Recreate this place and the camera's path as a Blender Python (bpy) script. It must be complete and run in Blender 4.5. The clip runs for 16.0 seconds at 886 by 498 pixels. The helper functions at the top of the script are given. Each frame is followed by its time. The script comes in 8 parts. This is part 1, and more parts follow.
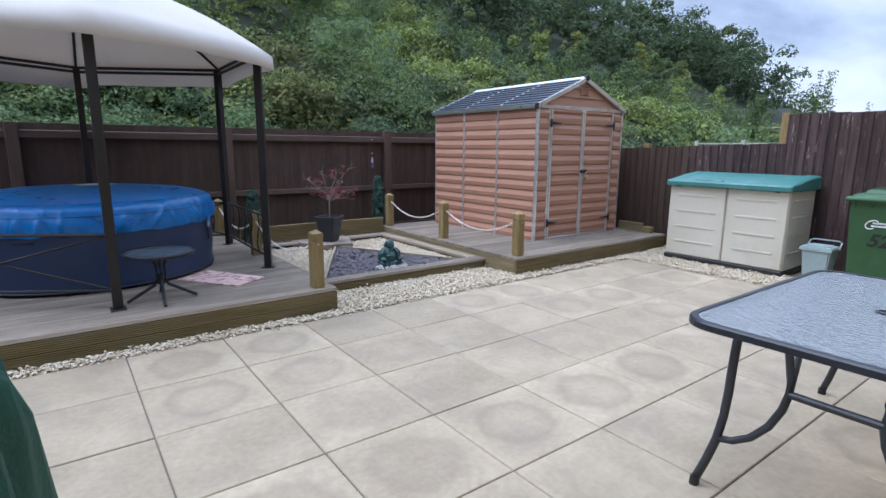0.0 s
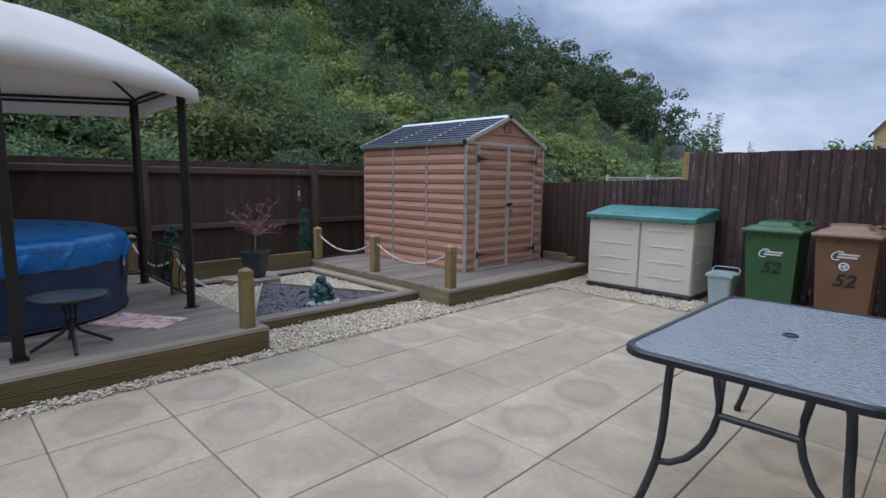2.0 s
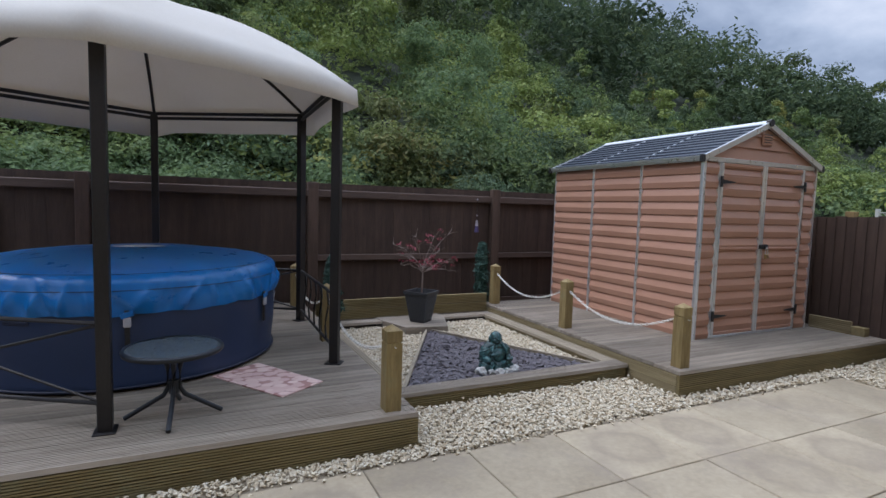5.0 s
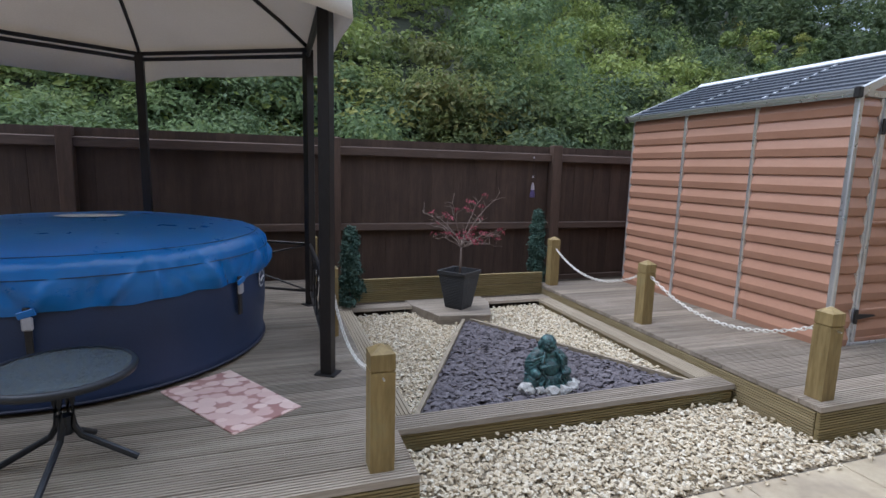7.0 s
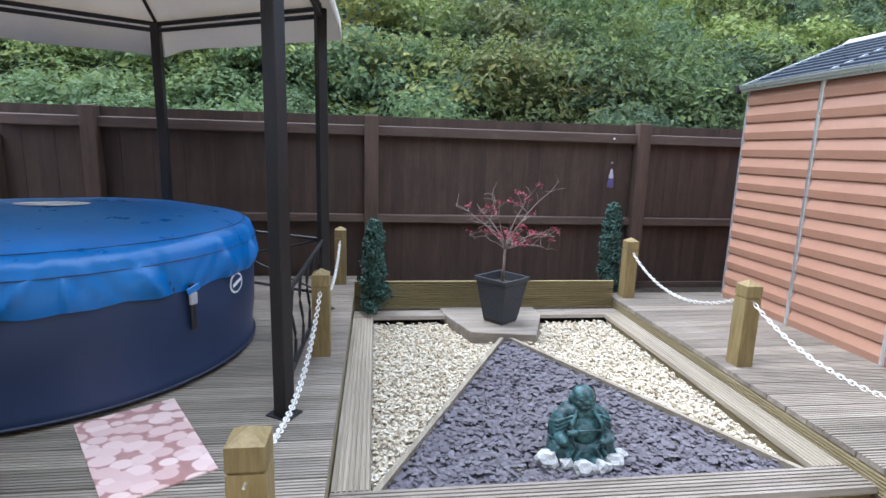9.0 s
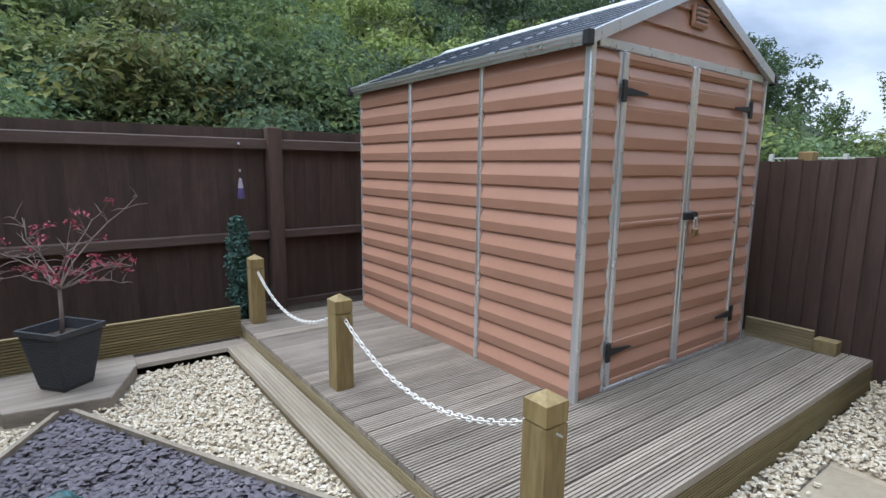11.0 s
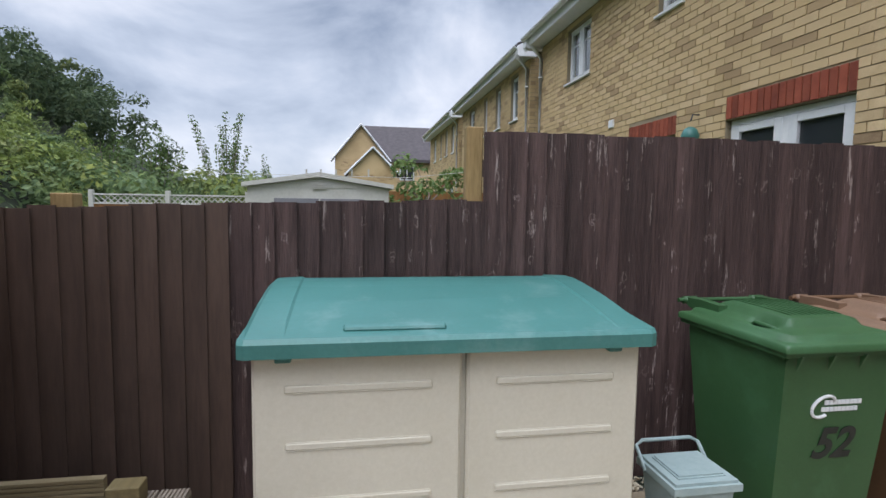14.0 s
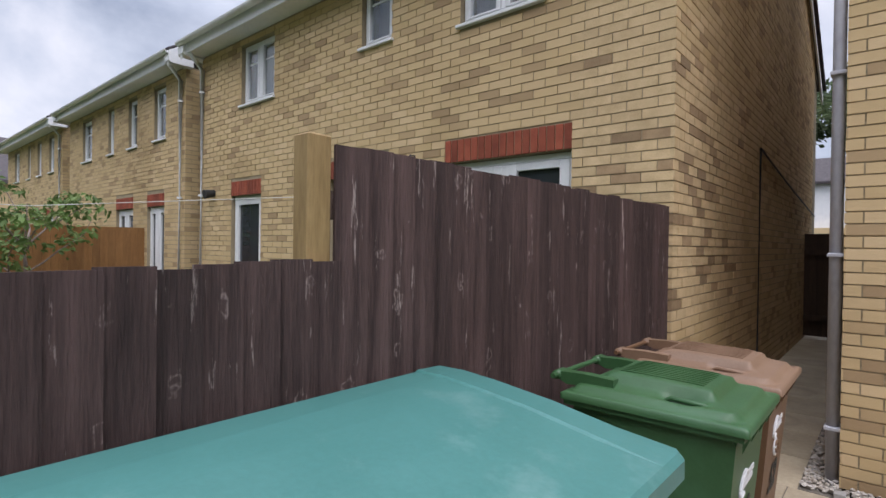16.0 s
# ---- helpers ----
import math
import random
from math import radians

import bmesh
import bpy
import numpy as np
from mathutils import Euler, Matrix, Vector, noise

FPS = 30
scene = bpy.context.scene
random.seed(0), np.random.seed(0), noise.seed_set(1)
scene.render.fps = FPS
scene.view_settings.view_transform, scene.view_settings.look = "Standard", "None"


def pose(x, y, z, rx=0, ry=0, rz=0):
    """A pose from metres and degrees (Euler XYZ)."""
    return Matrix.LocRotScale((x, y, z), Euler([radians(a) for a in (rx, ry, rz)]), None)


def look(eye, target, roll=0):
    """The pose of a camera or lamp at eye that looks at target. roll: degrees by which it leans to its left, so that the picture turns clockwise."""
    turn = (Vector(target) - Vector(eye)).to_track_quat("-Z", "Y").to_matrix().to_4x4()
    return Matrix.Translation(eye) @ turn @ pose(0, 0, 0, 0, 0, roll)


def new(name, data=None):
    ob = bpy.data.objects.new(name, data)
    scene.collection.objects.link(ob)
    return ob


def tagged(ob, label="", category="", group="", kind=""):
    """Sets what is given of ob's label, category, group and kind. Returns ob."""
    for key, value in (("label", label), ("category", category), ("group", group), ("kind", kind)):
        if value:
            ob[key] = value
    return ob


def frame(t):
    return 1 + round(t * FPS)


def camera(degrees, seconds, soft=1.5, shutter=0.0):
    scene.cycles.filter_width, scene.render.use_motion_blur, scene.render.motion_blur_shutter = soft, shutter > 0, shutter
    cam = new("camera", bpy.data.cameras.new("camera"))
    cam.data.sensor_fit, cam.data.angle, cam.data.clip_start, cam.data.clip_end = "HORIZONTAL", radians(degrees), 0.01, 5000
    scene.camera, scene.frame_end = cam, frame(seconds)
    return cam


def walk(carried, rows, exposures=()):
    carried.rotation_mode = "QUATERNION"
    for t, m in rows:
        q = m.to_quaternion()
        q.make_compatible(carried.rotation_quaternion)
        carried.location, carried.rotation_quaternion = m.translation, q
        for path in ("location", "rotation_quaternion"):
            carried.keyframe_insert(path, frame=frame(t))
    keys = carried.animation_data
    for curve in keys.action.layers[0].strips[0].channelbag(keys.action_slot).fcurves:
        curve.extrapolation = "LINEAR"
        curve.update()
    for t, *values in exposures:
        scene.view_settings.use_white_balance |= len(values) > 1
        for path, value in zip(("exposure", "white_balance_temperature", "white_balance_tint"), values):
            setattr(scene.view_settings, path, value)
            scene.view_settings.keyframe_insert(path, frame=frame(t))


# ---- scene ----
cam = camera(80.5, 16.0)
PATH = [
    (0, (0.027, -0.068, 1.352), (1.194, 1.511, 0.974), 0.4),
    (0.5, (0.042, -0.089, 1.355), (1.562, 1.157, 0.984), 0.3),
    (1, (0.015, -0.089, 1.36), (1.678, 0.97, 1.025), 0.2),
    (1.5, (-0.041, -0.046, 1.374), (1.566, 1.105, 1.069), 0.5),
    (2, (-0.068, -0.014, 1.389), (1.332, 1.39, 1.128), 0.7),
    (2.5, (-0.011, 0.024, 1.37), (1.263, 1.547, 1.132), 0.9),
    (3, (0.167, 0.169, 1.386), (1.324, 1.784, 1.16), 0.9),
    (3.5, (0.327, 0.31, 1.379), (1.338, 2.023, 1.169), 1.2),
    (4, (0.463, 0.63, 1.356), (1.394, 2.393, 1.201), 1.4),
    (6.5, (1.148, 1.928, 1.353), (1.874, 3.779, 1.141), 1.2),
    (7, (1.325, 2.154, 1.331), (1.958, 4.027, 1.027), 1.5),
    (7.5, (1.411, 2.389, 1.325), (1.858, 4.31, 0.989), 1.4),
    (8, (1.543, 2.584, 1.307), (1.675, 4.547, 0.943), 1.6),
    (8.5, (1.779, 2.674, 1.358), (1.829, 4.636, 0.975), 1.8),
    (9, (2.004, 2.805, 1.34), (2.26, 4.753, 0.965), 1.7),
    (9.5, (2.226, 2.933, 1.339), (2.829, 4.805, 0.975), 1.8),
    (10, (2.471, 2.981, 1.327), (3.376, 4.731, 0.983), 1.5),
    (12.5, (3.711, 3.166, 1.323), (5.276, 4.383, 1.055), 1.2),
    (13, (3.994, 3.251, 1.425), (5.813, 4.041, 1.166), 2.1),
    (13.5, (4.22, 3.245, 1.386), (6.201, 3.416, 1.17), 0.9),
    (14, (4.514, 3.197, 1.406), (6.478, 2.86, 1.242), 0.8),
    (14.5, (4.832, 3.212, 1.429), (6.667, 2.42, 1.352), 0.8),
    (15, (5.16, 3.262, 1.435), (6.835, 2.169, 1.44), 0.6),
    (15.5, (5.505, 3.343, 1.465), (7.054, 2.079, 1.504), 0.5),
    (16, (5.774, 3.5, 1.481), (7.081, 1.986, 1.465), 0.8),
]
EXPOSURES = [(0.0, 0.4, 5530, 15), (1.0, 0.14, 5580, 15), (2.0, -0.18, 5580, 15), (3.5, -0.22, 5680, 14), (6.5, 0.2, 5950, 14), (7.5, 0.44, 5880, 13), (8.2, 1.05, 5850, 12), (9.2, 1.11, 5700, 11), (10.2, 0.76, 5700, 10), (12.5, 0.23, 6100, 10), (14.0, 0.16, 6250, 14), (15.5, 0.2, 6400, 16), (16.0, 0.24, 6450, 18)]
walk(cam, [(t, look(eye, target, roll)) for t, eye, target, roll in PATH], EXPOSURES)

# ---- light ----
SUN_AZ, SUN_EL = -55.0, 62.0
world = bpy.data.worlds.new("overcast_sky")
scene.world = world
world.use_nodes = True
wn, wl = world.node_tree.nodes, world.node_tree.links
wn.clear()
w_out = wn.new("ShaderNodeOutputWorld")
w_bg = wn.new("ShaderNodeBackground")
w_sky = wn.new("ShaderNodeTexSky")
w_sky.sky_type, w_sky.sun_disc = "NISHITA", False
w_sky.sun_elevation, w_sky.sun_rotation = radians(SUN_EL), radians(SUN_AZ)
w_co = wn.new("ShaderNodeTexCoord")
w_map = wn.new("ShaderNodeMapping")
w_map.inputs["Scale"].default_value = (1.0, 1.0, 1.9)
w_map.inputs["Location"].default_value = (3.1, 1.7, 0.4)
w_n1 = wn.new("ShaderNodeTexNoise")
w_n1.inputs["Scale"].default_value, w_n1.inputs["Detail"].default_value, w_n1.inputs["Roughness"].default_value = 2.3, 7, 0.55
w_n1.inputs["Distortion"].default_value = 0.35
w_ramp = wn.new("ShaderNodeValToRGB")
w_ramp.color_ramp.elements[0].position, w_ramp.color_ramp.elements[0].color = 0.35, (3.2, 3.85, 4.9, 1)
w_ramp.color_ramp.elements[1].position, w_ramp.color_ramp.elements[1].color = 0.68, (9.2, 9.5, 10.0, 1)
mid = w_ramp.color_ramp.elements.new(0.49)
mid.color = (5.6, 6.3, 7.3, 1)
w_mix = wn.new("ShaderNodeMix")
w_mix.data_type = "RGBA"
w_mix.inputs[0].default_value = 0.88
wl.new(w_co.outputs["Generated"], w_map.inputs["Vector"])
wl.new(w_map.outputs["Vector"], w_n1.inputs["Vector"])
wl.new(w_n1.outputs["Fac"], w_ramp.inputs["Fac"])
wl.new(w_sky.outputs["Color"], w_mix.inputs[6])
wl.new(w_ramp.outputs["Color"], w_mix.inputs[7])
# an overcast sky is about three times as bright overhead as at the horizon
w_sep = wn.new("ShaderNodeSeparateXYZ")
w_gain = wn.new("ShaderNodeMapRange")
w_gain.inputs["From Min"].default_value, w_gain.inputs["From Max"].default_value = 0.35, 1.0
w_gain.inputs["To Min"].default_value, w_gain.inputs["To Max"].default_value = 1.0, 3.1
w_mul = wn.new("ShaderNodeVectorMath")
w_mul.operation = "SCALE"
wl.new(w_co.outputs["Generated"], w_sep.inputs[0])
wl.new(w_sep.outputs["Z"], w_gain.inputs["Value"])
wl.new(w_mix.outputs[2], w_mul.inputs[0])
wl.new(w_gain.outputs["Result"], w_mul.inputs["Scale"])
wl.new(w_mul.outputs[0], w_bg.inputs["Color"])
w_bg.inputs["Strength"].default_value = 0.10
wl.new(w_bg.outputs["Background"], w_out.inputs["Surface"])

sun = new("sun", bpy.data.lights.new("sun", "SUN"))
sun.data.energy, sun.data.angle, sun.data.color = 2.2, radians(50), (1.0, 0.985, 0.96)
sun.matrix_world = look((20 * math.sin(radians(SUN_AZ)), 20 * math.cos(radians(SUN_AZ)), 20 * math.tan(radians(SUN_EL))), (0, 0, 0))

# ---- materials ----


def mat(name, c1, c2, rough=0.7, metal=0.0, scale=(4, 4, 4), fine=8.0, bump=0.15, rand=0.0, island=0.0, spec=0.4, stain=None, stain_scale=0.8, stain_lo=0.52, stretch=(1, 1, 1), stain_w=0.2, knots=None, space="world", coat=0.0, bdist=0.01):
    """A surface with colour that varies at two scales, fine relief, and a shade of its own per object or piece."""
    m = bpy.data.materials.new(name)
    m.use_nodes = True
    n, l = m.node_tree.nodes, m.node_tree.links
    b = n["Principled BSDF"]
    if space == "world":
        co = n.new("ShaderNodeNewGeometry").outputs["Position"]
    else:
        co = n.new("ShaderNodeTexCoord").outputs["Object"]
    mp = n.new("ShaderNodeMapping")
    mp.inputs["Scale"].default_value = scale
    l.new(co, mp.inputs["Vector"])
    info = n.new("ShaderNodeObjectInfo")
    off = n.new("ShaderNodeVectorMath")
    off.operation = "MULTIPLY_ADD"
    comb = n.new("ShaderNodeCombineXYZ")
    for i in range(3):
        l.new(info.outputs["Random"], comb.inputs[i])
    l.new(comb.outputs[0], off.inputs[0])
    off.inputs[1].default_value = (37.0, 53.0, 71.0)
    l.new(mp.outputs["Vector"], off.inputs[2])
    n1 = n.new("ShaderNodeTexNoise")
    n1.inputs["Scale"].default_value, n1.inputs["Detail"].default_value = 1.0, 5
    n2 = n.new("ShaderNodeTexNoise")
    n2.inputs["Scale"].default_value, n2.inputs["Detail"].default_value, n2.inputs["Roughness"].default_value = fine, 6, 0.65
    l.new(off.outputs[0], n1.inputs["Vector"])
    l.new(off.outputs[0], n2.inputs["Vector"])
    add = n.new("ShaderNodeMath")
    add.operation = "MULTIPLY_ADD"
    add.inputs[1].default_value = 0.45
    sub = n.new("ShaderNodeMath")
    sub.operation = "MULTIPLY"
    sub.inputs[1].default_value = 0.55
    l.new(n1.outputs["Fac"], sub.inputs[0])
    l.new(n2.outputs["Fac"], add.inputs[0])
    l.new(sub.outputs[0], add.inputs[2])
    ramp = n.new("ShaderNodeValToRGB")
    ramp.color_ramp.elements[0].position, ramp.color_ramp.elements[0].color = 0.34, (*c1, 1)
    ramp.color_ramp.elements[1].position, ramp.color_ramp.elements[1].color = 0.66, (*c2, 1)
    l.new(add.outputs[0], ramp.inputs["Fac"])
    col = ramp.outputs["Color"]
    if stain:
        n3 = n.new("ShaderNodeTexNoise")
        n3.inputs["Scale"].default_value, n3.inputs["Detail"].default_value, n3.inputs["Roughness"].default_value = stain_scale, 8, 0.7
        smap = n.new("ShaderNodeMapping")
        smap.inputs["Scale"].default_value = stretch
        l.new(co, smap.inputs["Vector"])
        l.new(smap.outputs[0], n3.inputs["Vector"])
        r3 = n.new("ShaderNodeValToRGB")
        r3.color_ramp.elements[0].position, r3.color_ramp.elements[0].color = stain_lo, (0, 0, 0, 1)
        r3.color_ramp.elements[1].position, r3.color_ramp.elements[1].color = stain_lo + stain_w, (0.75, 0.75, 0.75, 1)
        l.new(n3.outputs["Fac"], r3.inputs["Fac"])
        mx = n.new("ShaderNodeMix")
        mx.data_type = "RGBA"
        l.new(r3.outputs["Color"], mx.inputs[0])
        l.new(col, mx.inputs[6])
        mx.inputs[7].default_value = (*stain, 1)
        col = mx.outputs[2]
    if knots:
        kmap = n.new("ShaderNodeMapping")
        kmap.inputs["Scale"].default_value = (9.0, 9.0, 5.5)
        l.new(co, kmap.inputs["Vector"])
        kw = n.new("ShaderNodeTexNoise")
        kw.inputs["Scale"].default_value = 26
        l.new(co, kw.inputs["Vector"])
        ka = n.new("ShaderNodeVectorMath")
        ka.operation = "MULTIPLY_ADD"
        ka.inputs[1].default_value = (0.5, 0.5, 0.4)
        l.new(kw.outputs["Color"], ka.inputs[0])
        l.new(kmap.outputs[0], ka.inputs[2])
        vo = n.new("ShaderNodeTexVoronoi")
        vo.inputs["Scale"].default_value = 1.0
        l.new(ka.outputs[0], vo.inputs["Vector"])
        kr = n.new("ShaderNodeValToRGB")
        e = kr.color_ramp.elements
        e[0].position, e[0].color = 0.1, (0.0, 0.0, 0.0, 1)
        e[1].position, e[1].color = 0.19, (0, 0, 0, 1)
        e.new(0.15).color = (0.65, 0.65, 0.65, 1)
        l.new(vo.outputs["Distance"], kr.inputs["Fac"])
        kx = n.new("ShaderNodeMix")
        kx.data_type = "RGBA"
        ksep = n.new("ShaderNodeSeparateColor")
        l.new(vo.outputs["Color"], ksep.inputs[0])
        kg = n.new("ShaderNodeMath")
        kg.operation = "GREATER_THAN"
        kg.inputs[1].default_value = 0.6
        l.new(ksep.outputs[0], kg.inputs[0])
        kfine = n.new("ShaderNodeMapRange")
        kfine.inputs["From Min"].default_value, kfine.inputs["From Max"].default_value = 0.45, 0.6
        l.new(n2.outputs["Fac"], kfine.inputs["Value"])
        km = n.new("ShaderNodeMath")
        km.operation = "MULTIPLY"
        l.new(kr.outputs["Color"], km.inputs[0])
        l.new(kg.outputs[0], km.inputs[1])
        km2 = n.new("ShaderNodeMath")
        km2.operation = "MULTIPLY"
        l.new(km.outputs[0], km2.inputs[0])
        l.new(kfine.outputs["Result"], km2.inputs[1])
        l.new(km2.outputs[0], kx.inputs[0])
        l.new(col, kx.inputs[6])
        kx.inputs[7].default_value = (*knots, 1)
        col = kx.outputs[2]
    if rand or island:
        src = info.outputs["Random"] if rand else n.new("ShaderNodeNewGeometry").outputs["Random Per Island"]
        amount = rand or island
        hs = n.new("ShaderNodeHueSaturation")
        rng = n.new("ShaderNodeMapRange")
        rng.inputs["To Min"].default_value, rng.inputs["To Max"].default_value = 1 - amount, 1 + amount
        l.new(src, rng.inputs["Value"])
        l.new(rng.outputs["Result"], hs.inputs["Value"])
        l.new(col, hs.inputs["Color"])
        col = hs.outputs["Color"]
    l.new(col, b.inputs["Base Color"])
    b.inputs["Metallic"].default_value = metal
    b.inputs["Specular IOR Level"].default_value = spec
    b.inputs["Coat Weight"].default_value = coat
    rr = n.new("ShaderNodeMapRange")
    rr.inputs["To Min"].default_value, rr.inputs["To Max"].default_value = max(rough - 0.1, 0.02), min(rough + 0.1, 1)
    l.new(n2.outputs["Fac"], rr.inputs["Value"])
    l.new(rr.outputs["Result"], b.inputs["Roughness"])
    if bump:
        bp = n.new("ShaderNodeBump")
        bp.inputs["Strength"].default_value, bp.inputs["Distance"].default_value = bump, bdist
        l.new(n2.outputs["Fac"], bp.inputs["Height"])
        l.new(bp.outputs["Normal"], b.inputs["Normal"])
    return m


def tint_islands(name, stops, rough=0.6, patch=None, patch_scale=0.3, bump=0.0, spec=0.3, through_light=0.0, patch_lo=0.5):
    """Colour picked piece by piece from a row of colours, shifted in large patches."""
    m = bpy.data.materials.new(name)
    m.use_nodes = True
    n, l = m.node_tree.nodes, m.node_tree.links
    b = n["Principled BSDF"]
    geo = n.new("ShaderNodeNewGeometry")
    ramp = n.new("ShaderNodeValToRGB")
    els = ramp.color_ramp.elements
    els[0].position, els[0].color = 0.0, (*stops[0], 1)
    els[1].position, els[1].color = 1.0, (*stops[-1], 1)
    for i, c in enumerate(stops[1:-1]):
        els.new((i + 1) / (len(stops) - 1)).color = (*c, 1)
    l.new(geo.outputs["Random Per Island"], ramp.inputs["Fac"])
    col = ramp.outputs["Color"]
    for colour, sc, lo in patch or ():
        n3 = n.new("ShaderNodeTexNoise")
        n3.inputs["Scale"].default_value, n3.inputs["Detail"].default_value = sc, 4
        l.new(geo.outputs["Position"], n3.inputs["Vector"])
        r3 = n.new("ShaderNodeValToRGB")
        r3.color_ramp.elements[0].position, r3.color_ramp.elements[0].color = lo, (0, 0, 0, 1)
        r3.color_ramp.elements[1].position, r3.color_ramp.elements[1].color = lo + 0.14, (1, 1, 1, 1)
        l.new(n3.outputs["Fac"], r3.inputs["Fac"])
        mx = n.new("ShaderNodeMix")
        mx.data_type, mx.blend_type = "RGBA", "MULTIPLY"
        l.new(r3.outputs["Color"], mx.inputs[0])
        l.new(col, mx.inputs[6])
        mx.inputs[7].default_value = (*colour, 1)
        col = mx.outputs[2]
    l.new(col, b.inputs["Base Color"])
    b.inputs["Roughness"].default_value = rough
    b.inputs["Specular IOR Level"].default_value = spec
    if bump:
        nz = n.new("ShaderNodeTexNoise")
        nz.inputs["Scale"].default_value = 90
        bp = n.new("ShaderNodeBump")
        bp.inputs["Strength"].default_value, bp.inputs["Distance"].default_value = bump, 0.004
        l.new(geo.outputs["Position"], nz.inputs["Vector"])
        l.new(nz.outputs["Fac"], bp.inputs["Height"])
        l.new(bp.outputs["Normal"], b.inputs["Normal"])
    if through_light:
        tr = n.new("ShaderNodeBsdfTranslucent")
        l.new(col, tr.inputs["Color"])
        ms = n.new("ShaderNodeMixShader")
        ms.inputs[0].default_value = through_light
        l.new(b.outputs[0], ms.inputs[1])
        l.new(tr.outputs[0], ms.inputs[2])
        l.new(ms.outputs[0], n["Material Output"].inputs["Surface"])
    return m


def glass_mat(name, tint, rough=0.05, clear=0.0):
    m = bpy.data.materials.new(name)
    m.use_nodes = True
    b = m.node_tree.nodes["Principled BSDF"]
    b.inputs["Base Color"].default_value = (*tint, 1)
    b.inputs["Roughness"].default_value = rough
    b.inputs["Transmission Weight"].default_value = clear
    b.inputs["IOR"].default_value = 1.5
    return m


M = {}
M["slab_joint"] = mat("sand_joint", (0.09, 0.08, 0.066), (0.2, 0.18, 0.15), 0.95, scale=(6, 6, 6), bump=0.4)
M["deck"] = mat("weathered_decking", (0.17, 0.14, 0.108), (0.33, 0.285, 0.23), 0.75, scale=(1.2, 22, 22), fine=5, bump=0.25, rand=0.22, stain=(0.33, 0.28, 0.235), stain_scale=1.6)
M["deck_y"] = mat("weathered_decking_across", (0.2, 0.165, 0.115), (0.35, 0.3, 0.225), 0.75, scale=(22, 1.2, 22), fine=5, bump=0.25, rand=0.15)
M["treated"] = mat("green_treated_timber", (0.13, 0.098, 0.042), (0.25, 0.195, 0.09), 0.7, scale=(1.5, 20, 20), fine=5, bump=0.2, rand=0.14, stain=(0.2, 0.2, 0.12), stain_scale=1.5)
M["treated_y"] = mat("green_treated_timber_across", (0.17, 0.13, 0.065), (0.3, 0.245, 0.14), 0.7, scale=(20, 1.5, 20), fine=5, bump=0.2, rand=0.14)
M["treated_post"] = mat("treated_post_timber", (0.15, 0.105, 0.04), (0.28, 0.21, 0.09), 0.65, scale=(18, 18, 2), fine=4, bump=0.2, rand=0.12, stain=(0.18, 0.19, 0.11), stain_scale=3.0, stain_lo=0.55)
M["fence"] = mat("brown_stained_fence", (0.044, 0.027, 0.0195), (0.084, 0.053, 0.039), 0.7, scale=(14, 14, 1.6), fine=5, bump=0.3, rand=0.12, stain=(0.036, 0.022, 0.016), stain_scale=1.2)
M["fence_rail"] = mat("brown_stained_rail", (0.062, 0.04, 0.03), (0.115, 0.077, 0.06), 0.75, scale=(1.6, 16, 16), fine=5, bump=0.35, rand=0.1, stain=(0.16, 0.12, 0.1), stain_scale=2.2, stain_lo=0.64)
M["fence_post"] = mat("brown_stained_post", (0.052, 0.032, 0.022), (0.105, 0.066, 0.048), 0.75, scale=(16, 16, 1.6), fine=5, bump=0.35, rand=0.15)
M["fence_worn"] = mat("worn_plum_brown_fence", (0.028, 0.0165, 0.015), (0.108, 0.068, 0.062), 0.7, scale=(26, 26, 1.5), fine=6, bump=1.0, rand=0.3, spec=0.3, stain=(0.4, 0.33, 0.3), stain_scale=11.0, stain_lo=0.61, stain_w=0.05, stretch=(2.4, 2.4, 0.3), knots=(0.34, 0.27, 0.245))
M["fence_orange"] = mat("orange_brown_fence", (0.17, 0.08, 0.025), (0.28, 0.14, 0.05), 0.8, scale=(14, 14, 1.5), bump=0.3, rand=0.15)
M["fence_teal"] = mat("pale_teal_painted_fence", (0.12, 0.24, 0.22), (0.2, 0.34, 0.31), 0.8, scale=(10, 10, 2), bump=0.2, rand=0.1)
M["raw_post"] = mat("raw_timber_post", (0.2, 0.13, 0.05), (0.36, 0.25, 0.11), 0.75, scale=(12, 12, 1.5), bump=0.3)
M["shed"] = mat("tan_plastic_panel", (0.35, 0.184, 0.12), (0.405, 0.222, 0.149), 0.4, scale=(2, 2, 2), fine=30, bump=0.05, spec=0.5)
M["alu"] = mat("brushed_aluminium", (0.66, 0.67, 0.69), (0.74, 0.75, 0.77), 0.3, 0.8, scale=(3, 3, 1.5), fine=9, bump=0.03)
M["roof_panel"] = mat("smoky_blue_roof_panel", (0.010, 0.016, 0.03), (0.02, 0.03, 0.048), 0.3, scale=(3, 3, 3), bump=0.03, spec=0.6)
M["black"] = mat("black_plastic", (0.012, 0.012, 0.013), (0.026, 0.025, 0.025), 0.5, scale=(9, 9, 9), bump=0.08)
M["brass"] = mat("padlock_brass", (0.32, 0.22, 0.1), (0.45, 0.33, 0.18), 0.35, 0.9, scale=(20, 20, 20), bump=0.05)
M["black_steel"] = mat("black_powder_coated_steel", (0.012, 0.011, 0.011), (0.028, 0.025, 0.025), 0.45, 0.2, scale=(6, 6, 2), fine=20, bump=0.06)
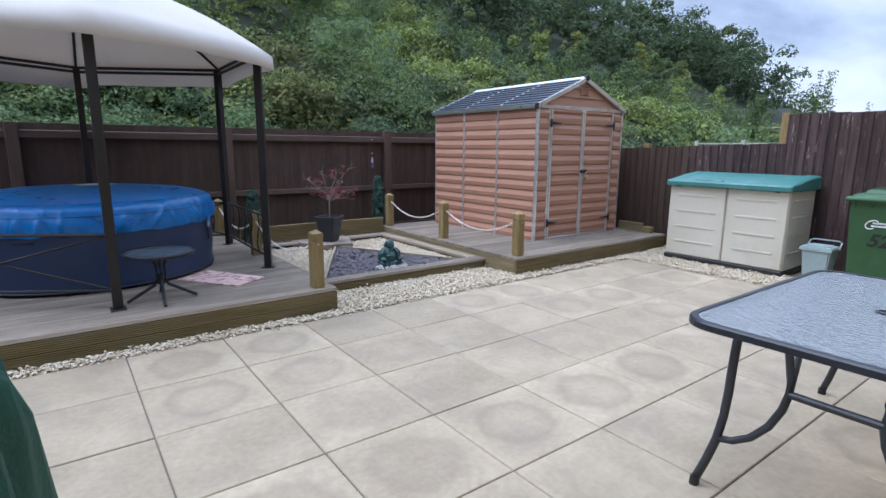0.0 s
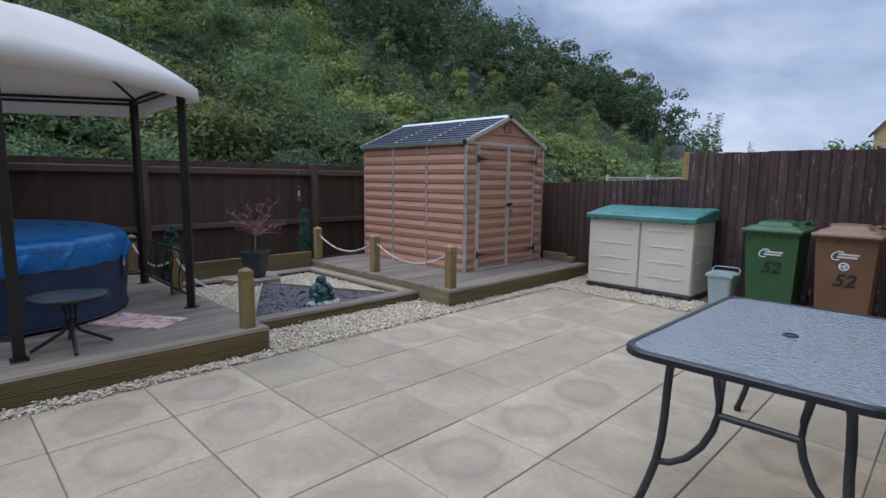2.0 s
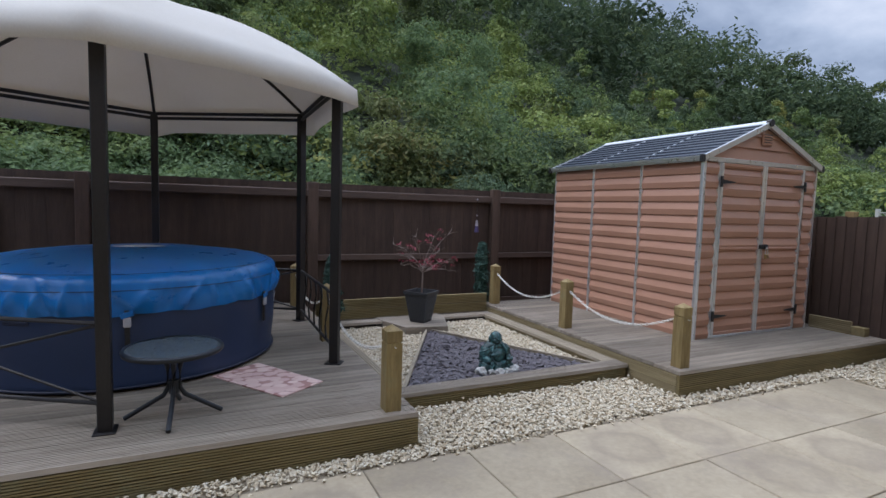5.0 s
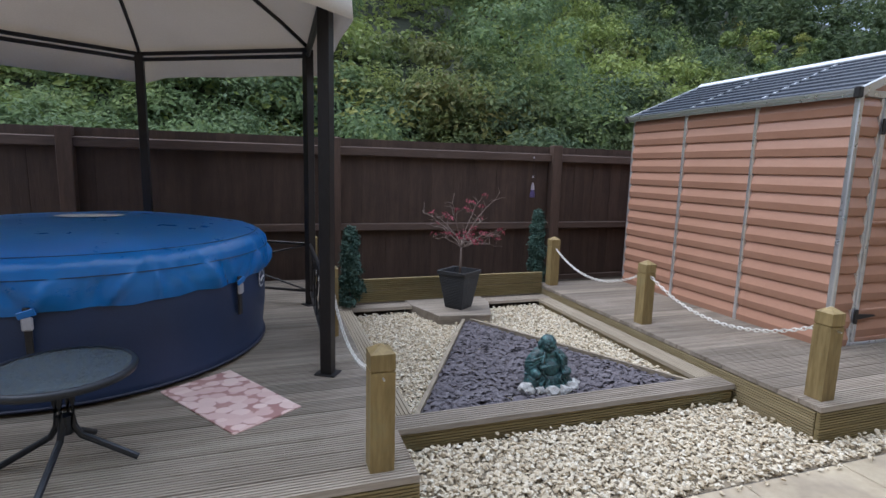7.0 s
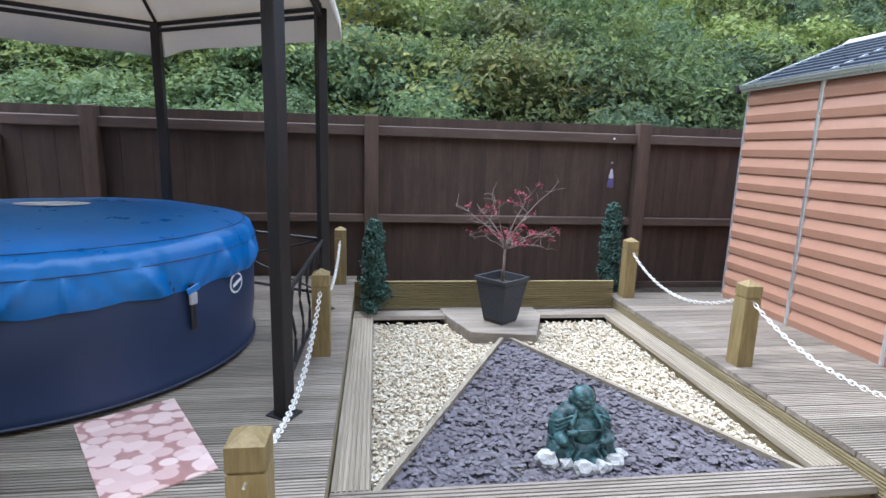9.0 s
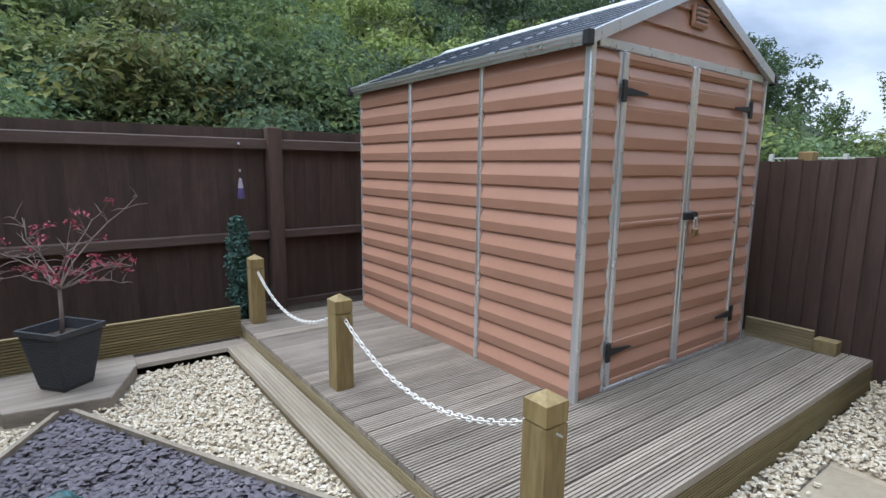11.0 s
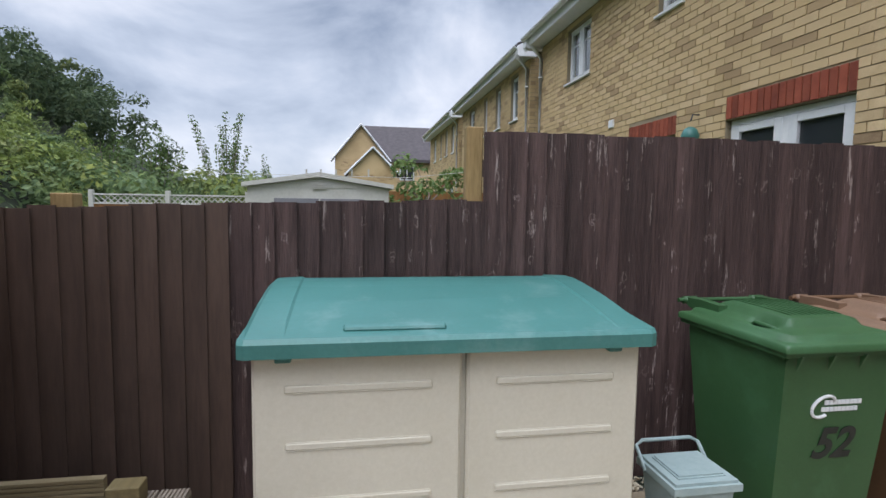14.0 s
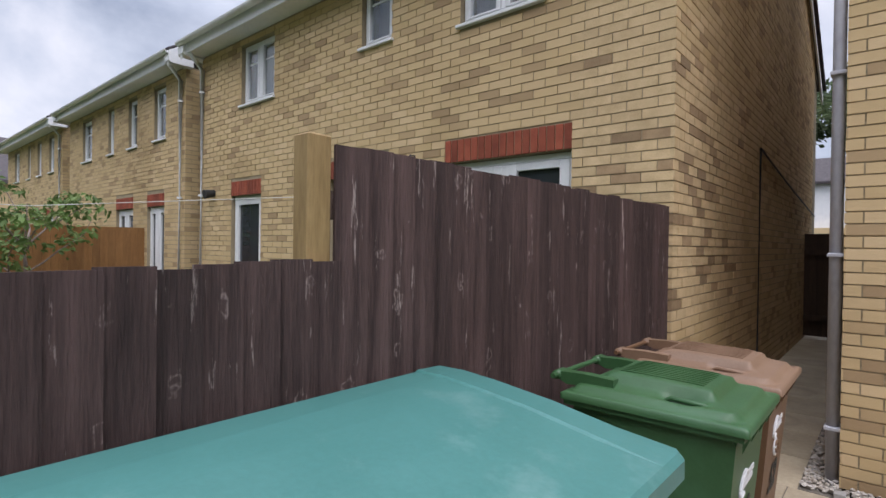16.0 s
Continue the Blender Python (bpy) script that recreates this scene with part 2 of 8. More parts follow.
M["canopy"] = mat("cream_canopy_fabric", (0.6, 0.57, 0.52), (0.74, 0.72, 0.68), 0.85, scale=(1.5, 1.5, 1.5), fine=60, bump=0.06, stain=(0.45, 0.41, 0.35), stain_scale=0.9, stain_lo=0.62)
M["tub"] = mat("navy_vinyl", (0.013, 0.026, 0.066), (0.02, 0.037, 0.09), 0.42, scale=(3, 3, 3), fine=40, bump=0.08, spec=0.45)
M["tub_dark"] = mat("dark_base_vinyl", (0.008, 0.012, 0.03), (0.014, 0.018, 0.04), 0.5, scale=(3, 3, 3), bump=0.05)
M["cover"] = mat("blue_vinyl_cover", (0.002, 0.115, 0.40), (0.008, 0.175, 0.52), 0.3, scale=(2.0, 2.0, 3), fine=3, bump=0.08, spec=0.6, bdist=0.02)
M["white_badge"] = mat("white_print", (0.6, 0.62, 0.65), (0.75, 0.76, 0.78), 0.5, scale=(30, 30, 30), bump=0)
M["box"] = mat("ivory_plastic", (0.52, 0.49, 0.4), (0.6, 0.57, 0.48), 0.5, scale=(1.6, 1.6, 1.6), fine=40, bump=0.05, stain=(0.43, 0.4, 0.32), stain_scale=1.4, stain_lo=0.58)
M["box_lid"] = mat("teal_plastic", (0.042, 0.15, 0.135), (0.065, 0.2, 0.185), 0.42, scale=(2.2, 2.2, 2.2), fine=25, bump=0.06, stain=(0.17, 0.29, 0.275), stain_scale=2.4, stain_lo=0.55)
M["bin_green"] = mat("green_bin_plastic", (0.026, 0.078, 0.028), (0.04, 0.105, 0.04), 0.45, scale=(3, 3, 3), fine=30, bump=0.06, stain=(0.05, 0.13, 0.06), stain_scale=4)
M["bin_brown"] = mat("brown_bin_plastic", (0.115, 0.062, 0.032), (0.165, 0.092, 0.05), 0.5, scale=(3, 3, 3), fine=30, bump=0.06)
M["bin_brown_lid"] = mat("faded_brown_lid_plastic", (0.165, 0.1, 0.062), (0.225, 0.14, 0.09), 0.5, scale=(3, 3, 3), fine=30, bump=0.06)
M["caddy"] = mat("pale_blue_grey_plastic", (0.26, 0.34, 0.34), (0.34, 0.42, 0.42), 0.5, scale=(4, 4, 4), bump=0.05)
M["trinket_pale"] = mat("pale_lilac_bead", (0.3, 0.27, 0.3), (0.48, 0.44, 0.48), 0.6, scale=(80, 80, 80), fine=3, bump=0.1)
M["trinket_purple"] = mat("purple_thread", (0.06, 0.045, 0.13), (0.12, 0.09, 0.2), 0.85, scale=(120, 120, 20), fine=3, bump=0.4)
M["pot"] = mat("charcoal_basket_plastic", (0.026, 0.028, 0.032), (0.055, 0.058, 0.064), 0.5, scale=(60, 60, 60), fine=3, bump=0.5)
M["soil"] = mat("dark_soil", (0.03, 0.022, 0.015), (0.075, 0.056, 0.038), 0.95, scale=(20, 20, 20), bump=0.8)
M["bark"] = mat("grey_bark", (0.12, 0.09, 0.08), (0.26, 0.2, 0.17), 0.8, scale=(40, 40, 12), bump=0.5)
M["tree_bark"] = mat("dark_tree_bark", (0.03, 0.024, 0.018), (0.075, 0.06, 0.045), 0.9, scale=(6, 6, 2), bump=0.6)
M["statue"] = mat("verdigris_bronze_resin", (0.012, 0.022, 0.024), (0.03, 0.065, 0.068), 0.42, scale=(9, 9, 9), fine=6, bump=0.35, stain=(0.075, 0.2, 0.205), stain_scale=34, stain_lo=0.44)
M["white_stone"] = mat("white_quartz", (0.27, 0.265, 0.25), (0.6, 0.6, 0.58), 0.6, scale=(20, 20, 20), bump=0.4, rand=0.1)
M["chain"] = mat("white_plastic_chain", (0.62, 0.6, 0.54), (0.78, 0.76, 0.71), 0.45, scale=(20, 20, 20), bump=0)
M["steel_dark"] = mat("graphite_painted_steel", (0.026, 0.029, 0.034), (0.05, 0.054, 0.06), 0.42, 0.3, scale=(8, 8, 8), fine=20, bump=0.06)
M["upvc"] = mat("white_upvc", (0.68, 0.7, 0.72), (0.8, 0.81, 0.82), 0.35, scale=(2, 2, 2), bump=0.02)
M["grey_pipe"] = mat("grey_plastic_pipe", (0.3, 0.3, 0.33), (0.42, 0.42, 0.45), 0.45, scale=(5, 5, 2), bump=0.05)
M["mortar"] = mat("mortar", (0.26, 0.21, 0.135), (0.36, 0.3, 0.2), 0.95, scale=(5, 5, 5), fine=20, bump=0.4)
M["brick"] = mat("buff_brick", (0.5, 0.365, 0.2), (0.66, 0.5, 0.29), 0.85, scale=(9, 9, 9), fine=10, bump=0.5, rand=0.09)
M["brick_dark"] = mat("brown_flecked_brick", (0.27, 0.18, 0.1), (0.4, 0.28, 0.16), 0.85, scale=(9, 9, 9), fine=10, bump=0.5, rand=0.2)
M["red_brick"] = mat("red_soldier_brick", (0.2, 0.045, 0.025), (0.33, 0.085, 0.045), 0.85, scale=(9, 9, 9), fine=10, bump=0.4, rand=0.25)
M["brick_join"] = tint_islands("buff_brick_mix", [(0.5, 0.365, 0.195), (0.58, 0.43, 0.235), (0.54, 0.4, 0.215), (0.62, 0.465, 0.27), (0.56, 0.415, 0.225), (0.59, 0.44, 0.245), (0.53, 0.39, 0.205), (0.57, 0.425, 0.24), (0.55, 0.405, 0.22), (0.36, 0.25, 0.14), (0.47, 0.34, 0.185)], 0.85, bump=0.5, patch=[((0.8, 0.78, 0.74), 0.5, 0.55)])
M["roof_tile"] = mat("plum_grey_roof_tile", (0.05, 0.043, 0.047), (0.095, 0.082, 0.085), 0.8, scale=(4, 4, 4), fine=12, bump=0.4)
M["window"] = glass_mat("window_glass", (0.03, 0.035, 0.04), 0.03)
M["window_clear"] = glass_mat("clear_window_glass", (0.78, 0.83, 0.85), 0.02, 0.95)
M["curtain"] = mat("net_curtain", (0.5, 0.5, 0.5), (0.64, 0.64, 0.64), 0.9, scale=(25, 25, 1.0), fine=2, bump=0.1)
# near-black: the shade of an unlit room put into a panel's colour
M["unlit_room"] = mat("unlit_room_shade", (0.02, 0.02, 0.02), (0.04, 0.038, 0.036), 0.9, scale=(2, 2, 2), bump=0)
M["pale_shed"] = mat("pale_grey_shed_plastic", (0.45, 0.44, 0.4), (0.55, 0.54, 0.5), 0.55, scale=(3, 3, 3), bump=0.05)
M["grey_door"] = mat("mid_grey_shed_door", (0.16, 0.16, 0.18), (0.22, 0.22, 0.24), 0.55, scale=(3, 3, 3), bump=0.05)
M["hose"] = mat("green_hose_vinyl", (0.0, 0.2, 0.07), (0.01, 0.3, 0.11), 0.35, scale=(20, 20, 20), bump=0.05)
M["yellow"] = mat("yellow_plastic", (0.6, 0.5, 0.03), (0.7, 0.6, 0.06), 0.4, scale=(20, 20, 20), bump=0)
M["bbq_cover"] = mat("dark_green_polyester", (0.008, 0.055, 0.036), (0.016, 0.085, 0.055), 0.6, scale=(4, 4, 4), fine=6, bump=0.5, bdist=0.03)
M["sill"] = mat("red_brown_step", (0.1, 0.045, 0.035), (0.16, 0.075, 0.06), 0.7, scale=(8, 8, 8), bump=0.3)
M["concrete"] = mat("grey_concrete", (0.24, 0.235, 0.22), (0.36, 0.35, 0.33), 0.9, scale=(5, 5, 5), fine=12, bump=0.4)
# near-black green: deep shade between the leaf clumps is painted into the earth
M["earth"] = mat("foliage_shade_earth", (0.008, 0.012, 0.006), (0.024, 0.034, 0.014), 1.0, scale=(0.6, 0.6, 0.6), fine=9, bump=0.8, stain=(0.035, 0.03, 0.016), stain_scale=0.12, stain_lo=0.58)
M["ink"] = mat("black_marker_paint", (0.012, 0.014, 0.012), (0.025, 0.028, 0.025), 0.6, scale=(30, 30, 30), bump=0)
M["grass"] = mat("rough_grass", (0.05, 0.075, 0.025), (0.1, 0.13, 0.05), 0.95, scale=(3, 3, 3), fine=12, bump=0.6)
M["tablerim"] = mat("graphite_table_rim", (0.02, 0.023, 0.03), (0.035, 0.04, 0.048), 0.4, 0.3, scale=(8, 8, 8), bump=0.04)
M["gravel_base"] = mat("gravel_dust", (0.19, 0.158, 0.112), (0.35, 0.295, 0.21), 0.95, scale=(30, 30, 30), fine=4, bump=0.6)
M["gravel"] = tint_islands("cream_gravel", [(0.47, 0.395, 0.28), (0.57, 0.5, 0.375), (0.64, 0.6, 0.5), (0.5, 0.42, 0.295), (0.61, 0.555, 0.445), (0.54, 0.465, 0.34), (0.36, 0.295, 0.2)], 0.8, bump=0.3)
M["gravel_grey"] = tint_islands("mixed_grey_gravel", [(0.42, 0.38, 0.33), (0.3, 0.28, 0.26), (0.54, 0.51, 0.46), (0.36, 0.31, 0.25), (0.48, 0.45, 0.41)], 0.8, bump=0.3)
M["slate"] = tint_islands("plum_slate", [(0.088, 0.078, 0.088), (0.118, 0.106, 0.118), (0.1, 0.089, 0.1), (0.138, 0.126, 0.138), (0.094, 0.083, 0.094), (0.165, 0.152, 0.165)], 0.7, bump=0.2)
M["acer"] = tint_islands("crimson_acer_leaf", [(0.22, 0.03, 0.05), (0.32, 0.055, 0.085), (0.17, 0.03, 0.045), (0.4, 0.13, 0.15)], 0.6, through_light=0.25)
M["conifer"] = tint_islands("blue_green_conifer", [(0.022, 0.058, 0.042), (0.04, 0.085, 0.066), (0.065, 0.12, 0.095), (0.03, 0.068, 0.052)], 0.7)
M["leaf_near"] = tint_islands("bramble_leaf", [(0.105, 0.16, 0.078), (0.14, 0.21, 0.095), (0.175, 0.255, 0.105), (0.12, 0.178, 0.092), (0.215, 0.295, 0.12), (0.165, 0.235, 0.13), (0.235, 0.315, 0.145)], 0.62, spec=0.2, through_light=0.42, patch=[((1.55, 1.25, 0.75), 0.4, 0.52), ((0.74, 0.74, 0.92), 0.33, 0.48)])
M["leaf_bright"] = tint_islands("sunlit_scrub_leaf", [(0.16, 0.215, 0.06), (0.215, 0.28, 0.072), (0.275, 0.335, 0.09), (0.185, 0.245, 0.078), (0.32, 0.365, 0.105), (0.14, 0.19, 0.075)], 0.62, spec=0.22, through_light=0.3, patch=[((0.5, 0.58, 0.78), 0.2, 0.45), ((1.35, 0.74, 0.62), 0.13, 0.58)])
M["leaf_far"] = tint_islands("woodland_leaf", [(0.075, 0.105, 0.055), (0.105, 0.145, 0.068), (0.14, 0.18, 0.08), (0.085, 0.125, 0.066), (0.175, 0.21, 0.095)], 0.65, spec=0.2, through_light=0.35, patch=[((1.7, 1.4, 0.9), 0.07, 0.53), ((0.6, 0.66, 0.72), 0.05, 0.47), ((1.5, 1.0, 0.8), 0.11, 0.57)])
M["leaf_wood"] = tint_islands("dark_woodland_leaf", [(0.055, 0.085, 0.045), (0.078, 0.115, 0.052), (0.105, 0.145, 0.06), (0.064, 0.098, 0.052), (0.13, 0.165, 0.072)], 0.65, spec=0.2, through_light=0.35, patch=[((1.5, 1.25, 0.85), 0.07, 0.56), ((0.66, 0.7, 0.76), 0.05, 0.47)])
M["leaf_fruit"] = tint_islands("garden_shrub_leaf", [(0.06, 0.11, 0.025), (0.1, 0.17, 0.04), (0.14, 0.2, 0.06), (0.08, 0.13, 0.04)], 0.55, through_light=0.25)
M["distant"] = mat("hazy_distant_woods", (0.09, 0.115, 0.11), (0.12, 0.145, 0.135), 1.0, scale=(0.05, 0.05, 0.05), bump=0)


def slab_material():
    """Buff concrete flags with worn round marks, each flag its own."""
    m = mat("buff_concrete_flag", (0.262, 0.216, 0.148), (0.405, 0.345, 0.245), 0.68, scale=(2.4, 2.4, 2.4), fine=12, bump=0.22, rand=0.11, stain=(0.24, 0.2, 0.155), stain_scale=2.1, stain_lo=0.5)
    n, l = m.node_tree.nodes, m.node_tree.links
    b = n["Principled BSDF"]
    src = b.inputs["Base Color"].links[0].from_socket
    co = n.new("ShaderNodeTexCoord").outputs["Object"]
    info = n.new("ShaderNodeObjectInfo").outputs["Random"]
    nz = n.new("ShaderNodeTexNoise")
    nz.inputs["Scale"].default_value, nz.inputs["Detail"].default_value = 5.0, 3
    pos = n.new("ShaderNodeNewGeometry").outputs["Position"]
    l.new(pos, nz.inputs["Vector"])
    warp = n.new("ShaderNodeVectorMath")
    warp.operation = "MULTIPLY_ADD"
    l.new(nz.outputs["Color"], warp.inputs[0])
    warp.inputs[1].default_value = (0.16, 0.16, 0)
    l.new(co, warp.inputs[2])
    cen = n.new("ShaderNodeVectorMath")
    cen.operation = "SUBTRACT"
    cen.inputs[1].default_value = (0.08, 0.08, 0)
    l.new(warp.outputs[0], cen.inputs[0])
    ln = n.new("ShaderNodeVectorMath")
    ln.operation = "LENGTH"
    l.new(cen.outputs[0], ln.inputs[0])
    rr = n.new("ShaderNodeValToRGB")
    e = rr.color_ramp.elements
    e[0].position, e[0].color = 0.10, (0.25, 0.25, 0.25, 1)
    e[1].position, e[1].color = 0.34, (0, 0, 0, 1)
    k = e.new(0.19)
    k.color = (0.55, 0.55, 0.55, 1)
    k = e.new(0.235)
    k.color = (0.12, 0.12, 0.12, 1)
    l.new(ln.outputs["Value"], rr.inputs["Fac"])
    gate = n.new("ShaderNodeValToRGB")
    gate.color_ramp.elements[0].position, gate.color_ramp.elements[0].color = 0.25, (0.08, 0.08, 0.08, 1)
    gate.color_ramp.elements[1].position, gate.color_ramp.elements[1].color = 0.75, (0.9, 0.9, 0.9, 1)
    l.new(info, gate.inputs["Fac"])
    mul = n.new("ShaderNodeMath")
    mul.operation = "MULTIPLY"
    l.new(rr.outputs["Color"], mul.inputs[0])
    l.new(gate.outputs["Color"], mul.inputs[1])
    mx = n.new("ShaderNodeMix")
    mx.data_type = "RGBA"
    l.new(mul.outputs[0], mx.inputs[0])
    l.new(src, mx.inputs[6])
    mx.inputs[7].default_value = (0.19, 0.155, 0.118, 1)
    l.new(mx.outputs[2], b.inputs["Base Color"])
    return m


M["slab"] = slab_material()


def rippled_glass(name, tint, clear):
    """Pebbled table glass: grey-blue, glossy, with fine ripples."""
    m = glass_mat(name, tint, 0.1, clear)
    n, l = m.node_tree.nodes, m.node_tree.links
    pos = n.new("ShaderNodeNewGeometry").outputs["Position"]
    mp = n.new("ShaderNodeMapping")
    mp.inputs["Scale"].default_value = (60, 24, 30)
    l.new(pos, mp.inputs["Vector"])
    v = n.new("ShaderNodeTexNoise")
    v.inputs["Scale"].default_value, v.inputs["Detail"].default_value = 1.0, 2
    l.new(mp.outputs[0], v.inputs["Vector"])
    bp = n.new("ShaderNodeBump")
    bp.inputs["Strength"].default_value, bp.inputs["Distance"].default_value = 1.0, 0.022
    l.new(v.outputs["Fac"], bp.inputs["Height"])
    l.new(bp.outputs["Normal"], n["Principled BSDF"].inputs["Normal"])
    return m


M["table_glass"] = rippled_glass("rippled_table_glass", (0.36, 0.4, 0.43), 0.45)
M["bistro_glass"] = rippled_glass("smoked_table_glass", (0.2, 0.24, 0.26), 0.6)


def let_light_through(m, share, colour):
    """Thin cloth: part of the light passes."""
    n, l = m.node_tree.nodes, m.node_tree.links
    tr = n.new("ShaderNodeBsdfTranslucent")
    tr.inputs["Color"].default_value = (*colour, 1)
    ms = n.new("ShaderNodeMixShader")
    ms.inputs[0].default_value = share
    l.new(n["Principled BSDF"].outputs[0], ms.inputs[1])
    l.new(tr.outputs[0], ms.inputs[2])
    l.new(ms.outputs[0], n["Material Output"].inputs["Surface"])


let_light_through(M["canopy"], 0.3, (0.72, 0.64, 0.54))


def pebble_mat():
    """Bath mat printed with pink pebbles."""
    m = mat("pink_pebble_print", (0.34, 0.17, 0.15), (0.44, 0.25, 0.22), 0.6, scale=(6, 6, 6), bump=0.1)
    n, l = m.node_tree.nodes, m.node_tree.links
    pos = n.new("ShaderNodeNewGeometry").outputs["Position"]
    mp = n.new("ShaderNodeMapping")
    mp.inputs["Scale"].default_value = (14, 18, 1)
    l.new(pos, mp.inputs["Vector"])
    v = n.new("ShaderNodeTexVoronoi")
    v.feature = "F1"
    v.inputs["Scale"].default_value, v.inputs["Randomness"].default_value = 1.0, 0.8
    l.new(mp.outputs[0], v.inputs["Vector"])
    ring = n.new("ShaderNodeValToRGB")
    ring.color_ramp.elements[0].position, ring.color_ramp.elements[0].color = 0.6, (1, 1, 1, 1)
    ring.color_ramp.elements[1].position, ring.color_ramp.elements[1].color = 0.68, (0, 0, 0, 1)
    l.new(v.outputs["Distance"], ring.inputs["Fac"])
    sep = n.new("ShaderNodeSeparateColor")
    l.new(v.outputs["Color"], sep.inputs[0])
    shade = n.new("ShaderNodeValToRGB")
    shade.color_ramp.elements[0].position, shade.color_ramp.elements[0].color = 0.0, (0.6, 0.4, 0.36, 1)
    shade.color_ramp.elements[1].position, shade.color_ramp.elements[1].color = 1.0, (0.74, 0.57, 0.51, 1)
    l.new(sep.outputs[0], shade.inputs["Fac"])
    mx = n.new("ShaderNodeMix")
    mx.data_type = "RGBA"
    l.new(ring.outputs["Color"], mx.inputs[0])
    b = n["Principled BSDF"]
    l.new(b.inputs["Base Color"].links[0].from_socket, mx.inputs[6])
    l.new(shade.outputs["Color"], mx.inputs[7])
    l.new(mx.outputs[2], b.inputs["Base Color"])
    return m


M["mat"] = pebble_mat()

# ---- building helpers ----
ORIGIN = {}


def mesh_of(name, bm, material, smooth=False):
    me = bpy.data.meshes.new(name)
    bm.to_mesh(me)
    bm.free()
    me.materials.append(material)
    if smooth:
        me.shade_smooth()
    return me


def thing(name, at, label, category, group="", kind="", turn=0.0):
    """An Empty at a thing's base, to parent its parts."""
    ob = new(name)
    ob.empty_display_size = 0.05
    ob.matrix_world = pose(*at, 0, 0, turn)
    ORIGIN[ob.name] = ob.matrix_world.copy()
    return tagged(ob, label, category, group, kind)


def part(name, bm, material, parent, label="", smooth=False, local=False):
    """One mesh under a thing or a part. Built in the world's metres, or in the thing's own."""
    m = ORIGIN[parent.name]
    if not local:
        bm.transform(m.inverted())
    ob = new(name, mesh_of(name, bm, material, smooth))
    ob.parent = parent
    ORIGIN[ob.name] = m
    return tagged(ob, label)


def solo(name, bm, material, label, category, at=(0, 0, 0), smooth=False, kind="", group=""):
    """A thing of one mesh."""
    bm.transform(Matrix.Translation(at).inverted())
    ob = new(name, mesh_of(name, bm, material, smooth))
    ob.location = at
    ORIGIN[ob.name] = Matrix.Translation(at)
    return tagged(ob, label, category, group, kind)


def box(x0, x1, y0, y1, z0, z1, bevel=0.0, bm=None, turn=None):
    bm = bm or bmesh.new()
    vs = [bm.verts.new((x, y, z)) for z in (z0, z1) for x, y in ((x0, y0), (x1, y0), (x1, y1), (x0, y1))]
    fs = [bm.faces.new([vs[i] for i in f]) for f in ((3, 2, 1, 0), (4, 5, 6, 7), (0, 1, 5, 4), (1, 2, 6, 5), (2, 3, 7, 6), (3, 0, 4, 7))]
    if bevel:
        bmesh.ops.bevel(bm, geom=list({e for f in fs for e in f.edges}), offset=bevel, segments=1, affect="EDGES")
    return bm


def rod(p, q, r, r2=None, seg=10, bm=None):
    """A round bar from p to q."""
    bm = bm or bmesh.new()
    p, q = Vector(p), Vector(q)
    m = Matrix.Translation((p + q) / 2) @ (q - p).to_track_quat("Z", "Y").to_matrix().to_4x4()
    bmesh.ops.create_cone(bm, cap_ends=True, segments=seg, radius1=r, radius2=r if r2 is None else r2, depth=(q - p).length, matrix=m)
    return bm


def tube(pts, r, seg=8, bm=None, taper=1.0, closed=False):
    """A round bar along a line of points."""
    bm = bm or bmesh.new()
    pts = [Vector(p) for p in pts]
    rings, n = [], len(pts)
    for i, p in enumerate(pts):
        a = pts[i - 1] if (i or closed) else pts[0]
        b = pts[(i + 1) % n] if (i < n - 1 or closed) else pts[-1]
        q = (b - a).to_track_quat("Z", "Y").to_matrix()
        rr = r * (1 + (taper - 1) * i / max(n - 1, 1))
        rings.append([bm.verts.new(p + q @ Vector((rr * math.cos(2 * math.pi * k / seg), rr * math.sin(2 * math.pi * k / seg), 0))) for k in range(seg)])
    for i in range(n if closed else n - 1):
        a, b = rings[i], rings[(i + 1) % n]
        for k in range(seg):
            bm.faces.new((a[k], a[(k + 1) % seg], b[(k + 1) % seg], b[k]))
    if not closed:
        bm.faces.new(rings[0][::-1])
        bm.faces.new(rings[-1])
    return bm


def lathe(profile, at, seg=48, bm=None, wob=None):
    """A turned shape from (radius, height) pairs; wob(angle, i) shifts the radius."""
    bm = bm or bmesh.new()
    rings = []
    for i, (r, z) in enumerate(profile):
        if r < 1e-5:
            rings.append([bm.verts.new((at[0], at[1], at[2] + z))])
            continue
        ring = []
        for k in range(seg):
            a = 2 * math.pi * k / seg
            dr, dz = wob(a, i) if wob else (0, 0)
            ring.append(bm.verts.new((at[0] + (r + dr) * math.cos(a), at[1] + (r + dr) * math.sin(a), at[2] + z + dz)))
        rings.append(ring)
    for a, b in zip(rings, rings[1:]):
        for k in range(seg):
            j = (k + 1) % seg
            if len(a) == 1:
                bm.faces.new((a[0], b[j], b[k]))
            elif len(b) == 1:
                bm.faces.new((a[k], a[j], b[0]))
            else:
                bm.faces.new((a[k], a[j], b[j], b[k]))
    return bm


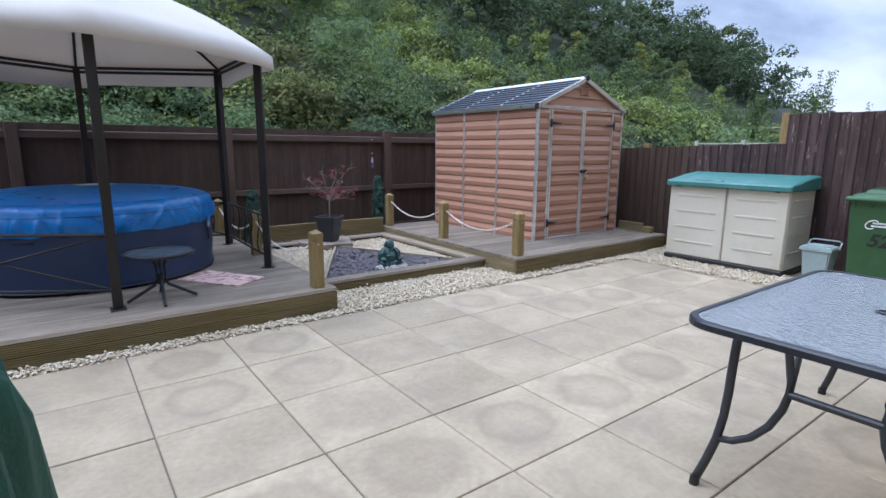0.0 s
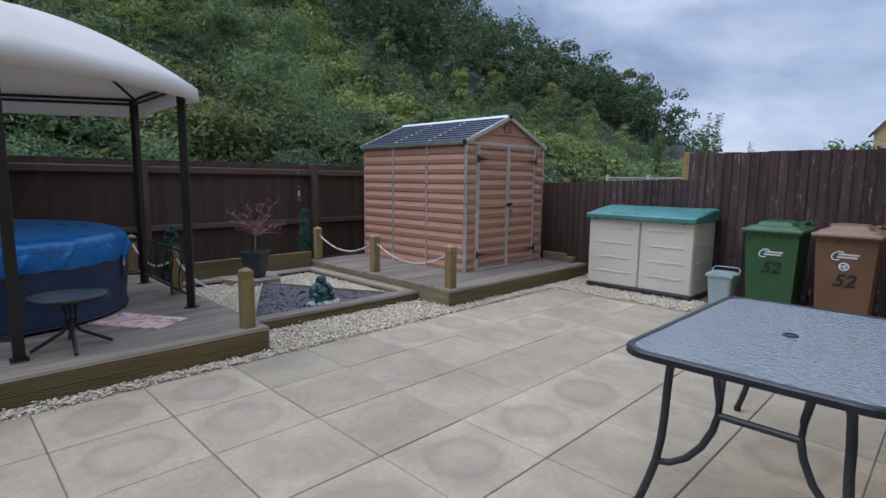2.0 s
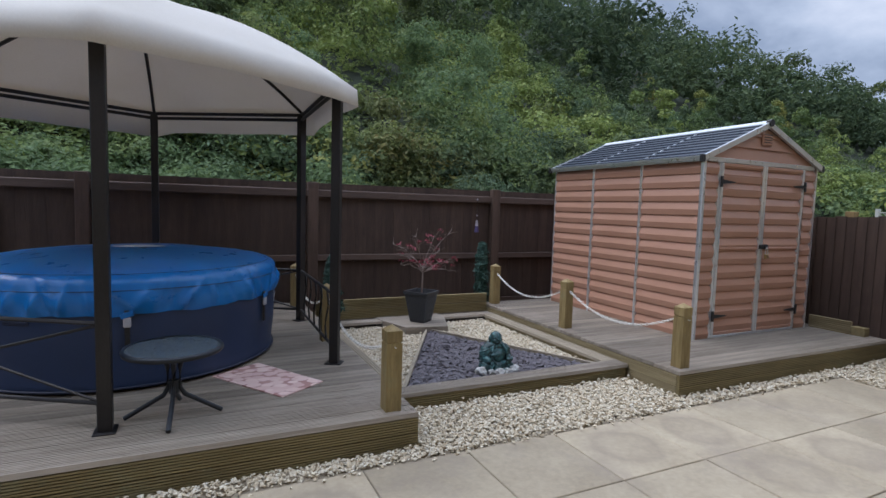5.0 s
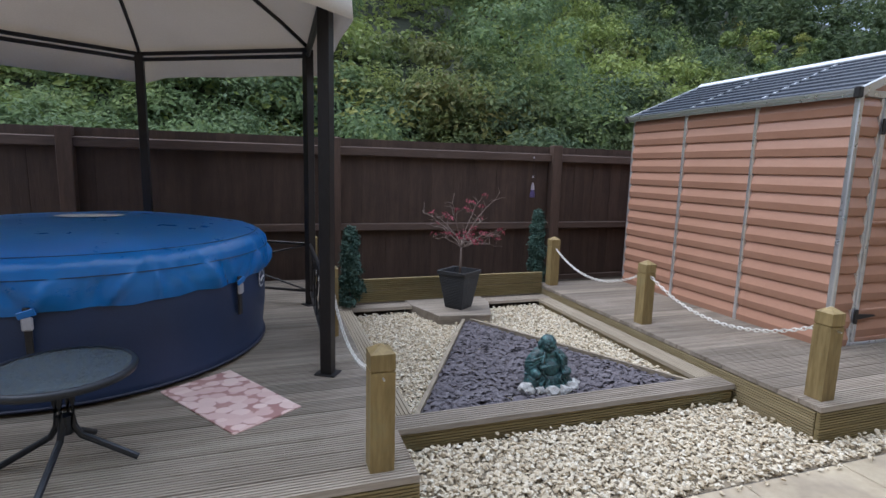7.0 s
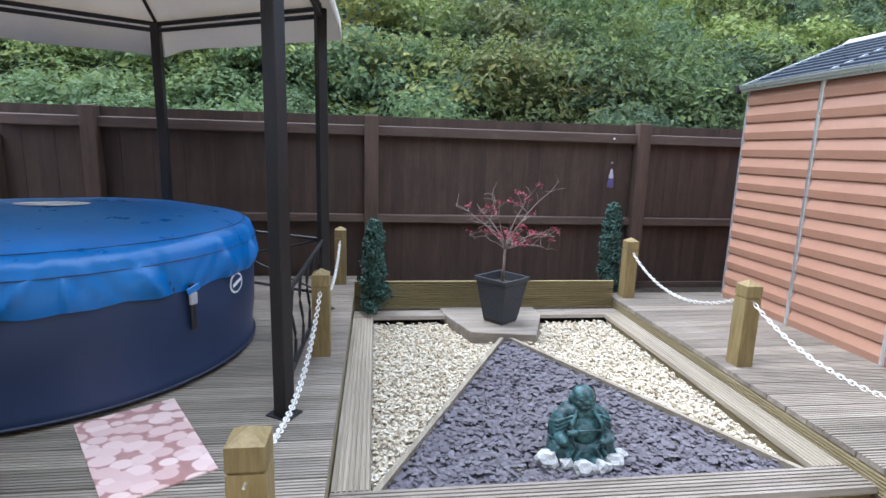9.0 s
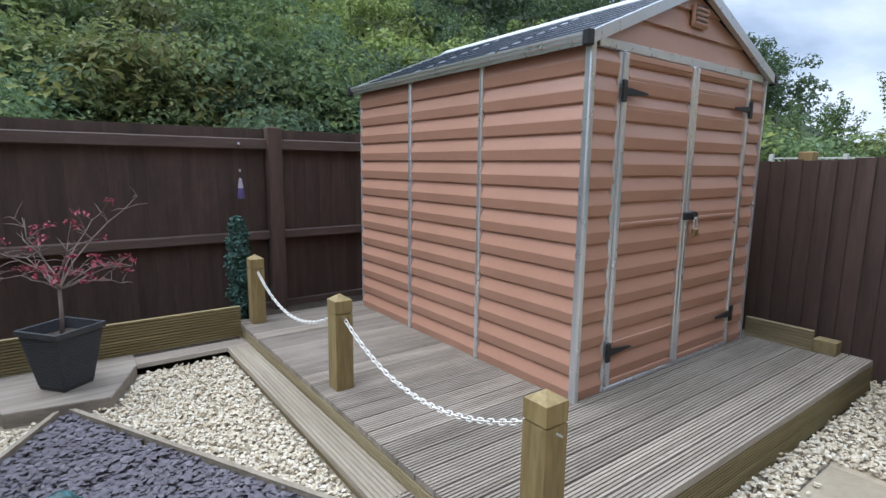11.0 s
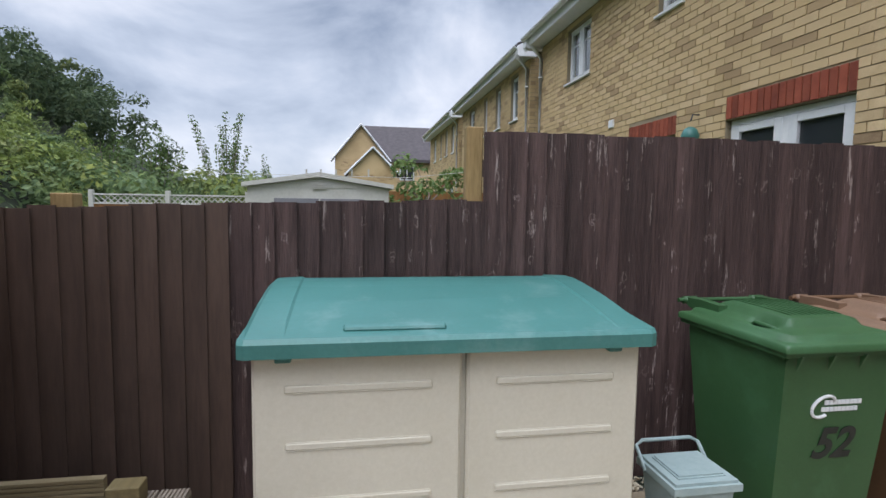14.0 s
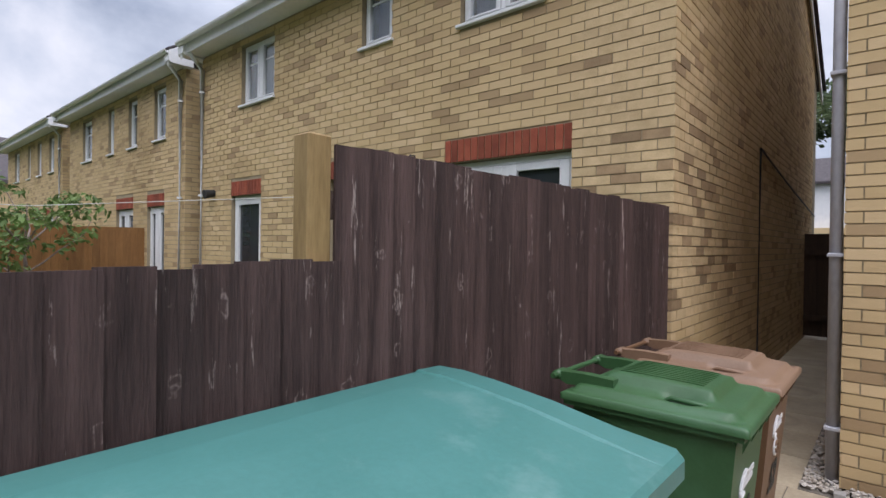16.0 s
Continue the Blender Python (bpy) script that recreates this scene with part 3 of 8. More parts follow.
def prism(outline, z0, z1, bm=None, bevel=0.0):
    """An upright block over a plan outline, given counter-clockwise."""
    bm = bm or bmesh.new()
    lo = [bm.verts.new((x, y, z0)) for x, y in outline]
    hi = [bm.verts.new((x, y, z1)) for x, y in outline]
    n = len(lo)
    fs = [bm.faces.new(lo[::-1]), bm.faces.new(hi)]
    fs += [bm.faces.new((lo[i], lo[(i + 1) % n], hi[(i + 1) % n], hi[i])) for i in range(n)]
    if bevel:
        bmesh.ops.bevel(bm, geom=list(fs[1].edges), offset=bevel, segments=2, affect="EDGES")
    return bm


def extrude_profile(profile, p, u, v, w, length, bm=None):
    """Sweeps a closed profile of (a, b) pairs, along u and v, by length along w from p."""
    bm = bm or bmesh.new()
    p, u, v, w = Vector(p), Vector(u), Vector(v), Vector(w)
    lo = [bm.verts.new(p + u * a + v * b) for a, b in profile]
    hi = [bm.verts.new(p + u * a + v * b + w * length) for a, b in profile]
    n = len(lo)
    bm.faces.new(lo[::-1])
    bm.faces.new(hi)
    for i in range(n):
        bm.faces.new((lo[i], lo[(i + 1) % n], hi[(i + 1) % n], hi[i]))
    bmesh.ops.recalc_face_normals(bm, faces=bm.faces)
    return bm


def piece(name, me, parent, at, turn=0.0):
    """A piece of a surface that shares its mesh with others alike."""
    ob = new(name, me)
    ob.parent = parent
    ob.matrix_basis = ORIGIN[parent.name].inverted() @ pose(*at, 0, 0, turn)
    return ob


def soup(name, verts, faces, material, label, category, kind="stuff", parent=None, smooth=False):
    """Very many small pieces in one mesh, from arrays of corners and faces of equal size."""
    verts, faces = np.asarray(verts, np.float32), np.asarray(faces, np.int32)
    me = bpy.data.meshes.new(name)
    me.vertices.add(len(verts))
    me.vertices.foreach_set("co", verts.ravel())
    k = faces.shape[1]
    me.loops.add(faces.size)
    me.loops.foreach_set("vertex_index", faces.ravel())
    me.polygons.add(len(faces))
    me.polygons.foreach_set("loop_start", np.arange(0, faces.size, k, dtype=np.int32))
    me.update(calc_edges=True)
    me.validate()
    me.materials.append(material)
    if smooth:
        me.shade_smooth()
    else:
        me.shade_flat()
    ob = new(name, me)
    if parent:
        ob.parent = parent
        ob.matrix_basis = ORIGIN[parent.name].inverted()
        return tagged(ob, label, "", "", kind)
    return tagged(ob, label, category, "", kind)


def rotations(rng, n):
    q = rng.normal(size=(n, 4))
    q /= np.linalg.norm(q, axis=1)[:, None]
    w, x, y, z = q.T
    return np.stack([np.stack([1 - 2 * (y * y + z * z), 2 * (x * y - z * w), 2 * (x * z + y * w)], -1),
                     np.stack([2 * (x * y + z * w), 1 - 2 * (x * x + z * z), 2 * (y * z - x * w)], -1),
                     np.stack([2 * (x * z - y * w), 2 * (y * z + x * w), 1 - 2 * (x * x + y * y)], -1)], 1)


OCTA_V = np.array([(1, 0, 0), (0.45, 0.8, 0.1), (-0.5, 0.75, -0.1), (-1, 0, 0.1), (-0.4, -0.8, 0), (0.5, -0.75, 0.1), (0.1, 0.05, 0.75), (0, 0, -0.75)])
OCTA_F = np.array([(0, 1, 6), (1, 2, 6), (2, 3, 6), (3, 4, 6), (4, 5, 6), (5, 0, 6), (1, 0, 7), (2, 1, 7), (3, 2, 7), (4, 3, 7), (5, 4, 7), (0, 5, 7)])


def pebbles(name, points, size, material, label, category, flat=0.75, seed=1, tilt=0.35):
    """Loose stones at the given places."""
    rng = np.random.default_rng(seed)
    n = len(points)
    s = rng.uniform(0.6, 1.35, (n, 1, 1)) * size
    shape = OCTA_V[None] * rng.uniform(0.7, 1.25, (n, 8, 1)) * np.array([1.0, 0.78, flat])
    a = rng.uniform(0, 2 * np.pi, n)
    z = np.zeros(n)
    yaw = np.stack([np.stack([np.cos(a), -np.sin(a), z], -1), np.stack([np.sin(a), np.cos(a), z], -1), np.stack([z, z, z + 1], -1)], 1)
    tx, ty = rng.normal(0, tilt, n), rng.normal(0, tilt, n)
    tip = np.stack([np.stack([np.cos(ty), z, np.sin(ty)], -1), np.stack([z, z + 1, z], -1), np.stack([-np.sin(ty), z, np.cos(ty)], -1)], 1)
    tip2 = np.stack([np.stack([z + 1, z, z], -1), np.stack([z, np.cos(tx), -np.sin(tx)], -1), np.stack([z, np.sin(tx), np.cos(tx)], -1)], 1)
    v = np.einsum("nij,nkj->nki", yaw @ tip @ tip2, shape * s) + np.asarray(points)[:, None]
    f = OCTA_F[None] + 8 * np.arange(n)[:, None, None]
    return soup(name, v.reshape(-1, 3), f.reshape(-1, 3), material, label, category)


def scatter(rng, x0, x1, y0, y1, per_m2, z, rough=0.012, keep=None):
    n = int((x1 - x0) * (y1 - y0) * per_m2)
    p = np.stack([rng.uniform(x0, x1, n), rng.uniform(y0, y1, n), z + rng.normal(0, rough, n)], -1)
    return p[keep(p[:, 0], p[:, 1])] if keep else p


def leaves(rng, centres, radii, per, size, squash=0.8, up=0.35):
    """Folded leaf quads on the skins of rough clumps."""
    n = len(centres)
    idx = np.repeat(np.arange(n), per)
    d = rng.normal(size=(len(idx), 3))
    d[:, 2] = np.abs(d[:, 2]) * 0.9 - 0.25
    d /= np.linalg.norm(d, axis=1)[:, None]
    r = radii[idx] * (rng.uniform(0.45, 1.0, len(idx)) ** 0.5) * (1 + 0.22 * np.sin(d[:, 0] * 7 + idx) * np.cos(d[:, 1] * 6 + idx * 2))
    c = centres[idx] + d * r[:, None] * np.array([1, 1, squash])
    nrm = d * 0.9 + rng.normal(0, 0.42, d.shape) + np.array([0, 0, up])
    nrm /= np.linalg.norm(nrm, axis=1)[:, None]
    t = np.cross(nrm, rng.normal(size=d.shape))
    t /= np.linalg.norm(t, axis=1)[:, None]
    b = np.cross(nrm, t)
    s = (size[idx] if hasattr(size, "__len__") else size) * rng.uniform(0.6, 1.4, len(idx))
    s = s[:, None]
    v = np.stack([c - t * s, c + b * s * 0.5 + nrm * s * 0.12, c + t * s - nrm * s * 0.15, c - b * s * 0.5 + nrm * s * 0.12], 1)
    return v.reshape(-1, 3)


def quads(v):
    return np.arange(len(v), dtype=np.int32).reshape(-1, 4)


# ---- plan, in metres ----
DECK_Z, POND_Z = 0.20, 0.12
DECK_S, DECK_N = 3.875, 7.42
LEFT_E = 1.84
RIGHT_W, RIGHT_E = 3.92, 6.79
BACK_Y, EAST_X = 7.53, 6.955
HOUSE_Y, OWN_Y = -0.265, -0.60
NB_W, OWN_E = 6.937, 6.005


# ---- ground and hill ----
def skyline(heading):
    """Tangent of the hill's height over the view line, by heading from north to east in degrees."""
    return np.interp(heading, [-90, -60, -20, 20, 40, 49, 57, 62, 66, 70, 77, 88, 120], [0.5, 0.55, 0.58, 0.47, 0.33, 0.26, 0.205, 0.15, 0.105, 0.06, 0.03, 0.0, 0.0])


def hill_z(x, y):
    x, y = np.asarray(x, float), np.asarray(y, float)
    d = np.maximum(y - 7.86, 0)
    r = np.hypot(x - 1.5, y - 1.5)
    head = np.degrees(np.arctan2(x - 1.5, y - 1.5))
    steep = 0.2 + np.minimum(d, 2.2) * 0.95 + np.maximum(d - 2.2, 0) * 0.56
    near = np.interp(head, [30, 46], [0.72, 0.4])
    cap = 0.5 + skyline(head) * r * (near + (1 - near) * np.clip(r / 60, 0, 1))
    z = np.minimum(steep, cap)
    return np.where(y > 7.81, np.where(r > 95, np.minimum(z, cap * 0 + 0.5 + skyline(head) * 95), z), -0.06)


gx = np.concatenate([np.linspace(-900, -60, 14), np.linspace(-55, 70, 90), np.linspace(78, 900, 14)])
gy = np.concatenate([np.linspace(-900, -30, 12), np.linspace(-25, 7.5, 20), [7.76, 7.86, 8.06], np.linspace(8.4, 60, 70), np.linspace(64, 110, 16), np.linspace(130, 900, 10)])
GX, GY = np.meshgrid(gx, gy)
GZ = hill_z(GX, GY)
nx = len(gx)
gi = np.arange(nx * (len(gy) - 1)).reshape(-1, nx)[:, :-1].ravel()
# the terrain's dark colour backs the foliage as painted shade in its gaps
soup("ground", np.stack([GX, GY, GZ], -1).reshape(-1, 3), np.stack([gi, gi + 1, gi + 1 + nx, gi + nx], -1), M["earth"], "overgrown earth rising as a wooded hillside, foliage shade in its near-black colour", "ground", "structure", smooth=True)

rng = np.random.default_rng(7)


def bank_points(n, x0, x1, y0, y1):
    x, y = rng.uniform(x0, x1, n), y0 + (y1 - y0) * rng.uniform(0, 1, n) ** 1.4
    return np.stack([x, y, hill_z(x, y)], -1)


def behind_fence(v):
    q = v.reshape(-1, 4, 3)
    return q[q[:, :, 1].min(1) > 7.63].reshape(-1, 3)


def thicket(n, x0, x1, y0, y1, r0, r1, per_m2, leaf):
    """Bulging shrubs of several lobes, larger ones with more leaves."""
    c = bank_points(n, x0, x1, y0, y1)
    r = rng.uniform(r0, r1, n) * rng.uniform(0.7, 1.2, n) * np.interp(c[:, 0], [6.5, 9], [1, 0.45])
    c[:, 2] += r * 0.42
    out = []
    for i in range(n):
        k = 4
        cc = c[i] + rng.normal(0, 0.5, (k, 3)) * r[i] * np.array([1, 1, 0.6])
        rr = r[i] * rng.uniform(0.45, 0.8, k)
        out.append(leaves(rng, cc, rr, max(int(per_m2 * r[i] ** 2), 12), leaf, 0.85))
    return behind_fence(np.concatenate(out))


def hedge(n, x0, x1, y0, y1, r0, r1, leaf, per):
    """A bramble front: many small leafy sprays at uneven depth, with dark hollows between them."""
    c = bank_points(n, x0, x1, y0, y1)
    hollow = np.array([noise.noise((p[0] * 0.75, p[1] * 0.75, p[2] * 1.1)) + 0.5 * noise.noise((p[0] * 1.9, p[2] * 2.1, 7.0)) for p in c])
    c = c[hollow > -0.25]
    hollow = hollow[hollow > -0.25]
    r = rng.uniform(r0, r1, len(c))
    c[:, 2] += rng.uniform(-0.05, 0.3, len(c)) + 0.4 * np.clip(hollow, 0, 0.6)
    c[:, 1] -= 0.6 * np.clip(hollow, 0, 0.6)
    under = bank_points(n * 2, x0, x1, max(y0, 8.0), y1)
    low = leaves(rng, under, np.full(len(under), 0.16), 18, leaf * 1.1, 0.8, 0.6)
    return behind_fence(np.concatenate([leaves(rng, c, r, per, leaf, 0.7, 0.6), low]))


v = np.concatenate([hedge(2300, -8, 13, 7.95, 10.45, 0.16, 0.42, 0.034, 118), thicket(45, -8, 11, 8.35, 10.45, 0.35, 0.65, 320, 0.04)])
soup("bramble_bank", v, quads(v), M["leaf_near"], "dense dark green bramble thicket with shadowed hollows", "shrubs")
v = np.concatenate([hedge(2100, -16, 22, 9.3, 20, 0.22, 0.55, 0.053, 74), thicket(80, -14, 24, 11.0, 23, 0.5, 1.1, 170, 0.058)])
soup("bank_scrub", v, quads(v), M["leaf_bright"], "yellow-green scrub along the top of the bank", "shrubs")
v = np.concatenate([thicket(260, 8, 34, 8.2, 20, 0.6, 1.1, 160, 0.065), thicket(170, -24, 40, 18, 34, 0.8, 1.9, 130, 0.1)])
soup("slope_shrubs", v, quads(v), M["leaf_far"], "mixed dark shrubs scattered over the slope", "shrubs")


def clumps(n, x0, x1, y0, y1, r0, r1, leaf, per, tall):
    """Separate upright bushes and saplings standing out of the slope."""
    c = bank_points(n, x0, x1, y0, y1)
    out = []
    for q in c:
        r = rng.uniform(r0, r1) * np.interp(q[0], [6.5, 10], [1, 0.6])
        k = rng.integers(6, 11)
        f = rng.uniform(0, 1, k)
        lob = q + np.stack([rng.normal(0, 0.42, k) * r * (1.1 - f * 0.8), rng.normal(0, 0.42, k) * r * (1.1 - f * 0.8), (0.15 + f * tall) * r], -1)
        out.append(leaves(rng, lob, r * rng.uniform(0.3, 0.55, k) * (1.15 - 0.55 * f), int(per * r * r) + 20, leaf, 1.0))
    return behind_fence(np.concatenate(out))


v = clumps(60, -12, 22, 9.4, 17, 0.55, 1.1, 0.042, 130, 1.5)
soup("slope_bushes", v, quads(v), M["leaf_near"], "separate leafy bushes standing on the bank", "shrubs")
v = clumps(75, -18, 34, 13, 27, 0.7, 1.6, 0.06, 95, 2.2)
soup("slope_saplings", v, quads(v), M["leaf_bright"], "pale green saplings and bushes on the slope", "shrubs")
v = clumps(70, -18, 38, 15, 32, 0.8, 1.7, 0.065, 90, 1.7)
soup("slope_thicket", v, quads(v), M["leaf_wood"], "dark bushes among the scrub on the slope", "shrubs")


def woods():
    c = bank_points(460, -45, 75, 22, 96)
    head = np.degrees(np.arctan2(c[:, 0], c[:, 1]))
    c = c[skyline(head) > 0.05]
    out = []
    for q in c:
        tall = rng.uniform(1.6, 3.6)
        k = rng.integers(5, 9)
        lob = q + np.stack([rng.normal(0, 0.42, k) * tall, rng.normal(0, 0.42, k) * tall, rng.uniform(0.1, 1.45, k) * tall], -1)
        rr = tall * rng.uniform(0.28, 0.6, k) * (1.15 - 0.3 * (lob[:, 2] - q[2]) / tall)
        out.append(leaves(rng, lob, np.maximum(rr, 0.3), 84, 0.17, 1.0))
    return np.concatenate(out)


v = woods()
soup("hill_woods", v, quads(v), M["leaf_wood"], "dark mixed woodland covering the upper hillside", "woods")


# ---- decking ----
def grooved(width, thick=0.026, ridges=7, depth=0.0065):
    """Profile of a grooved decking board: ridges across its upper face."""
    p = [(0, 0), (width, 0)]
    step = width / ridges
    for i in range(ridges, 0, -1):
        a, b = i * step - step * 0.12, (i - 1) * step + step * 0.28
        p += [(a, thick), (b, thick)]
        if i > 1:
            p += [(b - step * 0.06, thick - depth), (b - step * 0.3, thick - depth)]
    return p


def board_mesh(length, width, along, up=(0, 0, 1), material="deck", thick=0.026, ridges=7, depth=0.0065):
    w = Vector(along)
    vv = Vector(up)
    u = vv.cross(w) if abs(vv.dot(w)) < 0.5 else Vector((1, 0, 0))
    bm = extrude_profile(grooved(width, thick, ridges, depth), (0, 0, 0), u, vv, w, length)
    return mesh_of("board", bm, M[material])


def deck(name, x0, x1, y0, y1, label, west_face, south_face, east_face):
    top = thing(name, ((x0 + x1) / 2, (y0 + y1) / 2, 0), label, "decking", kind="structure")
    part("joist_frame", box(x0 + 0.03, x1 - 0.03, y0 + 0.03, y1, 0.0, DECK_Z - 0.035), M["soil"], top, "dark timber frame under the boards")
    width, gap = 0.118, 0.005
    me = board_mesh(x1 - x0, width, (1, 0, 0))
    n = int((y1 - y0) / (width + gap))
    for i in range(n + 1):
        y = y0 + i * (width + gap)
        if y > y1 - 0.07:
            break
        piece("board", me, top, (x0, y, DECK_Z - 0.026))
    if south_face:
        me = board_mesh(x1 - x0, 0.085, (1, 0, 0), (0, -1, 0), "treated", 0.022, 6, 0.011)
        for z in (0.168, 0.08):
            piece("fascia_board", me, top, (x0, y0 + 0.022, z - 0.085))
    for face, x, up in ((west_face, x0, (-1, 0, 0)), (east_face, x1, (1, 0, 0))):
        if face:
            me = board_mesh(y1 - y0 - 0.03, 0.085, (0, 1, 0), up, "treated_y", 0.022, 6, 0.011)
            for z in (0.168, 0.08):
                piece("fascia_board", me, top, (x + (0.022 if x == x0 else -0.022), y0 + 0.03, z if up[0] < 0 else z - 0.085))
    return top


deck("deck_west", -3.3, LEFT_E, DECK_S, DECK_N, "weathered grooved timber decking under the gazebo", False, True, True)
deck("deck_east", RIGHT_W, RIGHT_E, DECK_S, 6.8, "weathered grooved timber decking carrying the shed", True, True, True)


# ---- raised gravel bed ----
def bed():
    o = thing("gravel_bed_edging", (2.84, 4.3, 0), "grooved timber edging of the raised gravel bed", "edging", kind="structure")
    y0, y1 = 4.37, 6.50
    w = 0.145
    xi0, xi1 = LEFT_E + 0.004 + w, RIGHT_W - 0.004 - w
    mx = board_mesh(RIGHT_W - LEFT_E - 0.012, w, (1, 0, 0))
    piece("edging_board", mx, o, (LEFT_E + 0.006, y0, POND_Z - 0.026))
    my = board_mesh(y1 - y0 - w - 0.004, w, (0, 1, 0), material="deck_y")
    piece("edging_board", my, o, (LEFT_E + 0.006 + w, y0 + w + 0.004, POND_Z - 0.026))
    piece("edging_board", my, o, (RIGHT_W - 0.006, y0 + w + 0.004, POND_Z - 0.026))
    mb = board_mesh(RIGHT_W - LEFT_E - 0.012, w, (1, 0, 0))
    piece("edging_board", mb, o, (LEFT_E + 0.006, y1 + 0.004, POND_Z - 0.026))
    fx = board_mesh(RIGHT_W - LEFT_E - 0.05, 0.09, (1, 0, 0), (0, -1, 0), "treated", 0.022, 6, 0.011)
    piece("edging_face", fx, o, (LEFT_E + 0.025, y0 + 0.03, 0.0))
    part("inner_face", box(LEFT_E + 0.02, RIGHT_W - 0.02, y0 + 0.04, y0 + w - 0.01, -0.02, POND_Z - 0.03), M["treated"], o)
    part("inner_face", box(LEFT_E + 0.02, xi0 - 0.012, y0 + w, y1, -0.02, POND_Z - 0.03), M["treated_y"], o)
    part("inner_face", box(xi1 + 0.012, RIGHT_W - 0.02, y0 + w, y1, -0.02, POND_Z - 0.03), M["treated_y"], o)
    # slate triangle edging
    def strip(a, b):
        a, b = Vector(a), Vector(b)
        d = (b - a).normalized() * 0.0
        nrm = Vector((-(b - a).y, (b - a).x)).normalized() * 0.012
        return prism([tuple(a - nrm - d), tuple(b - nrm), tuple(b + nrm), tuple(a + nrm)], -0.02, 0.098)
    part("divider_strip", strip((2.005, 4.53), (2.885, 6.15)), M["deck_y"], o, "thin timber strip beside the slate")
    part("divider_strip", strip((2.885, 6.15), (3.75, 4.53)), M["deck_y"], o, "thin timber strip beside the slate")
    # pot platform and the back board
    part("pot_platform", prism([(2.65, 6.13), (3.085, 6.06), (3.245, 6.48), (3.25, 6.70), (2.50, 6.70), (2.515, 6.53)], 0.02, POND_Z + 0.006, bevel=0.004), M["deck"], o, "angled timber platform under the pot")
    return o


bed()
bb = thing("raised_back_bed", (2.88, 6.8, 0), "grooved timber board holding a narrow soil bed", "planter", kind="structure")
me = board_mesh(RIGHT_W - LEFT_E - 0.012, 0.108, (1, 0, 0), (0, -1, 0), "treated", 0.024, 6, 0.015)
piece("planter_board", me, bb, (LEFT_E + 0.006, 6.72, 0.118))
piece("planter_board", me, bb, (LEFT_E + 0.006, 6.72, 0.229))
part("bed_soil", box(LEFT_E + 0.01, RIGHT_W - 0.01, 6.722, BACK_Y - 0.005, 0.0, 0.07), M["soil"], bb, "dark soil of the back bed")
solo("fence_foot_soil", box(RIGHT_W - 0.008, EAST_X - 0.01, 6.93, BACK_Y - 0.022, -0.02, 0.06), M["soil"], "dark soil between decking and fence", "soil", kind="structure")
part("bed_corner", box(LEFT_E + 0.03, RIGHT_W - 0.03, 6.655, 6.697, 0.0, 0.12), M["soil"], bb, "dark soil in front of the board")

# gravel and slate
rng = np.random.default_rng(11)


def in_triangle(x, y):
    def side(ax, ay, bx, by):
        return (bx - ax) * (y - ay) - (by - ay) * (x - ax)
    return (side(2.005, 4.53, 2.885, 6.15) < 0) & (side(2.885, 6.15, 3.75, 4.53) < 0)


def off_platform(x, y):
    return ~((y > 6.07) & (x > 2.49 + (6.54 - y) * 0.36) & (x < 3.27 - (6.5 - y) * 0.38))


solo("box_gravel_base", box(5.69, 6.945, 1.95, 3.87, -0.06, -0.004), M["gravel_base"], "pale grit under the storage box", "soil", kind="structure")
solo("border_soil", box(-3.35, 5.75, 3.735, 4.38, -0.06, -0.006), M["gravel_base"], "pale grit under the gravel border", "soil", kind="structure")
solo("gravel_bed_soil", box(1.97, 3.79, 4.5, 6.52, -0.03, 0.05), M["gravel_base"], "pale grit under the gravel bed", "soil", kind="structure")
p = scatter(rng, 1.99, 3.77, 4.52, 6.50, 6200, 0.056, 0.009, lambda x, y: ~in_triangle(x, y) & off_platform(x, y))
pebbles("cream_gravel", p, 0.0125, M["gravel"], "pale cream gravel beside the slate triangle", "gravel", seed=2)
p = scatter(rng, 2.0, 3.76, 4.52, 6.14, 7600, 0.066, 0.008, in_triangle)
pebbles("slate_chippings", p, 0.0175, M["slate"], "plum and grey slate chippings in a triangle", "slate", flat=0.2, seed=3, tilt=0.22)
p = np.concatenate([scatter(rng, -1.5, LEFT_E, 3.745, 3.865, 5200, 0.008, 0.008),
                    scatter(rng, LEFT_E + 0.01, RIGHT_W - 0.01, 3.735, 4.36, 5600, 0.012, 0.01),
                    scatter(rng, RIGHT_W - 0.05, 5.75, 3.735, 3.865, 5400, 0.012, 0.01),
                    scatter(rng, 5.71, 6.30, 2.02, 3.86, 5200, 0.012, 0.01),
                    scatter(rng, 6.3, 6.79, 3.5, 3.86, 4200, 0.02, 0.012),
                    scatter(rng, 6.80, 6.945, 1.9, 5.0, 2600, 0.015, 0.01),
                    scatter(rng, 6.80, 6.935, -0.55, 1.9, 2400, 0.008, 0.008),
                    scatter(rng, -1.2, 5.7, 3.68, 3.745, 320, 0.012, 0.004)])
pebbles("gravel_border", p, 0.0128, M["gravel"], "pale cream gravel along the decking and storage box", "gravel", seed=4)
p = np.concatenate([scatter(rng, 0.6, 6.0, -0.59, -0.40, 2600, 0.004, 0.009), scatter(rng, 6.01, 6.2, -3.2, -0.45, 2200, 0.004, 0.009)])
pebbles("wall_gravel", p, 0.018, M["gravel_grey"], "mixed grey gravel along the house wall", "gravel", seed=5)


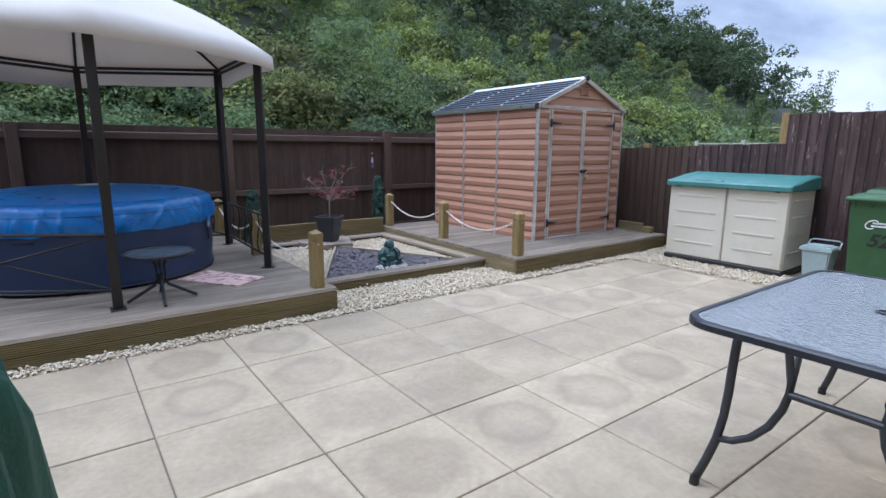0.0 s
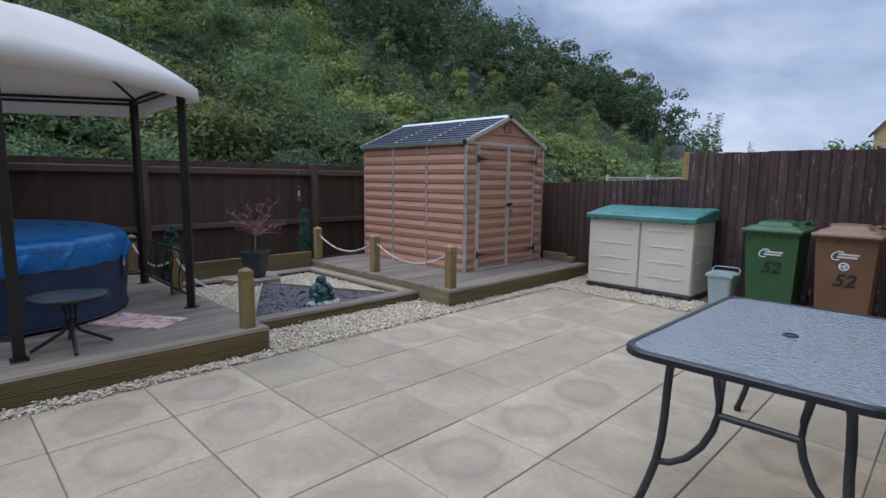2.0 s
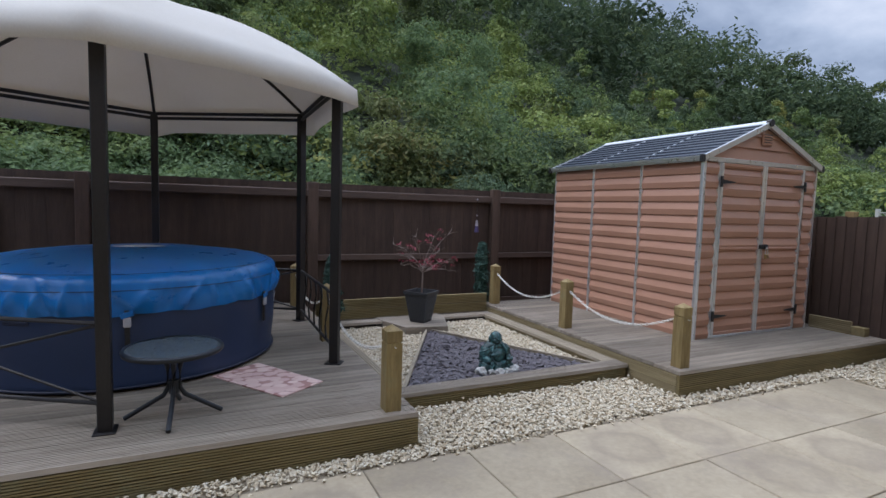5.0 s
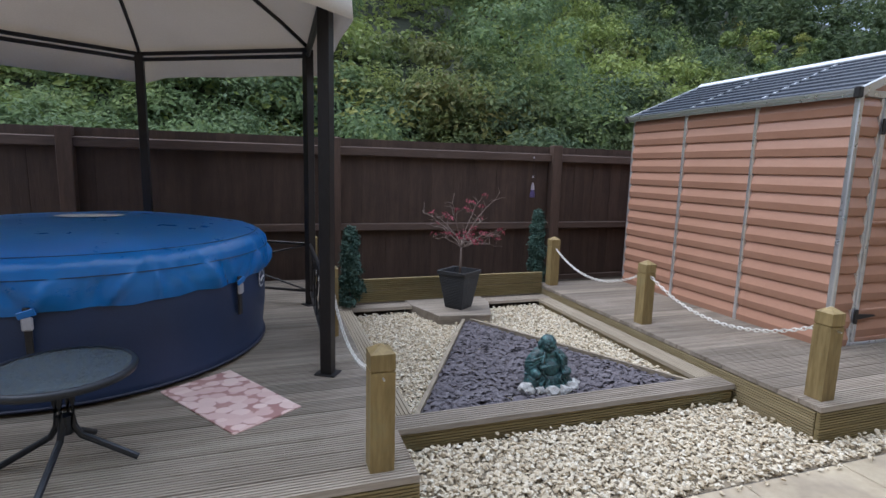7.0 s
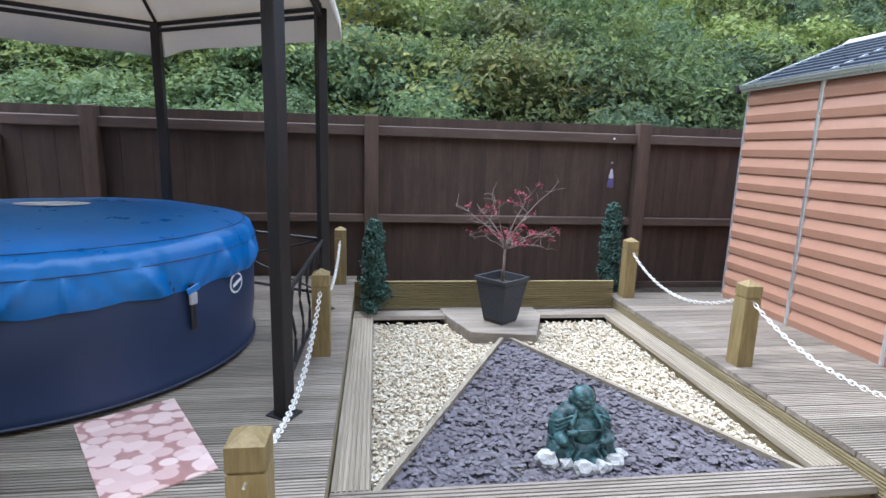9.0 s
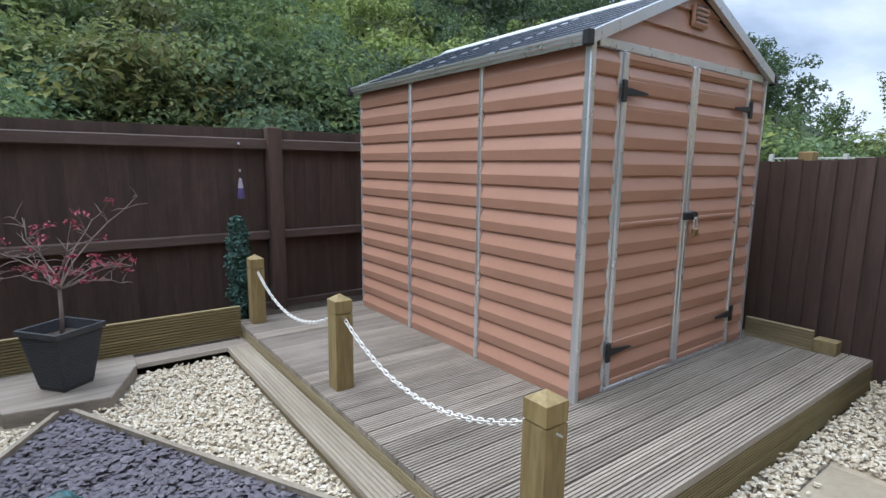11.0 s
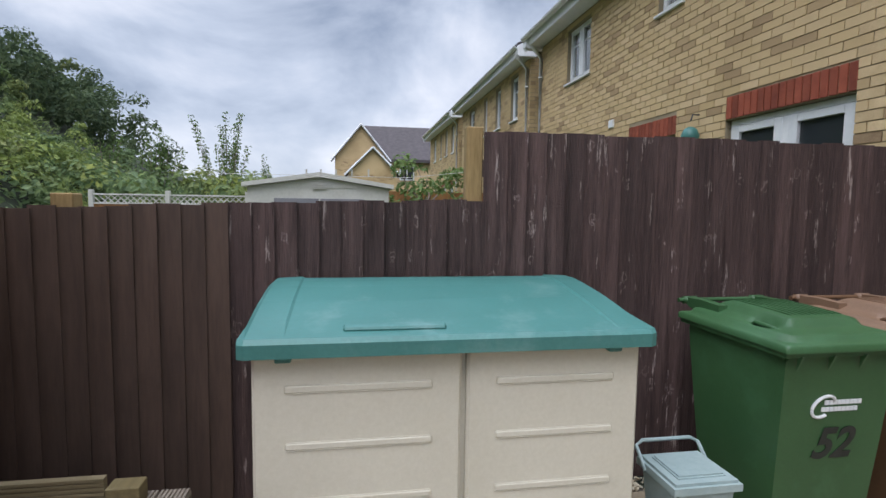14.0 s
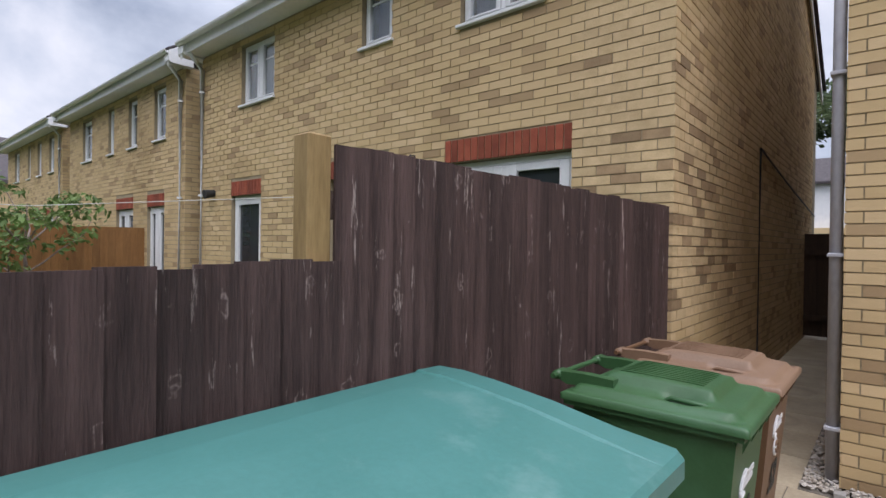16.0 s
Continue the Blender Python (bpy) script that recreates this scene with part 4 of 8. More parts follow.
# ---- fences ----
def fence_back():
    f = thing("fence_north", (2, BACK_Y, 0), "dark brown timber fence with posts and rails facing the garden", "fence", kind="structure")
    w = 0.125
    for x0, x1, top, y in ((-1.12, EAST_X, 1.605, BACK_Y), (-3.4, -1.12, 1.38, BACK_Y)):
        me = mesh_of("fence_board", box(0, w + 0.012, 0, 0.014, 0, top, bm=None), M["fence"])
        n = int((x1 - x0) / w)
        for i in range(n):
            piece("fence_board", me, f, (x0 + i * w, y + (0.02 if i % 2 else 0.024), 0.0))
    for i, (x, top) in enumerate(((-3.3, 1.38), (-1.06, 1.36), (-0.30, 1.61), (1.965, 1.61), (4.46, 1.62), (6.85, 1.62))):
        part("fence_post", box(x - 0.06, x + 0.06, BACK_Y - 0.085, BACK_Y + 0.018, 0, top, 0.006), M["fence_post"], f)
    for x0, x1, zs in ((-1.0, 6.93, ((1.435, 1.525), (0.675, 0.75))), (-3.24, -1.125, ((1.22, 1.31), (0.55, 0.62)))):
        for z0, z1 in zs:
            part("rail", box(x0, x1, BACK_Y - 0.045, BACK_Y + 0.016, z0, z1, 0.008), M["fence_rail"], f, "worn horizontal fence rail")
    part("gravel_board", box(-3.3, 6.94, BACK_Y - 0.02, BACK_Y + 0.016, 0.02, 0.115, 0.004), M["fence_rail"], f)


def fence_east():
    f = thing("fence_east", (EAST_X, 3, 0), "plum brown feather-edge timber fence with a stepped top", "fence", kind="structure")
    w = 0.098
    def feather(top, name):
        bm = bmesh.new()
        prof = [(0, 0.0), (w + 0.016, 0.012), (w + 0.016, 0.022), (0, 0.008)]
        vs = [[bm.verts.new((x, y, z)) for y, x in prof] for z in (0, top)]
        bm.faces.new(vs[0][::-1])
        bm.faces.new(vs[1])
        for i in range(4):
            bm.faces.new((vs[0][i], vs[0][(i + 1) % 4], vs[1][(i + 1) % 4], vs[1][i]))
        bmesh.ops.recalc_face_normals(bm, faces=bm.faces)
        return mesh_of("fence_board", bm, M[name])
    lo, hi, dark = feather(1.437, "fence_worn"), feather(1.765, "fence_worn"), feather(1.437, "fence")
    r = random.Random(5)
    y = -0.275
    while y < BACK_Y:
        me = hi if y < 2.55 else lo if y < 3.7 else dark
        piece("fence_board", me, f, (EAST_X + r.uniform(-0.002, 0.002), y, r.uniform(-0.006, 0.006) - 0.03 * max(y - 2.55, 0)))
        y += w
    for z in (0.35, 1.2):
        part("back_rail", box(EAST_X + 0.03, EAST_X + 0.075, -0.26, 7.45, z, z + 0.08), M["fence_rail"], f)
    part("back_rail", box(EAST_X + 0.03, EAST_X + 0.075, -0.26, 2.6, 1.55, 1.63), M["fence_rail"], f)
    part("step_post", box(EAST_X + 0.028, EAST_X + 0.10, 2.585, 2.665, 0, 1.785, 0.005), M["raw_post"], f, "raw pale timber post at the step")
    for y in (4.4, 6.3):
        part("back_post", box(EAST_X + 0.08, EAST_X + 0.17, y, y + 0.09, 0, 1.44, 0.005), M["raw_post"], f)


fence_back()
fence_east()
solo("fence_west", box(-3.44, -3.4, -0.6, BACK_Y, 0, 1.6), M["fence"], "plain dark brown boundary fence", "fence", kind="structure")
ft = thing("teal_fence", (-2.5, 8.3, 0), "pale teal painted fence of the next garden", "fence")
me = mesh_of("fence_board", box(0, 0.118, 0, 0.02, 0, 1.55), M["fence_teal"])
for i in range(24):
    piece("fence_board", me, ft, (-3.9 + i * 0.12, 8.0, 0.0))
part("rail", box(-3.9, -1.02, 7.965, 7.998, 1.3, 1.38, 0.004), M["fence_teal"], ft)


# ---- shed ----
def siding_profile(z0, z1, pitch=0.1285):
    pts = []
    z = z0
    while z < z1 - 0.01:
        t = min(z + pitch, z1)
        pts += [(0.015, z), (0.018, z + 0.004), (0.0255, min(z + 0.054, t)), (0.024, min(z + 0.06, t)), (0.003, t - 0.003)]
        z = t
    return pts


def siding(p, along, out, length, z0, z1):
    """A ribbed plastic panel: lapped boards in one moulding."""
    bm = bmesh.new()
    p, w, o = Vector(p), Vector(along), Vector(out)
    cols = []
    for d in (0, length):
        cols.append([bm.verts.new(p + w * d + o * a + Vector((0, 0, z))) for a, z in siding_profile(z0, z1)])
    for i in range(len(cols[0]) - 1):
        bm.faces.new((cols[0][i], cols[1][i], cols[1][i + 1], cols[0][i + 1]))
    back = [bm.verts.new(p + w * d - o * 0.012 + Vector((0, 0, z))) for d, z in ((0, z0), (length, z0), (length, z1), (0, z1))]
    bm.faces.new(back)
    bmesh.ops.recalc_face_normals(bm, faces=bm.faces)
    return bm


def shed():
    x0, x1, y0, y1, zb, zt = 4.885, 6.54, 4.56, 6.70, DECK_Z, 1.877
    apex = 2.245
    xm = (x0 + x1) / 2
    s = thing("garden_shed", (xm, (y0 + y1) / 2, DECK_Z), "tan ribbed plastic shed with grey metal trim on decking", "shed")
    part("base_frame", box(x0 + 0.01, x1 - 0.01, y0 + 0.01, y1 - 0.01, zb, zb + 0.03), M["shed"], s, "tan base skirt")
    ys = [y0 - 0.014, 5.27, 5.985, y1 - 0.01]
    for a, b in zip(ys, ys[1:]):
        part("side_panel", siding((x0, b - 0.012, 0), (0, -1, 0), (-1, 0, 0), b - a - 0.024, zb - 0.006, zt), M["shed"], s)
        part("side_panel", siding((x1, a + 0.012, 0), (0, 1, 0), (1, 0, 0), b - a - 0.024, zb - 0.006, zt), M["shed"], s)
    for y in ys[1:3]:
        for x, d in ((x0, -1), (x1, 1)):
            part("mullion", box(min(x, x + d * 0.031), max(x, x + d * 0.031), y - 0.015, y + 0.015, zb, zt, 0.006), M["alu"], s, "grey metal cover strip")
    for x, d in ((x0, -1), (x1, 1)):
        part("corner_post", prism([(x + d * 0.029, y0 - 0.02), (x + d * 0.026, y0 - 0.026), (x + d * 0.02, y0 - 0.029), (x - d * 0.001, y0 - 0.029), (x - d * 0.001, y0 + 0.006), (x + d * 0.029, y0 + 0.006)], zb, zt + 0.01), M["alu"], s, "bright metal corner post")
        part("corner_post", box(x - 0.012, x + 0.012, y1 - 0.02, y1 + 0.012, zb, zt + 0.01, 0.004), M["alu"], s, "grey metal corner post")
    part("back_panel", siding((x1, y1, 0), (-1, 0, 0), (0, 1, 0), x1 - x0, zb, zt), M["shed"], s)
    # front: fixed strips, door pair, gable
    dl, dm, dr = 5.085, 5.72, 6.355
    for a, b in ((x0 - 0.002, dl - 0.018), (dr + 0.018, x1 + 0.002)):
        part("front_panel", siding((a, y0, 0), (1, 0, 0), (0, -1, 0), b - a, zb - 0.006, zt - 0.03), M["shed"], s)
    part("head_bar", box(x0 + 0.03, x1 - 0.03, y0 - 0.026, y0 + 0.012, zt - 0.03, zt + 0.012, 0.004), M["alu"], s, "grey metal bar over the doors")
    part("threshold", box(dl, dr, y0 - 0.03, y0 + 0.012, zb, zb + 0.022, 0.003), M["alu"], s, "grey metal threshold")
    for x in (dl, dr):
        part("door_jamb", box(x - 0.02, x + 0.006, y0 - 0.022, y0 + 0.012, zb, zt - 0.032, 0.003), M["alu"], s, "grey metal jamb")
    for a, b, hx in ((dl + 0.008, dm - 0.002, 0), (dm + 0.002, dr - 0.008, 1)):
        z0, z1 = zb + 0.024, zt - 0.034
        d = part("door", siding((a + 0.03, y0 - 0.002, 0), (1, 0, 0), (0, -1, 0), b - a - 0.06, z0 + 0.03, z1 - 0.03), M["shed"], s, "tan ribbed door leaf, shut")
        for q in ((a, a + 0.03, z0, z1), (b - 0.03, b, z0, z1)):
            part("door_stile", box(q[0], q[1], y0 - 0.034, y0 + 0.004, q[2], q[3], 0.004), M["alu"], d, "grey metal stile")
        for q in ((z0, z0 + 0.03), (z1 - 0.03, z1)):
            part("door_rail", box(a + 0.03, b - 0.03, y0 - 0.028, y0 + 0.002, q[0], q[1], 0.004), M["shed"], d)
        for z in (z0 + 0.22, z0 + 0.82, z1 - 0.24, z1 - 0.11):
            part("door_moulding", box(a + 0.045, b - 0.045, y0 - 0.0285, y0 - 0.018, z - 0.008, z + 0.012, 0.004), M["shed"], d)
        for z in (0.41, 1.67):
            px = a - 0.004 if hx == 0 else b + 0.004
            sg = 1 if hx == 0 else -1
            h = part("hinge", box(min(px - sg * 0.016, px + sg * 0.016), max(px - sg * 0.016, px + sg * 0.016), y0 - 0.046, y0 - 0.034, z - 0.05, z + 0.05, 0.003), M["black"], d, "black strap hinge")
            part("hinge_strap", extrude_profile([(0, -0.02), (0.17, -0.006), (0.17, 0.003), (0, 0.018)], (px + sg * 0.016, y0 - 0.034, z), (sg, 0, 0), (0, 0, 1), (0, -1, 0), 0.009), M["black"], d, "black tapered strap")
    part("latch_plate", box(dm - 0.035, dm + 0.075, y0 - 0.05, y0 - 0.034, 1.04, 1.085, 0.006), M["black"], s, "black hasp")
    part("latch_knob", rod((dm + 0.055, y0 - 0.034, 1.063), (dm + 0.055, y0 - 0.062, 1.063), 0.024, seg=14), M["black"], s)
    # gable in two lapped boards, cut by the roof line
    g = bmesh.new()
    z = zt + 0.012
    rise = (apex - 0.03 - z) / (x1 - xm)
    steps = [z, z + 0.115, z + 0.23, apex - 0.035]
    for i, (a, b) in enumerate(zip(steps, steps[1:])):
        def half(zz):
            return max((apex - 0.035 - zz) / rise, 0.004)
        pts = [(xm - half(a), 0.02, a), (xm + half(a), 0.02, a), (xm + half(b), 0.004, b), (xm - half(b), 0.004, b)]
        lo = [g.verts.new((px, y0 - o, pz)) for px, o, pz in pts]
        hi = [g.verts.new((px, y0 + 0.012, pz)) for px, o, pz in pts]
        g.faces.new(lo)
        g.faces.new(hi[::-1])
        for k in range(4):
            g.faces.new((lo[k], hi[k], hi[(k + 1) % 4], lo[(k + 1) % 4]))
    bmesh.ops.recalc_face_normals(g, faces=g.faces)
    part("gable", g, M["shed"], s, "tan lapped gable")
    vent = part("gable_vent", box(xm - 0.075, xm + 0.075, y0 - 0.036, y0 - 0.016, 2.04, 2.15, 0.008), M["shed"], s, "tan louvred vent")
    for i in range(4):
        part("louvre", box(xm - 0.058, xm + 0.058, y0 - 0.041, y0 - 0.034, 2.055 + i * 0.024, 2.065 + i * 0.024), M["black"] if i % 2 == 9 else M["shed"], vent)
        # solid black strip paints the shade between louvres; the plate has no opening
        part("louvre_gap", box(xm - 0.058, xm + 0.058, y0 - 0.0375, y0 - 0.034, 2.066 + i * 0.024, 2.075 + i * 0.024), M["black"], vent)
    bg = bmesh.new()
    vs = [bg.verts.new((xx, yy, zz)) for yy in (y1 - 0.01, y1 + 0.01) for xx, zz in ((x0, zt), (x1, zt), (xm, apex - 0.03))]
    bg.faces.new(vs[:3]), bg.faces.new(vs[3:][::-1])
    for k in range(3):
        bg.faces.new((vs[k], vs[k + 3], vs[(k + 1) % 3 + 3], vs[(k + 1) % 3]))
    part("gable", bg, M["shed"], s, "tan rear gable")
    # roof: dark sheets in ribs, metal edges
    ya, yb = y0 - 0.055, y1 + 0.05
    ex, ez = 0.05, 1.876
    for sg in (-1, 1):
        a, b = Vector((xm, 0, apex)), Vector((xm + sg * (x1 - xm + ex), 0, ez))
        d = (b - a).normalized()
        nrm = Vector((-d.z * sg, 0, d.x * sg))
        nrm = nrm if nrm.z > 0 else -nrm
        ln = (b - a).length
        bays = [ya + 0.02, y0 + 0.71, y0 + 1.425, yb - 0.02]
        top = []
        for i in range(9):
            f = ln * (i + 0.35) / 9
            top += [(f, 0.004), (f + 0.008, 0.016), (f + 0.026, 0.016), (f + 0.034, 0.004)]
        sheet = [(0, -0.008), (ln, -0.008), (ln, 0.004)] + top[::-1] + [(0, 0.004)]
        for u0, u1 in zip(bays, bays[1:]):
            part("roof_sheet", extrude_profile(sheet, a + Vector((0, u0 + 0.004, 0)), d, nrm, (0, 1, 0), u1 - u0 - 0.008), M["roof_panel"], s, "smoky ribbed roof sheet")
        for j, yy in enumerate(bays[1:3]):
            for q in range(8):
                f0 = (q + 0.86) / 9
                part("roof_clip", extrude_profile([(-0.014, 0.003), (0.014, 0.003), (0.014, 0.017), (-0.014, 0.017)], a + d * ln * f0 + Vector((0, yy, 0)), (0, 1, 0), nrm, d, ln * 0.045), M["alu"], s, "short bright clip strip")
        for yy in (ya, yb - 0.03):
            part("verge_trim", extrude_profile([(0, -0.03), (0.03, -0.03), (0.03, 0.02), (0, 0.02)], a + Vector((0, yy, 0)), (0, 1, 0), nrm, d, ln + 0.01), M["alu"], s, "grey metal verge trim")
        part("eaves_gutter", extrude_profile([(0, -0.034), (0.014, -0.034), (0.014, -0.02), (0.028, -0.014), (0.028, 0.0), (0.036, 0.004), (0.036, 0.014), (0, 0.01)], b + Vector((0, ya, 0)), (sg, 0, 0), (0, 0, 1), (0, 1, 0), yb - ya), M["alu"], s, "grey metal eaves gutter")
        for yy in (ya - 0.004, yb - 0.03):
            part("gutter_cap", box(min(b.x, b.x + sg * 0.042), max(b.x, b.x + sg * 0.042), yy, yy + 0.04, b.z - 0.045, b.z + 0.024, 0.006), M["black"], s, "black corner cap")
    part("ridge_cap", extrude_profile([(-0.045, -0.008), (0, 0.022), (0.045, -0.008), (0.045, 0.004), (0, 0.036), (-0.045, 0.004)], (xm, ya, apex), (1, 0, 0), (0, 0, 1), (0, 1, 0), yb - ya), M["alu"], s, "grey metal ridge cap")
    part("ridge_end", rod((xm, ya - 0.012, apex + 0.01), (xm, ya + 0.03, apex + 0.01), 0.035, seg=12), M["black"], s, "black ridge end cap")
    pl = thing("padlock", (dm + 0.055, y0 - 0.06, 0.94), "small brass padlock hanging from the shed hasp", "padlock")
    part("padlock_body", box(dm + 0.03, dm + 0.08, y0 - 0.074, y0 - 0.052, 0.945, 0.993, 0.005), M["brass"], pl)
    pts = [(dm + 0.055 + 0.017 * math.cos(a), y0 - 0.063, 1.02 + 0.034 * math.sin(a)) for a in np.linspace(0, math.pi, 10)]
    part("shackle", tube([(dm + 0.072, y0 - 0.063, 0.99)] + pts + [(dm + 0.038, y0 - 0.063, 0.99)], 0.0042, 6), M["alu"], pl)


shed()
oc = thing("decking_offcut", (6.62, 4.3, DECK_Z), "grooved decking offcut lying by the fence", "offcut")
part("board_end", extrude_profile(grooved(0.115, 0.03, 6), (6.70, 4.16, DECK_Z + 0.012), (0, 0, 1), (-1, 0, 0), (0, 1, 0), 0.40), M["treated_y"], oc)
part("block_end", box(6.66, 6.75, 4.03, 4.155, DECK_Z, DECK_Z + 0.085, 0.004), M["treated"], oc)
part("board_end", box(6.66, 6.75, 4.16, 4.55, DECK_Z, DECK_Z + 0.012), M["treated_y"], oc)


# ---- patio ----
def patio():
    f = thing("patio", (3, 1.5, 0), "buff concrete flag patio with worn round marks", "patio", kind="structure")
    xs = [0.28 + 0.598 * k for k in range(-6, 12)]
    ys = [3.728 - 0.589 * k for k in range(8)]
    part("sand_bed", box(-3.4, 6.85, -0.41, 3.735, -0.06, -0.008), M["slab_joint"], f, "dark sand joints")
    part("sand_bed", box(6.0, 6.95, -9, -0.42, -0.06, -0.008), M["slab_joint"], f, "dark sand joints")
    cache = {}
    r = random.Random(3)

    def flag(w, h):
        key = (round(w, 3), round(h, 3))
        if key not in cache:
            bm = box(-w / 2, w / 2, -h / 2, h / 2, -0.045, 0.0)
            top = [e for e in bm.edges if all(v.co.z > -0.001 for v in e.verts)]
            bmesh.ops.bevel(bm, geom=top, offset=0.004, segments=1, affect="EDGES")
            cache[key] = mesh_of("flag", bm, M["slab"])
        return cache[key]
    for a, b in zip(xs, xs[1:]):
        for d, c in zip(ys, ys[1:]):
            x1 = b
            if a > 5.68 and c > 1.9:
                continue
            if x1 > 6.83:
                x1 = 6.82
            if x1 - a < 0.1:
                continue
            g = 0.0028
            piece("flag", flag(x1 - a - 2 * g, d - c - 2 * g), f, ((a + x1) / 2, (c + d) / 2, r.uniform(-0.002, 0.002)))
    for i in range(12):
        y = -0.41 - 0.6 * i
        piece("flag", flag(0.72, 0.59), f, (6.57, y - 0.295, -0.004))


patio()


# ---- gazebo ----
def gazebo():
    cx, cy, R = 0.325, 5.725, 1.51
    g = thing("gazebo", (cx, cy, DECK_Z), "six-sided gazebo with dark metal posts and a cream fabric canopy", "gazebo")
    ang = [radians(-31.0 + 60 * k) for k in range(6)]
    P = [(cx + R * math.cos(a), cy + R * math.sin(a)) for a in ang]
    for (x, y), a in zip(P, ang):
        bm = box(-0.032, 0.032, -0.032, 0.032, 0.006, 2.08, 0.004)
        bm.transform(pose(x, y, DECK_Z, 0, 0, math.degrees(a)) @ Matrix.Diagonal((1, 1, 0.962, 1)))
        post = part("post", bm, M["black_steel"], g)
        bm = box(-0.06, 0.06, -0.05, 0.05, 0, 0.008, 0.002)
        bm.transform(pose(x, y, DECK_Z, 0, 0, math.degrees(a)))
        part("base_plate", bm, M["black_steel"], post)
    for k in range(6):
        (x0, y0), (x1, y1) = P[k], P[(k + 1) % 6]
        for z in (2.155, 2.2):
            part("ring_beam", rod((x0, y0, z), (x1, y1, z), 0.016, seg=8), M["black_steel"], g)
        pts = []
        for s in np.linspace(0, 1, 8):
            rr = R * (1 - s)
            pts.append((cx + rr * math.cos(ang[k]), cy + rr * math.sin(ang[k]), 2.75 - 0.625 * ((1 - s) * R / (R + 0.14)) ** 1.85))
        part("rafter", tube(pts, 0.014, 6), M["black_steel"], g)
    # canopy: six curved gores and a hem
    bm = bmesh.new()
    RE, n, m = R + 0.14, 10, 8
    def z_at(s):
        return 2.78 - 0.625 * s ** 1.85
    rows = []
    for i in range(n + 1):
        s = i / n
        row = []
        for k in range(6):
            a0, a1 = ang[k], ang[(k + 1) % 6] + (2 * math.pi if k == 5 else 0)
            p0 = Vector((math.cos(a0), math.sin(a0))) * RE * s
            p1 = Vector((math.cos(a1), math.sin(a1))) * RE * s
            for j in range(m):
                u = j / m
                q = p0.lerp(p1, u)
                sag = 4 * u * (1 - u)
                row.append(bm.verts.new((cx + q.x, cy + q.y, z_at(s) - 0.035 * sag * s * (1 - s) * 2 + 0.03 * sag * s ** 4)))
        rows.append(row)
    hem = []
    for i, v in enumerate(rows[-1]):
        d = Vector((v.co.x - cx, v.co.y - cy)).normalized()
        u = (i % m) / m
        hem.append(bm.verts.new((v.co.x + d.x * 0.01, v.co.y + d.y * 0.01, v.co.z - (0.115, 0.125, 0.165, 0.165, 0.11, 0.115)[i // m] - 0.004 * math.sin(i * 1.7) - (0.03 * 4 * u * (1 - u) if i // m in (1, 2, 3) else 0))))
    rows.append(hem)
    for a, b in zip(rows[1:], rows[2:]):
        for j in range(len(a)):
            bm.faces.new((a[j], b[j], b[(j + 1) % len(b)], a[(j + 1) % len(a)]))
    top = bm.verts.new((cx, cy, 2.785))
    for j in range(6 * m):
        bm.faces.new((rows[1][j], rows[1][(j + 1) % (6 * m)], top))
    for v in rows[0]:
        bm.verts.remove(v)
    bmesh.ops.recalc_face_normals(bm, faces=bm.faces)
    can = part("canopy", bm, M["canopy"], g, "cream fabric canopy", smooth=True)
    sol = can.modifiers.new("cloth", "SOLIDIFY")
    sol.thickness = 0.004
    part("finial", lathe([(0.0, 0.0), (0.035, 0.0), (0.04, 0.015), (0.03, 0.035), (0.0, 0.045)], (cx, cy, 2.785), 14), M["black_steel"], g, smooth=True)
    # low railings on the sides towards the bed
    def rail(k):
        a, b = Vector((*P[k], 0)), Vector((*P[(k + 1) % 6], 0))
        d = (b - a).normalized()
        p, q = a + d * 0.035, b - d * 0.035
        for z in (0.70, 0.31):
            part("railing_bar", rod((p.x, p.y, z), (q.x, q.y, z), 0.012, seg=8), M["black_steel"], g)
        for i in range(1, 6):
            f = i / 6
            c = p.lerp(q, f)
            pts = [c + d * (0.05 * math.sin(2 * math.pi * s)) + Vector((0, 0, 0.31 + 0.39 * s)) for s in np.linspace(0, 1, 9)]
            part("railing_scroll", tube(pts, 0.008, 6), M["black_steel"], g)
    rail(0)
    def cross(k, lo=0.31, hi=0.70):
        a, b = Vector((*P[k], 0)), Vector((*P[(k + 1) % 6], 0))
        for z0, z1 in ((lo, hi), (hi, lo)):
            part("railing_brace", rod((a.x, a.y, z0), (b.x, b.y, z1), 0.008, seg=6), M["black_steel"], g)
        part("railing_bar", rod((a.x, a.y, hi), (b.x, b.y, hi), 0.011, seg=8), M["black_steel"], g)
        part("railing_bar", rod((a.x, a.y, lo), (b.x, b.y, lo), 0.011, seg=8), M["black_steel"], g)
    cross(1)
    cross(4, 0.34, 0.74)


gazebo()


